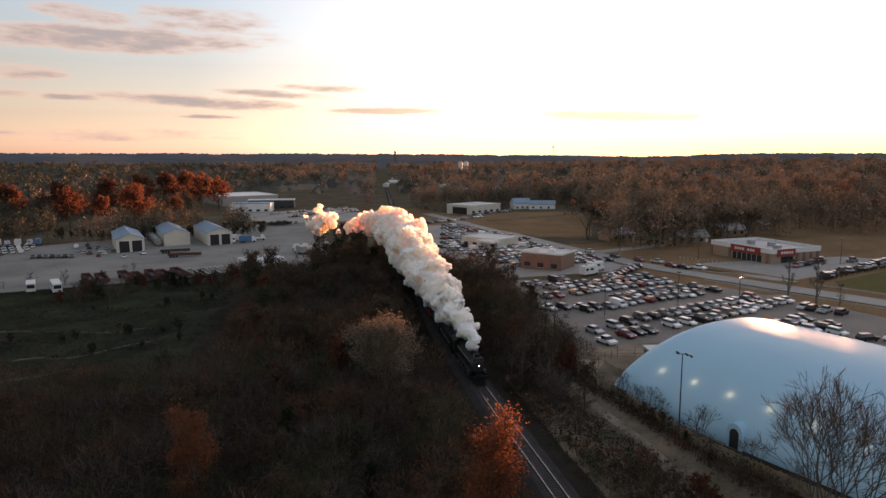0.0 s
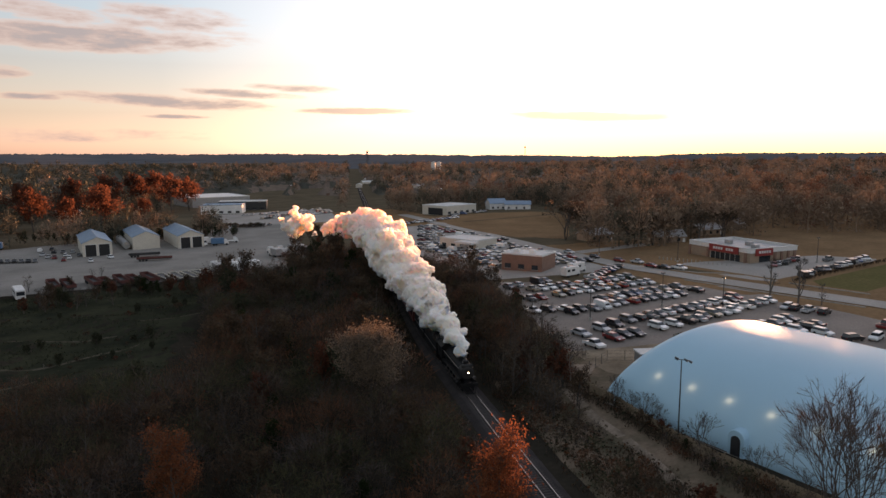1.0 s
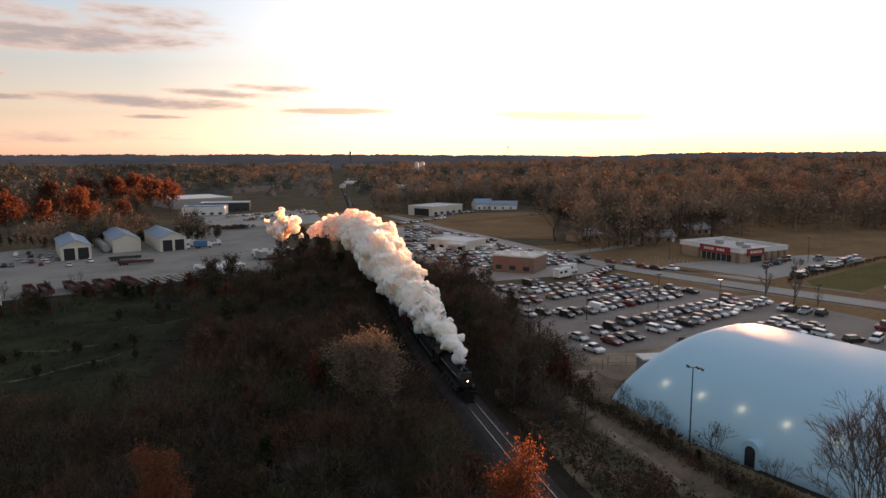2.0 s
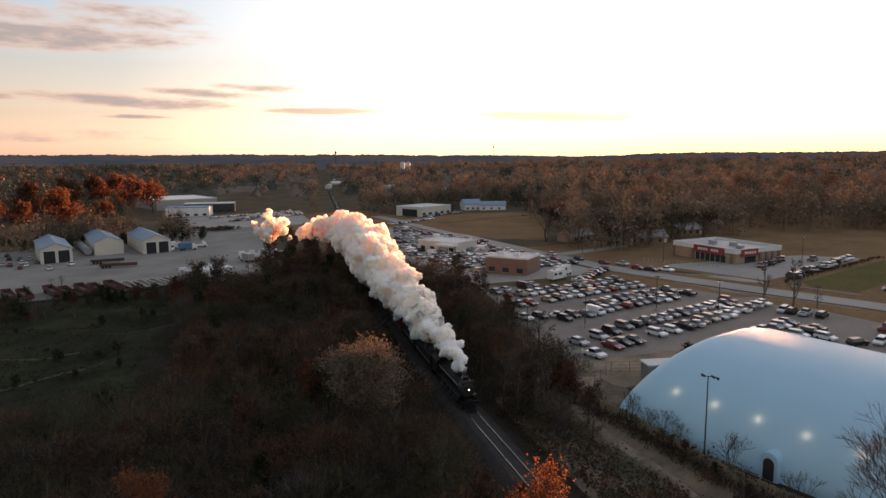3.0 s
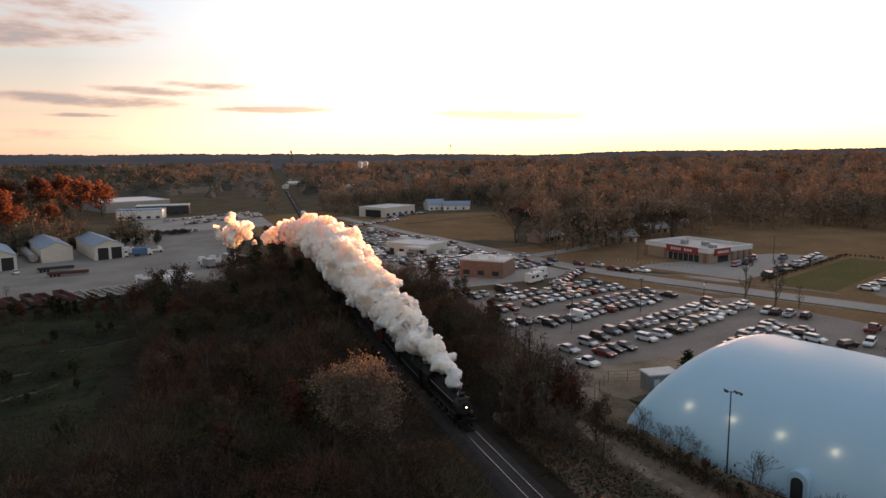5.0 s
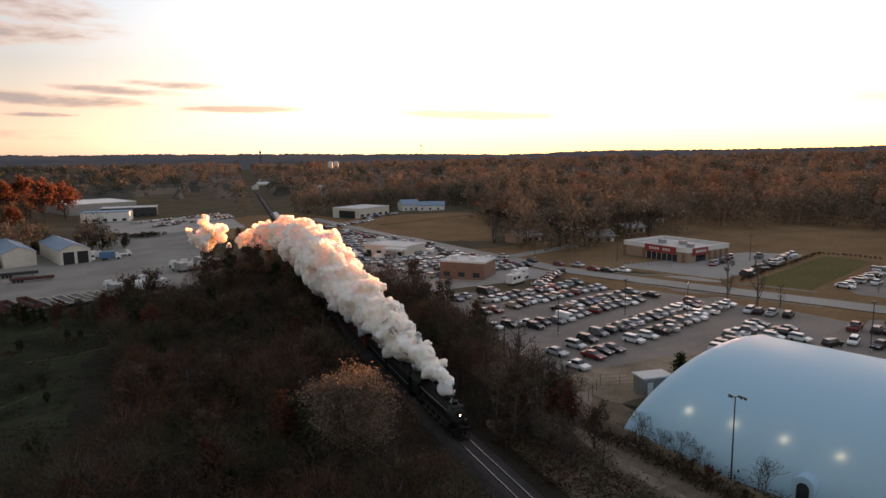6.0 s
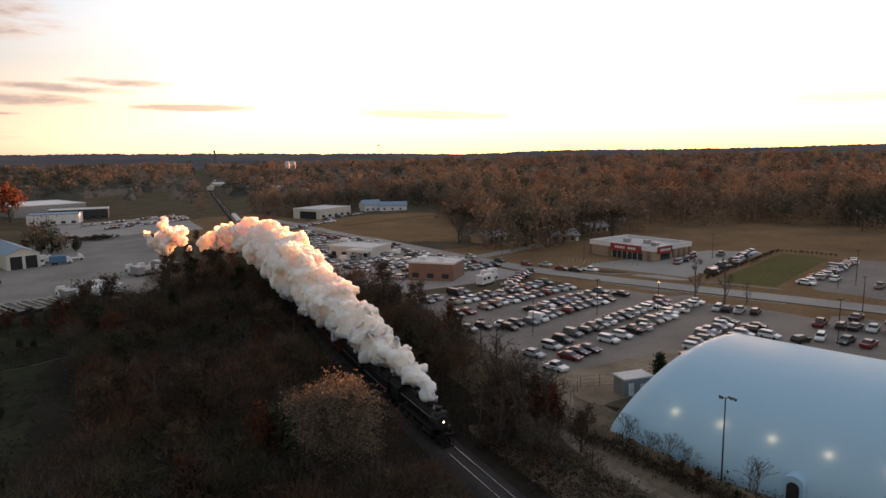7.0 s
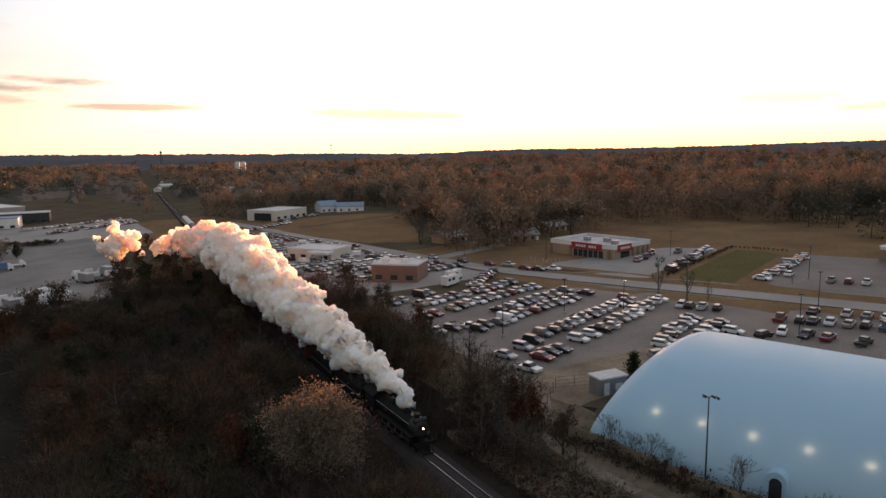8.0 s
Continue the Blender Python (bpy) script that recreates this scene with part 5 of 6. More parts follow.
def make_bus(x, y, heading, label, L=9.5):
    t = thing("bus", label, "bus", "buses at the meadow's edge", m=yard(x, y, heading))
    part("body", Shape().box(-L / 2, -1.25, 0.5, L / 2, 1.25, 3.1, 0.16), white_metal, t)
    part("windscreen", Shape().box(L / 2, -1.0, 1.5, L / 2 + 0.03, 1.0, 2.6), window_glass, t)
    for s in (-1, 1):
        for k in range(6):
            part("window", Shape().box(-L / 2 + 0.8 + k * 1.4, s * 1.26 - 0.012, 1.7, -L / 2 + 1.9 + k * 1.4, s * 1.26 + 0.012, 2.5), window_glass, t)
        for x0 in (-L * 0.3, L * 0.3):
            part("wheel", Shape().tube((x0, s * 0.95, 0.48), (x0, s * 1.2, 0.48), 0.48, n=12), tyre_rubber, t)
    return t


make_bus(-47.5, 214.0, -72, "white and black coach bus parked on the grass")
make_bus(-55.0, 217.0, -76, "small white bus parked on the grass", 7.0)
make_bus(-66.0, 208.5, -60, "pale grey storage trailer overgrown by brush", 8.5)


# ---- poles, fence and small things ----
def make_floodlight(x, y, high):
    t = thing("floodlight_pole", "tall dark steel pole with three floodlights beside the dome", "floodlight pole", m=pose(x, y, lie(x, y)))
    part("base", Shape().tube((0, 0, -0.2), (0, 0, 0.5), 0.35, n=12), concrete, t)
    part("pole", Shape().tube((0, 0, 0.4), (0, 0, high - 0.4), 0.1, 0.06, 10), dark_metal, t)
    part("crossarm", Shape().tube((-0.8, 0.25, high - 0.3), (0.8, -0.25, high - 0.5), 0.05, n=6), dark_metal, t)
    for k, (dx, dy, dz) in enumerate(((-0.8, 0.25, 0.25), (0.3, -0.1, 0.0), (0.8, -0.25, -0.2))):
        h = part("floodlight", Shape().tube((dx, dy, high - 0.3 + dz), (dx + 0.3, dy - 0.25, high - 0.55 + dz), 0.09, 0.16, 10), dark_metal, t)
        part("lens", Shape().tube((dx + 0.303, dy - 0.253, high - 0.553 + dz), (dx + 0.318, dy - 0.265, high - 0.568 + dz), 0.145, n=10), lamp_lens, h)
    return t


make_floodlight(58.4, 58.2, 10.9)


def make_street_lamp(x, y, high, label, lit=False):
    t = thing("street_lamp", label, "street lamp", "street lamps", m=pose(x, y, lie(x, y)))
    part("base", Shape().tube((0, 0, -0.1), (0, 0, 0.6), 0.3, n=10), concrete, t)
    part("pole", Shape().tube((0, 0, 0.5), (0, 0, high), 0.1, 0.07, 8), dark_metal, t)
    part("head", Shape().box(-0.5, -0.3, high, 0.5, 0.3, high + 0.22, 0.05), dark_metal, t)
    part("lens", Shape().box(-0.4, -0.22, high - 0.03, 0.4, 0.22, high - 0.002), glow("street_light", (1.0, 0.78, 0.45), 4.0) if lit else lamp_lens, t, "lit yellow lens" if lit else "")
    return t


make_street_lamp(117.5, 114.1, 7.3, "dark street lamp with a lit yellow head", True)
for x, y, h in ((148.2, 85.3, 8.3), (121.5, 77.3, 9.0), (84.5, 118.6, 8.0), (107.0, 122.5, 8.0), (152.5, 172.0, 9.0), (188.5, 149.5, 8.0), (178.0, 100.5, 9.0), (66.5, 112.0, 8.0), (140.0, 199.5, 9.0)):
    make_street_lamp(x, y, h, "slim dark lamp post in the car park")


def make_fence():
    """Weathered board fence with posts and rails between the dome and the brush."""
    t = thing("board_fence", "weathered brown board fence with posts along the dome", "fence", kind="structure")
    line = [(57.6, 76.5), (58.2, 71.0), (57.9, 63.5), (57.7, 57.5), (58.3, 52.0), (59.6, 44.5), (61.4, 36.0), (63.6, 26.0), (66.0, 15.0)]
    rng = random.Random(8)
    boards, run = Shape(), 0.0
    post = Shape().box(-0.06, 0.014, -0.2, 0.06, 0.134, 1.78).mesh("post", fence_wood)
    for (x0, y0), (x1, y1) in zip(line, line[1:]):
        d = math.hypot(x1 - x0, y1 - y0)
        turn = math.degrees(math.atan2(y1 - y0, x1 - x0))
        for k in range(round(d / 0.3)):
            u = k * 0.3 / d
            x, y = x0 + (x1 - x0) * u, y0 + (y1 - y0) * u
            m = pose(x, y, lie(x, y) + rng.uniform(-0.05, 0.05), rng.gauss(0, 0.8), rng.gauss(0, 0.7), turn)
            plank = Shape().box(-0.14, -0.012, 0.02, 0.14, 0.012, 1.65)
            boards.add([m @ Vector(p) for p in plank.v], plank.f)
        for k in range(round(d / 2.4)):
            u = (k + 0.5) / round(d / 2.4)
            x, y = x0 + (x1 - x0) * u, y0 + (y1 - y0) * u
            ob = new("post", post)
            ob.parent, ob.matrix_basis = t, pose(x, y, lie(x, y), 0, 0, turn)
        for h in (0.35, 1.3):
            part("fence_rail", Shape().tube((x0, y0, lie(x0, y0) + h), (x1, y1, lie(x1, y1) + h), 0.05, n=4), fence_wood, t)
    tagged(part("boards", boards, fence_wood, t, "weathered upright boards"), kind="stuff")


make_fence()


def make_equipment_box():
    t = thing("equipment_shed", "grey metal equipment cabin with a white roof beside the dome", "equipment cabin", m=pose(73.9, 83.5, lie(73.9, 83.5) - 0.2, 0, 0, -14))
    part("wall", Shape().box(-2.4, -1.4, 0, 2.4, 1.4, 2.7), grey_metal, t)
    part("roof", Shape().box(-2.6, -1.6, 2.7, 2.6, 1.6, 2.95, 0.06), white_roof, t)
    part("door", Shape().box(-1.7, -1.45, 0.1, -0.8, -1.401, 2.1), white_metal, t)
    part("vent", Shape().box(0.3, -1.46, 0.8, 1.6, -1.401, 1.8), white_metal, t)


make_equipment_box()


def make_chain_fence(x0, y0, x1, y1):
    t = thing("chain_fence", "low dark wire fence on steel posts by the car park", "fence", "wire fences")
    n = max(2, round(math.hypot(x1 - x0, y1 - y0) / 3))
    for k in range(n + 1):
        x, y = x0 + (x1 - x0) * k / n, y0 + (y1 - y0) * k / n
        part("post", Shape().tube((x, y, lie(x, y) - 0.1), (x, y, lie(x, y) + 1.9), 0.04, n=6), dark_metal, t)
    for h in (0.15, 0.7, 1.3, 1.85):
        part("wire", Shape().tube((x0, y0, lie(x0, y0) + h), (x1, y1, lie(x1, y1) + h), 0.018, n=4), dark_metal, t)


make_chain_fence(63.5, 86.0, 70.0, 90.5)
make_chain_fence(70.0, 90.5, 80.0, 84.0)


def make_tower(x, y, base, high, label):
    t = thing("radio_tower", label, "radio tower", "radio towers on the horizon", m=pose(x, y, base))
    for a, b in ((-1, -1), (1, -1), (0, 1.2)):
        part("leg", Shape().tube((a * 2.4, b * 2.4, -5), (a * 1.0, b * 1.0, high), 0.4, 0.3, 5), dark_metal, t)
    for k in range(6):
        z = high * (k + 0.5) / 6
        part("brace", Shape().tube((-1.6, -1.6, z), (1.6, -1.2, z + high / 8), 0.25, n=4), dark_metal, t)
    part("antenna_ring", Shape().tube((0, 0, high - 7), (0, 0, high - 2), 2.6, n=8), dark_metal, t)


for x, y, top, h, w in ((346, 1424, 52.0, 22, "distant dark lattice radio tower with antenna ring"), (1070, 2080, 74.5, 34, "tall thin distant lattice radio tower")):
    make_tower(x, y, top - h, h, w)


# ---- trees ----
def fast_mesh(name, verts, quads, material):
    me = bpy.data.meshes.new(name)
    verts, quads = np.asarray(verts, np.float32), np.asarray(quads, np.int32)
    me.vertices.add(len(verts))
    me.vertices.foreach_set("co", verts.ravel())
    me.loops.add(quads.size)
    me.loops.foreach_set("vertex_index", quads.ravel())
    me.polygons.add(len(quads))
    me.polygons.foreach_set("loop_start", np.arange(0, quads.size, quads.shape[1], dtype=np.int32))
    me.materials.append(material)
    me.update(calc_edges=True)
    return me


def cards(rng, centres, size, flat=0.0):
    """Small crumpled leaf sprays, one four-cornered piece a place, turned at random."""
    n = len(centres)
    a = rng.normal(size=(n, 3))
    a[:, 2] *= 1 - flat
    a /= np.linalg.norm(a, axis=1)[:, None]
    b = np.cross(a, rng.normal(size=(n, 3)))
    b /= np.linalg.norm(b, axis=1)[:, None]
    s = size * rng.uniform(0.55, 1.3, (n, 1))
    c = np.cross(a, b) * s * rng.uniform(-0.35, 0.35, (n, 1))
    verts = np.stack([centres - a * s + c, centres - b * s * 0.6, centres + a * s + c, centres + b * s * 0.6], 1).reshape(-1, 3)
    return verts, np.arange(4 * n).reshape(-1, 4)


def grow(seed, high, wide, limbs=9, forks=4, fork_at=0.25, up=0.7, trunk=0.2):
    """Trunk, limbs and branches of one tree: segments with radii, and the outer ends of the branches."""
    rng = np.random.default_rng(seed)
    segs, ends = [], []
    p, lean = np.zeros(3), rng.normal(0, 0.05, 2)
    spine = [p]
    for k in range(5):
        p = p + np.array([lean[0] + rng.normal(0, 0.05), lean[1] + rng.normal(0, 0.05), 1.0]) * high * 0.17
        spine.append(p)
    rad = lambda u: trunk * (1 - u) ** 0.8 + 0.025  # noqa: E731
    for k in range(5):
        segs.append((spine[k], spine[k + 1], rad(k / 5), rad((k + 1) / 5), 6))
    for k in range(limbs):
        u = fork_at + (0.98 - fork_at) * (k + rng.uniform(0, 0.8)) / limbs
        j = min(4, int(u * 5))
        q = spine[j] + (spine[j + 1] - spine[j]) * (u * 5 - j)
        a = k * 2.4 + rng.uniform(-0.4, 0.4)
        reach = wide * (1.05 - 0.75 * max(0.0, u - fork_at)) * rng.uniform(0.75, 1.1)
        way = np.array([math.cos(a), math.sin(a), up * rng.uniform(0.6, 1.4)])
        r = rad(u) * 0.62
        pts = [q]
        for s in range(3):
            way = way + np.array([rng.normal(0, 0.15), rng.normal(0, 0.15), 0.22])
            pts.append(pts[-1] + way / np.linalg.norm(way) * reach / 2.6)
            segs.append((pts[-2], pts[-1], r * (1 - 0.28 * s), r * (0.72 - 0.26 * s), 3 if high < 12.4 else 4))
        for f in range(forks):
            s = rng.uniform(0.35, 2.95)
            i = int(s)
            q2 = pts[i] + (pts[i + 1] - pts[i]) * (s - i)
            w2 = way / np.linalg.norm(way) + rng.normal(0, 0.75, 3)
            w2[2] = abs(w2[2]) * 0.8 + 0.1
            e = q2 + w2 / np.linalg.norm(w2) * reach * rng.uniform(0.25, 0.45)
            segs.append((q2, e, r * 0.4, 0.014, 3))
            ends.append((q2, e))
        ends.append((pts[-2], pts[-1]))
    return segs, ends


def limb_shape(segs):
    sh = Shape()
    for p, q, r0, r1, n in segs:
        sh.tube(p, q, max(r0, 0.012), max(r1, 0.01), n, caps=False)
    return sh


def twigs(rng, ends, per, length, thick):
    verts, faces = [], []
    for q, e in ends:
        u = rng.uniform(0.2, 1.0, (per, 1))
        base = q + (e - q) * u
        d = (e - q) / (np.linalg.norm(e - q) + 1e-6) + rng.normal(0, 0.6, (per, 3))
        d[:, 2] += 0.25
        d /= np.linalg.norm(d, axis=1)[:, None]
        tip = base + d * length * rng.uniform(0.5, 1.3, (per, 1))
        side = np.cross(d, rng.normal(size=(per, 3)))
        side *= thick / np.linalg.norm(side, axis=1)[:, None]
        side2 = np.cross(d, side)
        n = len(verts) * 1
        for k in range(per):
            i = len(verts)
            verts += [base[k] + side[k], base[k] - 0.5 * side[k] + side2[k], base[k] - 0.5 * side[k] - side2[k], tip[k]]
            faces += [(i, i + 1, i + 3), (i + 1, i + 2, i + 3), (i + 2, i, i + 3)]
    return verts, faces


def fine_tree(name, label, seed, high, stems, levels, spread, base, group, leaf=None, leaves=0):
    """A leafless tree whose stems fork again and again into fine branches."""
    rng = np.random.default_rng(seed)
    segs, tips = [], []

    def branch(p, way, length, r, level):
        q = p
        for s in range(2):
            way = way + rng.normal(0, 0.10, 3) + (0, 0, 0.05)
            way = way / np.linalg.norm(way)
            e = q + way * length / 2
            segs.append((q, e, r * (1 - 0.18 * s), r * (0.82 - 0.17 * s), 5 if level < 2 else 3))
            q = e
        if level == levels:
            tips.append((p, q))
            return
        for k in range(3 if rng.random() < 0.55 else 2):
            side = rng.normal(0, 1, 3)
            side -= way * side.dot(way)
            w = way + side / np.linalg.norm(side) * spread * rng.uniform(0.6, 1.2)
            start = q if k < 2 else p + (q - p) * rng.uniform(0.4, 0.9)
            branch(start, w / np.linalg.norm(w), length * rng.uniform(0.66, 0.86), r * (0.62 if k else 0.68), level + 1)

    for k in range(stems):
        a = 6.283 * k / stems + rng.uniform(-0.4, 0.4)
        lean = 0.28 * rng.uniform(0.5, 1.2) if stems > 1 else 0.05
        branch(np.array([0.12 * math.cos(a), 0.12 * math.sin(a), 0.0]), np.array([math.cos(a) * lean, math.sin(a) * lean, 1.0]), high * 0.27, base, 0)
    t = thing(name, label, "tree", group)
    part("trunk", limb_shape(segs), bark, t)
    verts, faces = twigs(rng, tips, 3, 0.05 * high, 0.007)
    ob = new("crown", fast_mesh("crown", verts, faces, twig_mat))
    ob.parent = t
    tagged(ob, "fine bare twigs", kind="stuff")
    if leaves:
        pick = rng.integers(0, len(tips), leaves)
        c = np.array([q for _, q in tips])[pick] + rng.normal(0, 0.15, (leaves, 3))
        ob = new("crown", fast_mesh("crown", *cards(rng, c, 0.0128 * high), leaf))
        ob.parent = t
        tagged(ob, "last few dry leaves", kind="stuff")
    return t


def make_tree(name, label, seed, high, wide, leaf=None, leaves=0, size=0.3, per=0, twig=None, bark_mat=None, group="", category="tree", **shape):
    rng = np.random.default_rng(seed + 500)
    segs, ends = grow(seed, high, wide, **shape)
    t = thing(name, label, category, group)
    wood_shape = limb_shape(segs)
    if per and leaves > 200:
        wood_shape.add(*twigs(rng, ends, per, 0.085 * high, 0.0022 * high))
    part("trunk", wood_shape, bark_mat or bark, t)
    if per and leaves <= 200:
        verts, faces = twigs(rng, ends, per, (0.085 if high < 15 else 0.055) * high, 0.0022 * high if high < 15 else 0.013)
        ob = new("crown", fast_mesh("crown", verts, faces, twig or twig_mat))
        ob.parent = t
        tagged(ob, "fine bare twigs", kind="stuff")
    if leaves:
        pick = rng.integers(0, len(ends), leaves)
        q, e = np.array([a for a, _ in ends])[pick], np.array([b for _, b in ends])[pick]
        c = q + (e - q) * rng.uniform(0.2, 1.15, (leaves, 1)) + rng.normal(0, 0.045 * high, (leaves, 3))
        verts, quads = cards(rng, c, size)
        ob = new("crown", fast_mesh("crown", verts, quads, leaf))
        ob.parent = t
        tagged(ob, kind="stuff")
    return t


PROTOS = {}


def plant(kind, x, y, scale=1.0, turn=0.0, squash=1.0):
    """Sets a copy of one of the grown kinds on the land."""
    m = pose(x, y, land(x, y) - 0.1, 0, 0, turn) @ Matrix.Diagonal((scale, scale, scale * squash, 1))
    if kind not in PROTOS:
        PROTOS[kind] = GROWN[kind]()
        PROTOS[kind].matrix_basis = m
        return PROTOS[kind]
    t = copy_thing(PROTOS[kind], m)
    t.matrix_basis = m
    return t


W = "trees of the trackside wood"
GROWN = {
    "bare_a": lambda: make_tree("bare_tree", "leafless grey-brown tree in the dark wood", 1, 11, 3.6, per=7, group=W),
    "bare_b": lambda: make_tree("bare_tree", "leafless slender tree with upright twigs", 2, 12, 2.8, per=8, group=W, up=1.2),
    "bare_c": lambda: make_tree("bare_tree", "leafless bushy tree with a few dry leaves", 3, 9, 3.6, brown_leaf, 260, 0.16, per=7, group=W, fork_at=0.12),
    "pale_a": lambda: make_tree("bare_tree", "pale leafless tree with fine upright branches", 4, 10, 2.6, per=9, twig=pale_twig, bark_mat=pale_bark, group=W, up=1.3, fork_at=0.12),
    "brown_a": lambda: make_tree("oak_tree", "oak with withered dark brown leaves", 5, 11, 3.8, brown_leaf, 1200, 0.24, per=6, group=W),
    "brown_b": lambda: make_tree("oak_tree", "bushy oak with withered brown leaves", 6, 8, 3.2, brown_leaf, 1000, 0.21, per=3, group=W, fork_at=0.1),
    "dull_a": lambda: make_tree("thicket_tree", "dull green tree overgrown with vines", 7, 9, 3.0, dull_leaf, 850, 0.31, per=3, group=W, fork_at=0.1),
    "green_a": lambda: make_tree("cedar_tree", "dark green cedar among bare trees", 8, 8, 2.0, dark_green_leaf, 1000, 0.26, group=W, fork_at=0.05, up=0.5),
    "red_a": lambda: make_tree("red_oak", "oak with rust-red autumn leaves", 9, 13, 6.0, red_leaf, 2400, 0.34, per=2, group="red oaks by the yard", fork_at=0.12, limbs=12),
    "red_b": lambda: make_tree("red_oak", "small oak with rust-red autumn leaves", 10, 8, 3.0, red_leaf, 1000, 0.26, per=3, group=W, fork_at=0.12),
    "orange_a": lambda: make_tree("maple_tree", "maple with bright orange autumn leaves", 11, 13.5, 4.3, orange_leaf, 11000, 0.105, per=4, group="orange maples", fork_at=0.1, up=0.9, forks=7),
    "tan_a": lambda: make_tree("tan_oak", "broad oak with pale tan autumn leaves", 12, 12.5, 4.9, tan_leaf, 24000, 0.115, per=4, group="tan oaks", fork_at=0.45, limbs=26, forks=9, up=0.55),
    "big_bare": lambda: fine_tree("bare_tree", "large leafless grey tree with several stems and fine branching", 13, 11.0, 5, 6, 0.45, 0.095, "bare trees by the dome"),
    "field_bare": lambda: fine_tree("bare_tree", "tall leafless tree at the edge of the field", 23, 13.0, 3, 5, 0.5, 0.2, "bare trees by the field", brown_leaf, 2200),
    "sapling": lambda: fine_tree("sapling", "thin leafless sapling beside the fence", 14, 5.5, 3, 4, 0.5, 0.05, "saplings by the fence", brown_leaf, 90),
    "pine": lambda: make_tree("pine_tree", "small dark green pine beside the dome", 15, 6, 1.5, dark_green_leaf, 1500, 0.18, group="", fork_at=0.05, up=0.2, limbs=14),
    "shrub": lambda: make_tree("shrub", "low tangled brown shrub", 16, 3.0, 1.8, brown_leaf, 280, 0.18, per=4, forks=2, group="shrubs", category="shrub", fork_at=0.05, limbs=8, trunk=0.06),
    "red_shrub": lambda: make_tree("shrub", "low red-brown bramble shrub", 17, 2.6, 1.8, red_leaf, 260, 0.17, per=4, forks=2, group="shrubs", category="shrub", fork_at=0.05, limbs=8, trunk=0.05),
    "pale_shrub": lambda: make_tree("shrub", "pale dry brush with upright stems", 18, 3.4, 1.4, per=12, forks=3, twig=pale_twig, bark_mat=pale_bark, group="shrubs", category="shrub", fork_at=0.03, limbs=9, up=1.6, trunk=0.05),
}

# single trees that stand out
plant("tan_a", 25.7, 82.8, 1.12, 20, 0.95)
plant("orange_a", 26.6, 42.2, 1.1, 0, 1.02)
plant("orange_a", 1.0, 62.6, 0.9, 120)
plant("orange_a", -8.5, 42.0, 0.75, 200)
plant("red_b", 20.7, 94.2, 0.9, 40, 1.3)
plant("red_b", 33.0, 55.0, 0.8, 70)
plant("big_bare", 53.6, 31.8, 1.5, 0)
plant("big_bare", 58.5, 22.0, 0.9, 130)
for x, y, s, a in ((58.0, 70.7, 1.05, 0), (58.6, 68.2, 0.75, 40), (58.9, 65.7, 0.85, 80), (59.2, 62.6, 0.7, 200), (58.4, 54.6, 1.1, 130), (59.6, 46.5, 0.9, 250), (60.4, 42.0, 0.8, 10)):
    plant("sapling", x, y, s, a)
plant("pine", 78.6, 82.3, 1.0)
for x, y, k, sc in ((57.0, 84.5, "bare_a", 0.78), (58.2, 87.0, "pale_a", 0.8), (55.6, 82.2, "bare_b", 0.7), (59.5, 90.0, "bare_a", 0.7), (56.2, 79.8, "pale_a", 0.62), (54.0, 86.0, "bare_b", 0.8), (61.0, 94.0, "bare_a", 0.75), (58.0, 97.0, "bare_b", 0.85)):
    plant(k, x, y, sc, x * 31)
for x, y, s, a in ((-20, 540, 1.9, 0), (-46, 560, 1.95, 50), (-64, 545, 1.9, 110), (-34, 578, 2.0, 170), (-62, 483, 1.6, 220), (-44, 482, 0.75, 260), (-52, 415, 1.6, 300), (-90, 432, 1.6, 20),
                   (-131, 468, 1.7, 75), (-110, 500, 1.7, 140), (-84, 520, 1.8, 190), (-8, 556, 1.7, 10), (-75, 462, 0.8, 33), (-150, 430, 1.5, 90), (-72, 428, 1.25, 200), (-112, 418, 1.2, 15), (-34, 470, 1.0, 140)):
    plant("red_a", x, y, 1.18 * s, a)
for x, y, s in ((134.8, 117.0, 1.15), (136.2, 110.0, 1.25), (139.4, 106.4, 0.6), (170.0, 101.0, 0.3)):
    plant("pale_a", x, y, s, x * 7)
for x, y, s in ((151.0, 242.0, 1.4), (158.5, 236.0, 1.15), (163.0, 214.0, 1.1), (171.0, 209.0, 1.15), (180.0, 211.0, 1.05), (192.0, 207.0, 1.15), (205.0, 208.0, 1.1)):
    plant("field_bare", x, y, s, x * 7)


def open_land(x, y):
    """Whether nothing tall grows there."""
    off = x - rail_x(y)
    if abs(off) < (4.6 if y < 260 else 8 if y < 430 else 15):
        return True
    if y > 225 and x < 45 and -105 < x and y < 345:
        return True
    if x > 64 and 15 < y < 96 and x < 160:
        return True
    if off > 10 and 90 < y < 345 and x < 150 and not (y < 104 and x < 64) and not (y < 172 and x < 65 + 0.237 * (y - 96)):
        return True
    if 150 <= x < 262 and 60 < y < 203:
        return True
    if 262 <= x < 286 and 118 < y < 196:
        return True
    if 120 < x < 152 + 0.58 * (y - 240) and 225 < y < 385:
        return True
    if 2 < x < 27 and 203 < y < 234:
        return True
    if -82 < x < 4 and 103 - 0.25 * x < y < 222:
        return True
    if 66 < x < 230 and 345 < y < 430:
        return True
    if -100 < x < 100 and 362 < y < 500:
        return True
    if -30 < x < 110 and 500 < y < 660:
        return True
    return False


wood = random.Random(21)


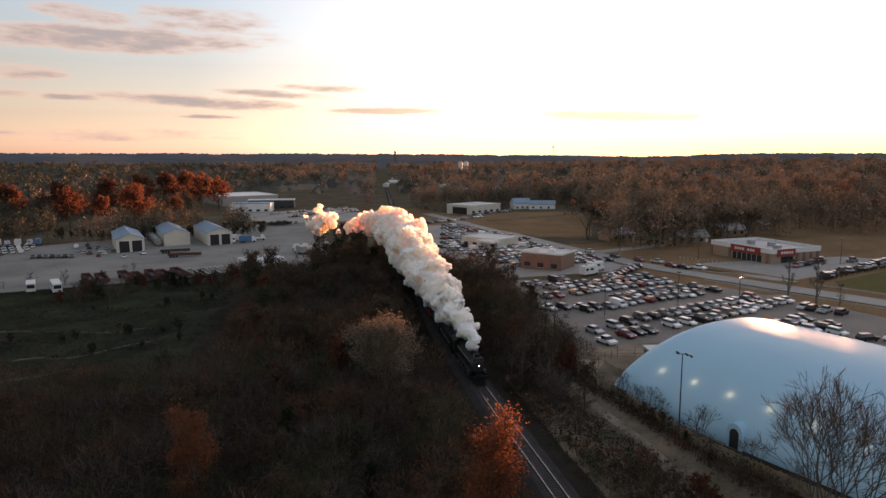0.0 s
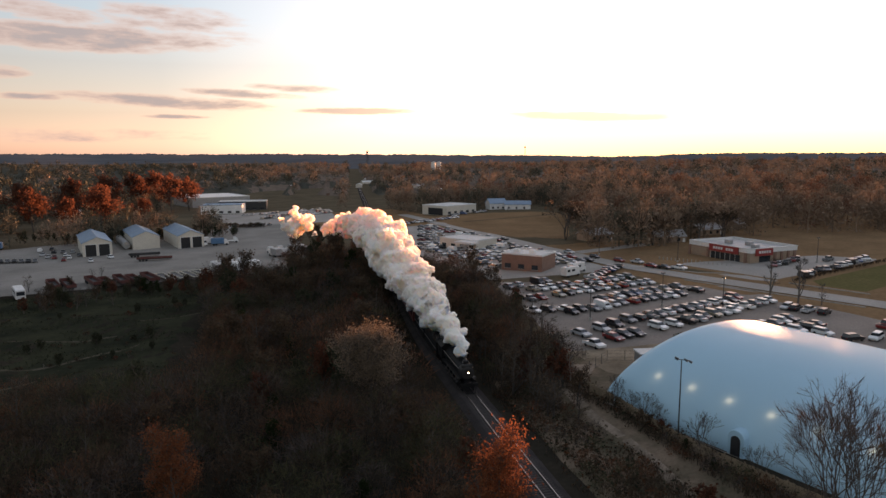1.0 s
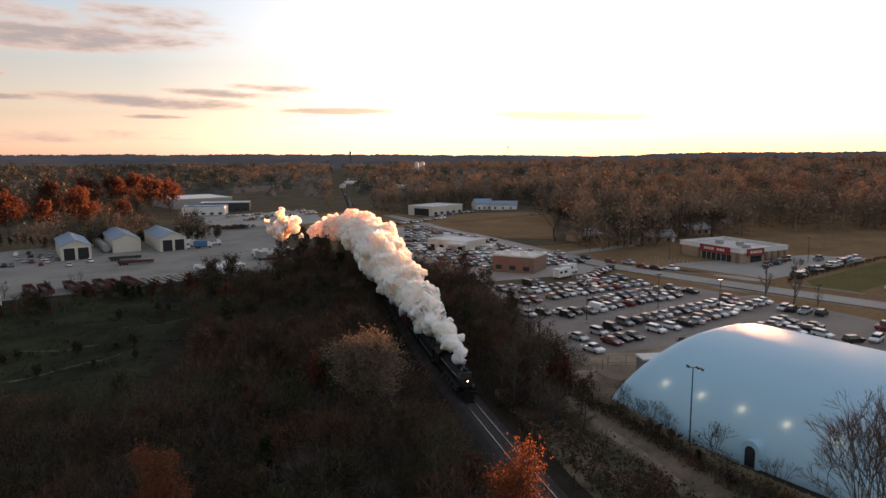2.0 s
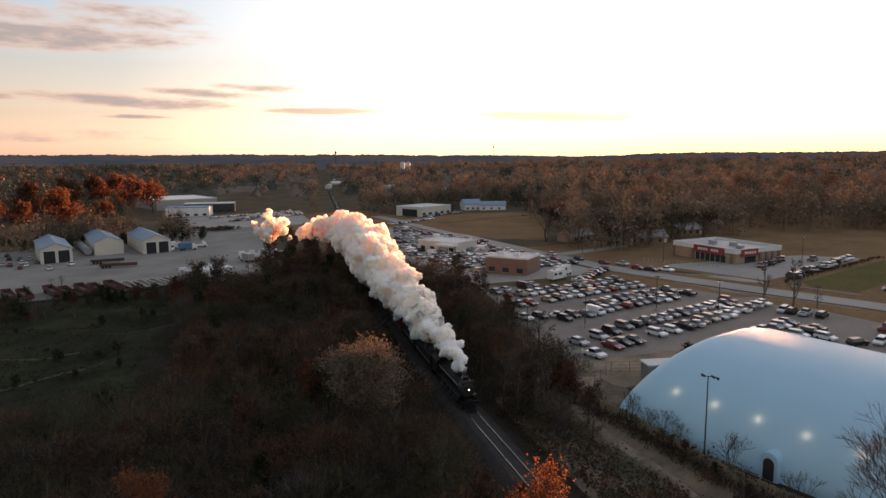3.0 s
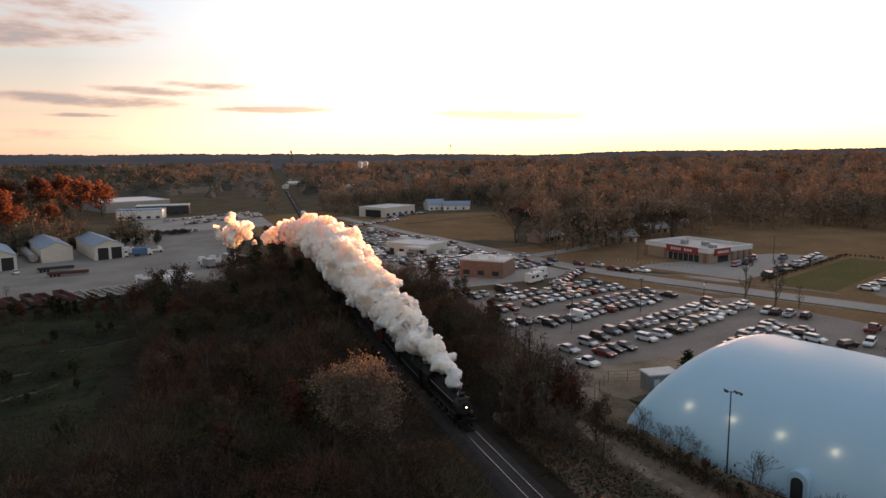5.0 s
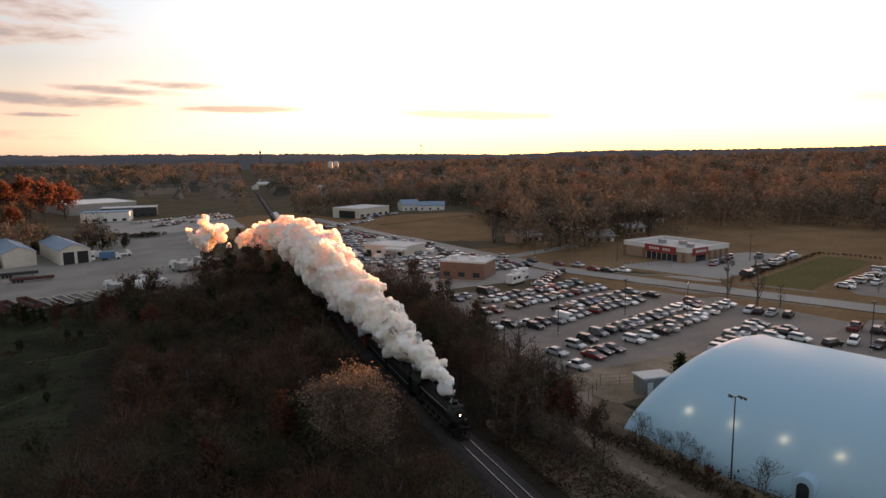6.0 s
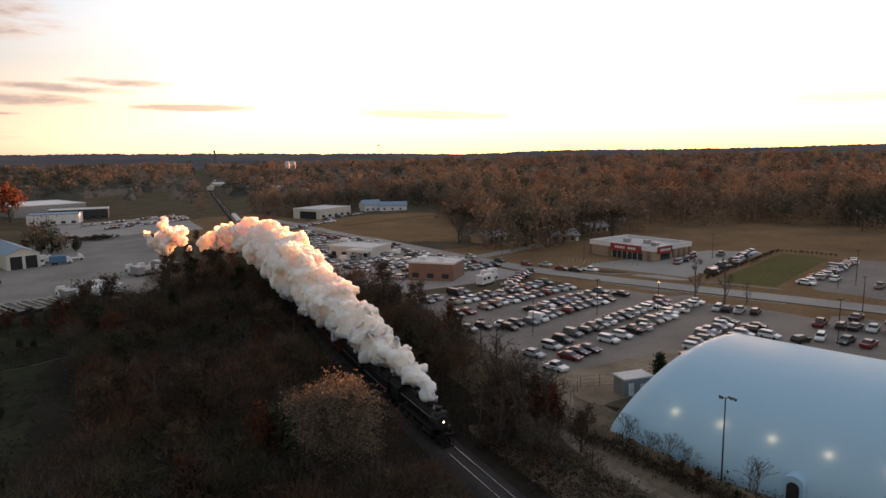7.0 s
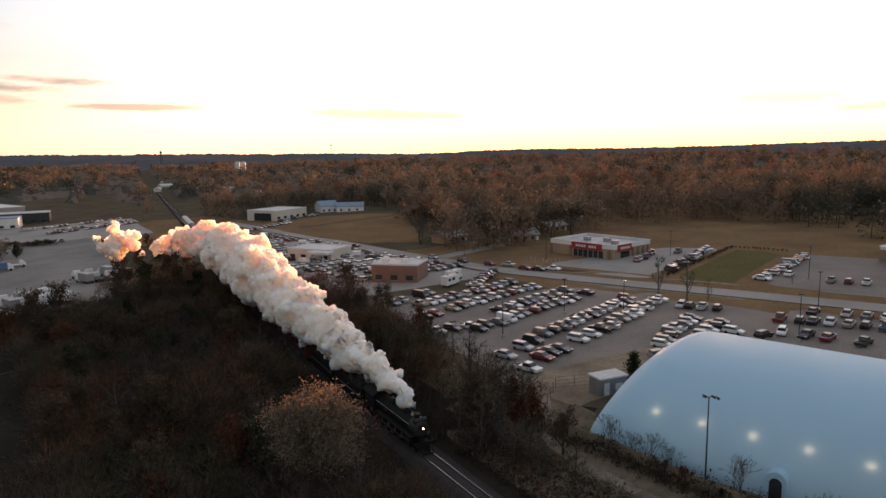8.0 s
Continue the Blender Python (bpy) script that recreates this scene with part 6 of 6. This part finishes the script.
def fill(x0, x1, y0, y1, step, kinds, weights, low, high, test=None):
    y = y0
    while y < y1:
        x = x0 + wood.uniform(0, step)
        while x < x1:
            px, py = x + wood.uniform(-0.45, 0.45) * step, y + wood.uniform(-0.45, 0.45) * step
            if not open_land(px, py) and (test is None or test(px, py)):
                plant(wood.choices(kinds, weights)[0], px, py, wood.uniform(low, high), wood.uniform(0, 360), wood.uniform(0.85, 1.15))
            x += step
        y += step


KINDS = ("bare_a", "bare_b", "bare_c", "pale_a", "brown_a", "brown_b", "dull_a", "green_a", "red_b")
near_left = lambda x, y: x < rail_x(y) - (5 if y < 80 else 8.5) and math.hypot(x - 25.0, y - 82.6) > 5 and math.hypot(x - 26.6, y - 42.2) > 4.5 and math.hypot(x - 1.0, y - 62.6) > 4.5  # noqa: E731
# beneath the camera's way only brush and low trees
fill(-30, 40, 36, 92, 7.6, KINDS, (2, 1, 5, 0.6, 3, 3, 3, 0.7, 0.8), 0.5, 0.85, near_left)
fill(-52, -28, 58, 118, 8.2, KINDS, (2, 1, 5, 0.5, 2, 3, 3, 0.7, 0.4), 0.5, 0.85, None)
fill(-28, 2, 90, 112, 7.6, KINDS, (2, 1, 5, 0.5, 2, 3, 3, 0.7, 0.4), 0.5, 0.85, None)
fill(2, 46, 92, 160, 6.8, KINDS, (2, 1, 4, 0.5, 4, 4, 4, 1, 1.0), 0.65, 1.05, near_left)
fill(4, 62, 160, 228, 7.5, KINDS, (2, 1, 3, 0.5, 5, 4, 2, 2, 2.5), 0.8, 1.2, near_left)
fill(-80, 4, 214, 228, 5.0, ("bare_c", "brown_b", "dull_a", "shrub", "pale_shrub"), (3, 3, 2, 3, 2), 0.3, 0.58, lambda x, y: True)
fill(44, 82, 84, 190, 5.4, KINDS, (4, 2, 4, 1, 3, 3, 1.5, 0.5, 2.0), 0.6, 0.95, lambda x, y: rail_x(y) + 5 < x < rail_x(y) + (24 if y < 172 else 17) and not (x > 58 and y < 104))
fill(46, 58, 72, 96, 3.6, ("bare_c", "bare_a", "brown_b", "red_b"), (4, 3, 3, 1), 0.5, 0.85, lambda x, y: rail_x(y) + 4.5 < x < 57 - 0.25 * abs(y - 84))
for k in range(14):
    x, y = wood.uniform(-70, 0), wood.uniform(120, 214)
    plant(wood.choice(("shrub", "pale_shrub", "red_shrub")), x, y, wood.uniform(0.35, 0.9), wood.uniform(0, 360))

fill(40, 82, 229, 345, 8.2, ("bare_c", "brown_b", "dull_a", "red_b"), (4, 4, 2, 1), 0.5, 0.8, lambda x, y: x < rail_x(y) - 6 and x > 45)
for x, y, k, s in ((50.5, 44.0, "red_shrub", 1.3), (51.5, 45.5, "red_shrub", 1.2), (49.6, 47.0, "bare_c", 0.36), (50.8, 42.0, "red_shrub", 1.1), (57.5, 60.0, "red_shrub", 0.9), (56.8, 63.0, "shrub", 0.9), (57.8, 56.0, "green_a", 0.22), (57.0, 50.5, "green_a", 0.25)):
    plant(k, x, y, s, x * 50)


def undergrowth():
    """Tangled brush between the trees of the wood: upright stems and dead leaves."""
    rng = np.random.default_rng(31)
    spots = []
    while len(spots) < 31000:
        y = rng.uniform(24, 228)
        x = rng.uniform(-50 if y < 112 else 0, rail_x(y) + 22)
        off = x - rail_x(y)
        if abs(off) < 3.4 or (off > 0 and (y > 190 or (x > 59.2 and y < 100) or (y > 80 and off > 21) or (y < 84 and abs(x - 54.3) < 2.2))):
            continue
        if x < 4 and y > 103 - 0.25 * x:
            continue
        spots.append((x, y, land(x, y)))
    while len(spots) < 37000:
        x, y = rng.uniform(45, 60), rng.uniform(22, 86)
        if x - rail_x(y) > 3.4 and abs(x - 54.3) > 1.6 and x < 59.4:
            spots.append((x, y, land(x, y)))
    spots = np.array(spots)
    n = len(spots)
    lush = np.array([0.75 + 0.9 * noise.noise((x / 9, y / 9, 4.4)) for x, y, _ in spots]).clip(0.2, 1.6)
    edge = np.array([0.7 if 0 < x - rail_x(y) and y < 80 else 1.0 for x, y, _ in spots])
    tall = lush * edge * rng.uniform(0.9, 3.2, n)
    d = rng.normal(0, 0.28, (n, 3))
    d[:, 2] = 1
    tip = spots + d * tall[:, None]
    side = rng.normal(size=(n, 3)) * (1, 1, 0)
    side *= 0.035 / np.linalg.norm(side, axis=1)[:, None]
    cross = np.stack([-side[:, 1], side[:, 0], side[:, 2]], 1)
    verts = np.stack([spots + side, spots + cross - 0.5 * side, spots - cross - 0.5 * side, tip], 1).reshape(-1, 3)
    i = np.arange(n)[:, None] * 4
    faces = np.concatenate([i + (0, 1, 3), i + (1, 2, 3), i + (2, 0, 3)])
    ob = new("undergrowth", fast_mesh("undergrowth", verts, faces, twig_mat))
    tagged(ob, "tangled leafless brush on the floor of the wood", "undergrowth", kind="stuff")
    for share, leaf, words in ((0.8, brown_leaf, "withered brown"), (0.35, dull_leaf, "dull green"), (0.15, russet_leaf, "russet")):
        pick = rng.integers(0, n, int(n * share))
        c = spots[pick] + (tip[pick] - spots[pick]) * rng.uniform(0.15, 1.0, (len(pick), 1)) + rng.normal(0, 0.25, (len(pick), 3)) * (1, 1, 0.3)
        v, q = cards(rng, c, 0.2)
        ob = new("undergrowth", fast_mesh("undergrowth", v, q, leaf))
        tagged(ob, f"{words} leaves of the brush on the floor of the wood", "undergrowth", kind="stuff")


undergrowth()


def brush_clumps():
    """Fuzzy heads of leafless brush and young trees that close the wood between the single trees."""
    rng = np.random.default_rng(57)
    kinds = dict(grey=(twig_mat, "grey-brown"), violet=(violet_twig, "dusky violet-grey"), olive=(olive_twig, "dull olive"), russet=(russet_twig, "russet brown"))
    heads = {k: [] for k in kinds}
    for _ in range(3300):
        y = rng.uniform(24, 230)
        x = rng.uniform(-52 if y < 116 else -4, rail_x(y) + 24)
        off = x - rail_x(y)
        if -(4.4 if y < 80 else 6.5) < off < 4.0 or (x < 4 and y > 105 - 0.25 * x) or (x < 30 and y > 197) or math.hypot(x - 25, y - 82.6) < 1.5:
            continue
        if off > 0 and (y > 192 or (y > 84 and off > 20) or x > 57.0 + (0 if y < 84 else 30)):
            continue
        if off > 0 and y < 84 and abs(x - (53.6 + 0.11 * (y - 64))) < 2.3:
            continue
        hue = noise.noise((x / 17, y / 17, 3.1)) + rng.normal(0, 0.3)
        low = 0.45 if abs(off) < 8.5 or (off > 0 and y < 80) else 1.1 if math.hypot(x - 25, y - 77) < 8 else 0.6 if min(math.hypot(x - 1, y - 60), math.hypot(x - 26.6, y - 40)) < 8 else 1.0
        tall = low * (5.6 + 2.6 * noise.noise((x / 11, y / 11, 7.7)) + rng.uniform(-1.2, 2.2))
        heads["russet" if hue > 0.4 else "olive" if hue < -0.28 else "violet" if hue < 0.02 else "grey"].append((x, y, max(0.9, tall)))
    for kind, (material, words) in kinds.items():
        h = np.array(heads[kind])
        per = 130
        n = len(h) * per
        at = np.repeat(h, per, axis=0)
        ground = np.repeat(np.array([land(x, y) for x, y, _ in h]), per)
        d = rng.normal(size=(n, 3))
        d[:, 2] = abs(d[:, 2])
        d /= np.linalg.norm(d, axis=1)[:, None]
        shell = rng.uniform(0.55, 1.0, n) ** 0.6
        wide, tall = at[:, 2] * np.repeat(rng.uniform(0.34, 0.5, len(h)), per), at[:, 2]
        root = np.stack([at[:, 0] + d[:, 0] * wide * shell, at[:, 1] + d[:, 1] * wide * shell, ground + tall * (0.45 + 0.5 * d[:, 2] * shell)], 1)
        way = d + rng.normal(0, 0.55, (n, 3)) + (0, 0, 0.35)
        way /= np.linalg.norm(way, axis=1)[:, None]
        tip = root + way * (tall * rng.uniform(0.10, 0.26, n))[:, None]
        side = np.cross(way, rng.normal(size=(n, 3)))
        side *= (0.016 * (1 + 0.2 * tall) / np.linalg.norm(side, axis=1))[:, None]
        verts = np.stack([root - side, root + side, tip], 1).reshape(-1, 3)
        ob = new("brush", fast_mesh("brush", verts, np.arange(3 * n).reshape(-1, 3), material))
        tagged(ob, f"{words} tangle of leafless brush and saplings", "brush", kind="stuff")
        c = tip[rng.random(n) < 0.26]
        ob = new("brush", fast_mesh("brush", *cards(rng, c, 0.15), dict(grey=brown_leaf, violet=brown_leaf, olive=dull_leaf, russet=russet_leaf)[kind]))
        tagged(ob, f"last withered leaves on the {words} brush", "brush", kind="stuff")


brush_clumps()
fill(-60, 22, 350, 362, 5.0, ("brown_b", "green_a", "dull_a", "bare_c"), (3, 2, 2, 2), 0.5, 0.8, None)


def far_woods():
    """The woods towards the horizon, one joined mesh a leaf colour."""
    rng = np.random.default_rng(77)
    heaps = {k: [] for k in ("bare_brown", "rust", "olive", "dark")}
    kinds = {}
    for k, (twigs_in, tufts) in dict(near=(190, 105), mid=(40, 34)).items():
        kinds[k] = []
        for _ in range(6):
            d = rng.normal(size=(twigs_in + tufts, 3))
            d[:, 2] = np.where(rng.random(len(d)) < 0.6, abs(d[:, 2]), d[:, 2])
            d /= np.linalg.norm(d, axis=1)[:, None]
            lobes = 1 + 0.22 * np.sin(3 * np.arctan2(d[:, 1], d[:, 0]) + rng.uniform(0, 6)) + rng.normal(0, 0.10, len(d))
            outer = d * lobes[:, None] * (3.7, 3.7, 5.9) + (0, 0, 5.6)
            tip, c = outer[:twigs_in], outer[twigs_in:] * 0.96
            root = tip * (0.45, 0.45, 0.62) + (0, 0, 1.2)
            side = np.cross(tip - root, rng.normal(size=tip.shape))
            side *= (0.075 if k == "near" else 0.2) / np.linalg.norm(side, axis=1)[:, None]
            verts = [np.stack([root - side, root + side, tip], 1).reshape(-1, 3)]
            faces = [np.arange(3 * twigs_in).reshape(-1, 3)]
            v, q = cards(rng, c, 0.5 if k == "near" else 1.0)
            faces.append(np.concatenate([q[:, :3], q[:, (0, 2, 3)]]) + 3 * twigs_in)
            verts.append(v)
            n = sum(len(v) for v in verts)
            stem = np.array([(0.2 * math.cos(a), 0.2 * math.sin(a), -0.5) for a in (0, 2.1, 4.2)] + [(0.09 * math.cos(a), 0.09 * math.sin(a), 8.0) for a in (0, 2.1, 4.2)])
            verts.append(stem)
            faces.append(np.array([(0, 1, 4), (0, 4, 3), (1, 2, 5), (1, 5, 4), (2, 0, 3), (2, 3, 5)]) + n)
            kinds[k].append((np.concatenate(verts), np.concatenate(faces)))
    for zone, r0, r1, total in (("near", 150, 600, 3600), ("mid", 560, 1900, 3400)):
        for _ in range(total):
            r = math.sqrt(rng.uniform(r0 * r0, r1 * r1)) 
            az = radians(rng.uniform(-32, 84))
            x, y = 5 + r * math.sin(az), r * math.cos(az)
            if open_land(x, y) or (zone == "near" and x < 62 and y < 240 and x > -82):
                continue
            grove = noise.noise((x / 130, y / 130, 8.1))
            if grove < (-0.36 if x < 120 or r > 900 else -2) or (abs(x - rail_x(y)) < 70 and y < 900 and grove < 0.12):
                continue
            hue = noise.noise((x / 90, y / 90, 2.2)) + rng.normal(0, 0.25) + max(-0.75, min(0.0, (x - 190) / 420))
            kind = "rust" if hue > 0.55 else "dark" if hue < -0.5 else "olive" if hue < -0.25 else "bare_brown"
            s = rng.uniform(0.85, 1.45) * (1.15 if zone == "near" else 1.35)
            a = rng.uniform(0, 6.283)
            v, f = kinds[zone][rng.integers(6)]
            c, q = math.cos(a) * s, math.sin(a) * s
            w = np.stack([v[:, 0] * c - v[:, 1] * q + x, v[:, 0] * q + v[:, 1] * c + y, v[:, 2] * s * rng.uniform(0.8, 1.1) + land(x, y) - 0.3], 1)
            heaps[kind].append((w, f))
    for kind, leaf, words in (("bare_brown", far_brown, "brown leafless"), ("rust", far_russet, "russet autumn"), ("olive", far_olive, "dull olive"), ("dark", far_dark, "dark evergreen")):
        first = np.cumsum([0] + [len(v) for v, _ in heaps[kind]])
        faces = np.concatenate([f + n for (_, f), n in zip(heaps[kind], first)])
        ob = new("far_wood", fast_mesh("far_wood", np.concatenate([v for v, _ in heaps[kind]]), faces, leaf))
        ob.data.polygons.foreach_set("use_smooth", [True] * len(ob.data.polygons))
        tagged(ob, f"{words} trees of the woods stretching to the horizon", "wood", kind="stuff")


def far_canopy():
    """The closed roof of the woods beyond the town: crown beside crown, as one sheet."""
    rng = np.random.default_rng(9)
    cell, size = 9.5, 1024
    jit, lift, hues = rng.uniform(0.15, 0.85, (size, size, 2)), rng.uniform(0.0, 1.0, (size, size)), rng.normal(0, 0.25, (size, size))
    rings, r = [], 540.0
    while r < 2500:
        rings.append(r)
        r *= 1.012
    rings = np.array(rings)
    az = np.radians(np.linspace(-30, 82, 380))
    R, A = np.meshgrid(rings, az, indexing="ij")
    X, Y = 5 + R * np.sin(A), R * np.cos(A)
    best, crown, tone = np.full(X.shape, 9.0), np.zeros(X.shape), np.zeros(X.shape)
    U, V = X / cell, Y / cell
    iu, iv = np.floor(U).astype(int), np.floor(V).astype(int)
    for du in (-1, 0, 1):
        for dv in (-1, 0, 1):
            a, b = (iu + du) % size, (iv + dv) % size
            d = np.hypot(U - iu - du - jit[a, b, 0], V - iv - dv - jit[a, b, 1])
            near = d < best
            best, crown, tone = np.where(near, d, best), np.where(near, lift[a, b], crown), np.where(near, hues[a, b], tone)
    H = 5.0 + 5.0 * crown - 11.0 * best**2 + rng.normal(0, 0.25, X.shape)
    fade = np.clip((R - 1100) / 900, 0, 1)
    H = H * (1 - fade) + fade * 3.0
    for i in range(len(rings)):
        for j in range(len(az)):
            x, y = X[i, j], Y[i, j]
            grove = noise.noise((x / 130, y / 130, 8.1))
            full = (1.0 if x > 120 and rings[i] < 900 else smooth01(-0.45, -0.33, grove)) * smooth01(12, 20, abs(x - rail_x(y)))
            if abs(x - rail_x(y)) < 80 and y < 900:
                full *= smooth01(0.0, 0.2, grove)
            if open_land(x, y):
                full = 0.0
            full *= smooth01(660, 760, rings[i])
            full *= smooth01(2450, 2100, rings[i])
            tone[i, j] += noise.noise((x / 90, y / 90, 2.2)) + max(-0.75, min(0.0, (x - 190) / 420))
            H[i, j] = (H[i, j] + 2.5) * full - 2.5 + land(x, y)
    n = len(az)
    i = (np.arange(len(rings) - 1)[:, None] * n + np.arange(n - 1)).ravel()
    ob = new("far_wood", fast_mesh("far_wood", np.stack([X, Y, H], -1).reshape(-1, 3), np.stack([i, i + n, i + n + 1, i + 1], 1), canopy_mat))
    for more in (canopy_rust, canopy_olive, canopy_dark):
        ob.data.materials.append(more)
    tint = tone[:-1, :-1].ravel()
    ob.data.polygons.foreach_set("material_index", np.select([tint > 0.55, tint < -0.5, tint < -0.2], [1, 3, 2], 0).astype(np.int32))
    ob.data.polygons.foreach_set("use_smooth", [True] * len(ob.data.polygons))
    tagged(ob, "brown autumn canopy of the wooded hills reaching the horizon", "wood", kind="stuff")


def hedge_line(points, count, low, high):
    for k in range(count):
        u = (k + wood.random()) / count * (len(points) - 1)
        i = min(int(u), len(points) - 2)
        x = points[i][0] + (points[i + 1][0] - points[i][0]) * (u - i) + wood.gauss(0, 0.8)
        y = points[i][1] + (points[i + 1][1] - points[i][1]) * (u - i) + wood.gauss(0, 0.8)
        plant(wood.choices(("shrub", "pale_shrub", "dull_a"), (4, 1, 1.2))[0], x, y, wood.uniform(low, high), wood.uniform(0, 360), 0.8)


# thick brush between the meadow and the yard
for k in range(50):
    x = wood.uniform(-41, 6)
    y = 190 + wood.uniform(0, 24) + 0.12 * x
    plant(wood.choices(("bare_c", "brown_b", "dull_a", "red_b", "green_a"), (4, 4, 3, 0.5, 0.7))[0], x, y, wood.uniform(0.42, 0.68) * (0.85 if x > -12 else 1.0), wood.uniform(0, 360))
for x, y, s in ((-31.5, 236.5, 0.4), (-29.0, 237.5, 0.45)):
    plant("bare_a", x, y, s, x * 40)
# dark hedge behind the yard
for k in range(30):
    plant(wood.choice(("brown_b", "brown_b", "dull_a")), -2 + 1.3 * k, 402 - 0.5 * k + wood.uniform(-2, 2), wood.uniform(0.6, 0.8), wood.uniform(0, 360), 0.5)
for k in range(16):
    plant(wood.choice(("green_a", "brown_b", "dull_a")), -84 + 3.2 * k, 372 + wood.uniform(-4, 6), wood.uniform(0.55, 0.8), wood.uniform(0, 360))
# brush along the ditches of the meadow
hedge_line([(-52, 150), (-34, 146), (-20, 149), (-8, 144)], 22, 0.25, 0.45)
# low hedges round the lawn
for k in range(64):
    u = k / 50
    x, y = (157 + 58 * u, 129.4 + 13.2 * u) if k < 50 else (215 + 0.2 * (k - 50), 142.6 - 1.35 * (k - 50))
    plant("shrub", x, y + wood.gauss(0, 0.25), wood.uniform(0.32, 0.46), wood.uniform(0, 360))
hedge_line([(-30, 131), (-16, 136), (-2, 132)], 16, 0.25, 0.5)
hedge_line([(-62, 172), (-40, 178), (-18, 174), (0, 180)], 20, 0.25, 0.5)


def meadow_grass():
    rng = np.random.default_rng(3)
    n = 15000
    x, y = rng.uniform(-80, 4, n), rng.uniform(108, 214, n)
    keep = np.array([noise.noise((a / 12, b / 7, 6.6)) > -0.1 for a, b in zip(x, y)])
    p = np.array([(a, b, land(a, b)) for a, b in zip(x[keep], y[keep])])
    v, q = cards(rng, p + (0, 0, 0.16), 0.22)
    ob = new("meadow_grass", fast_mesh("meadow_grass", v, q, dull_leaf))
    tagged(ob, "dull green tufts of rough meadow grass", "grass", kind="stuff")


def skyline():
    """Uneven line of trees along the crest of the last ridge."""
    rng = np.random.default_rng(12)
    n, rows = 1500, []
    az = np.radians(np.linspace(-32, 84, n))
    top = np.array([7 + 5 * noise.noise((k * 0.06, 0, 0)) + 4 * noise.noise((k * 0.31, 5, 0)) for k in range(n)]) + rng.uniform(-1.5, 1.5, n)
    for r, lift in ((3860, -3), (3900, 1), (3920, 0), (3960, -3)):
        x, y = 20 + r * np.sin(az), 60 + r * np.cos(az)
        z = np.array([land(a, b) for a, b in zip(x, y)])
        rows.append(np.stack([x, y, z + (top if lift >= 0 else lift)], 1))
    i = (np.arange(3)[:, None] * n + np.arange(n - 1)).ravel()
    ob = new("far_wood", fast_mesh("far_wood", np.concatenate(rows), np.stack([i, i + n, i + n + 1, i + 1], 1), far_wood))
    tagged(ob, "treeline along the crest of the farthest ridge, coloured haze grey", "wood", kind="stuff")


meadow_grass()
far_woods()
far_canopy()
skyline()
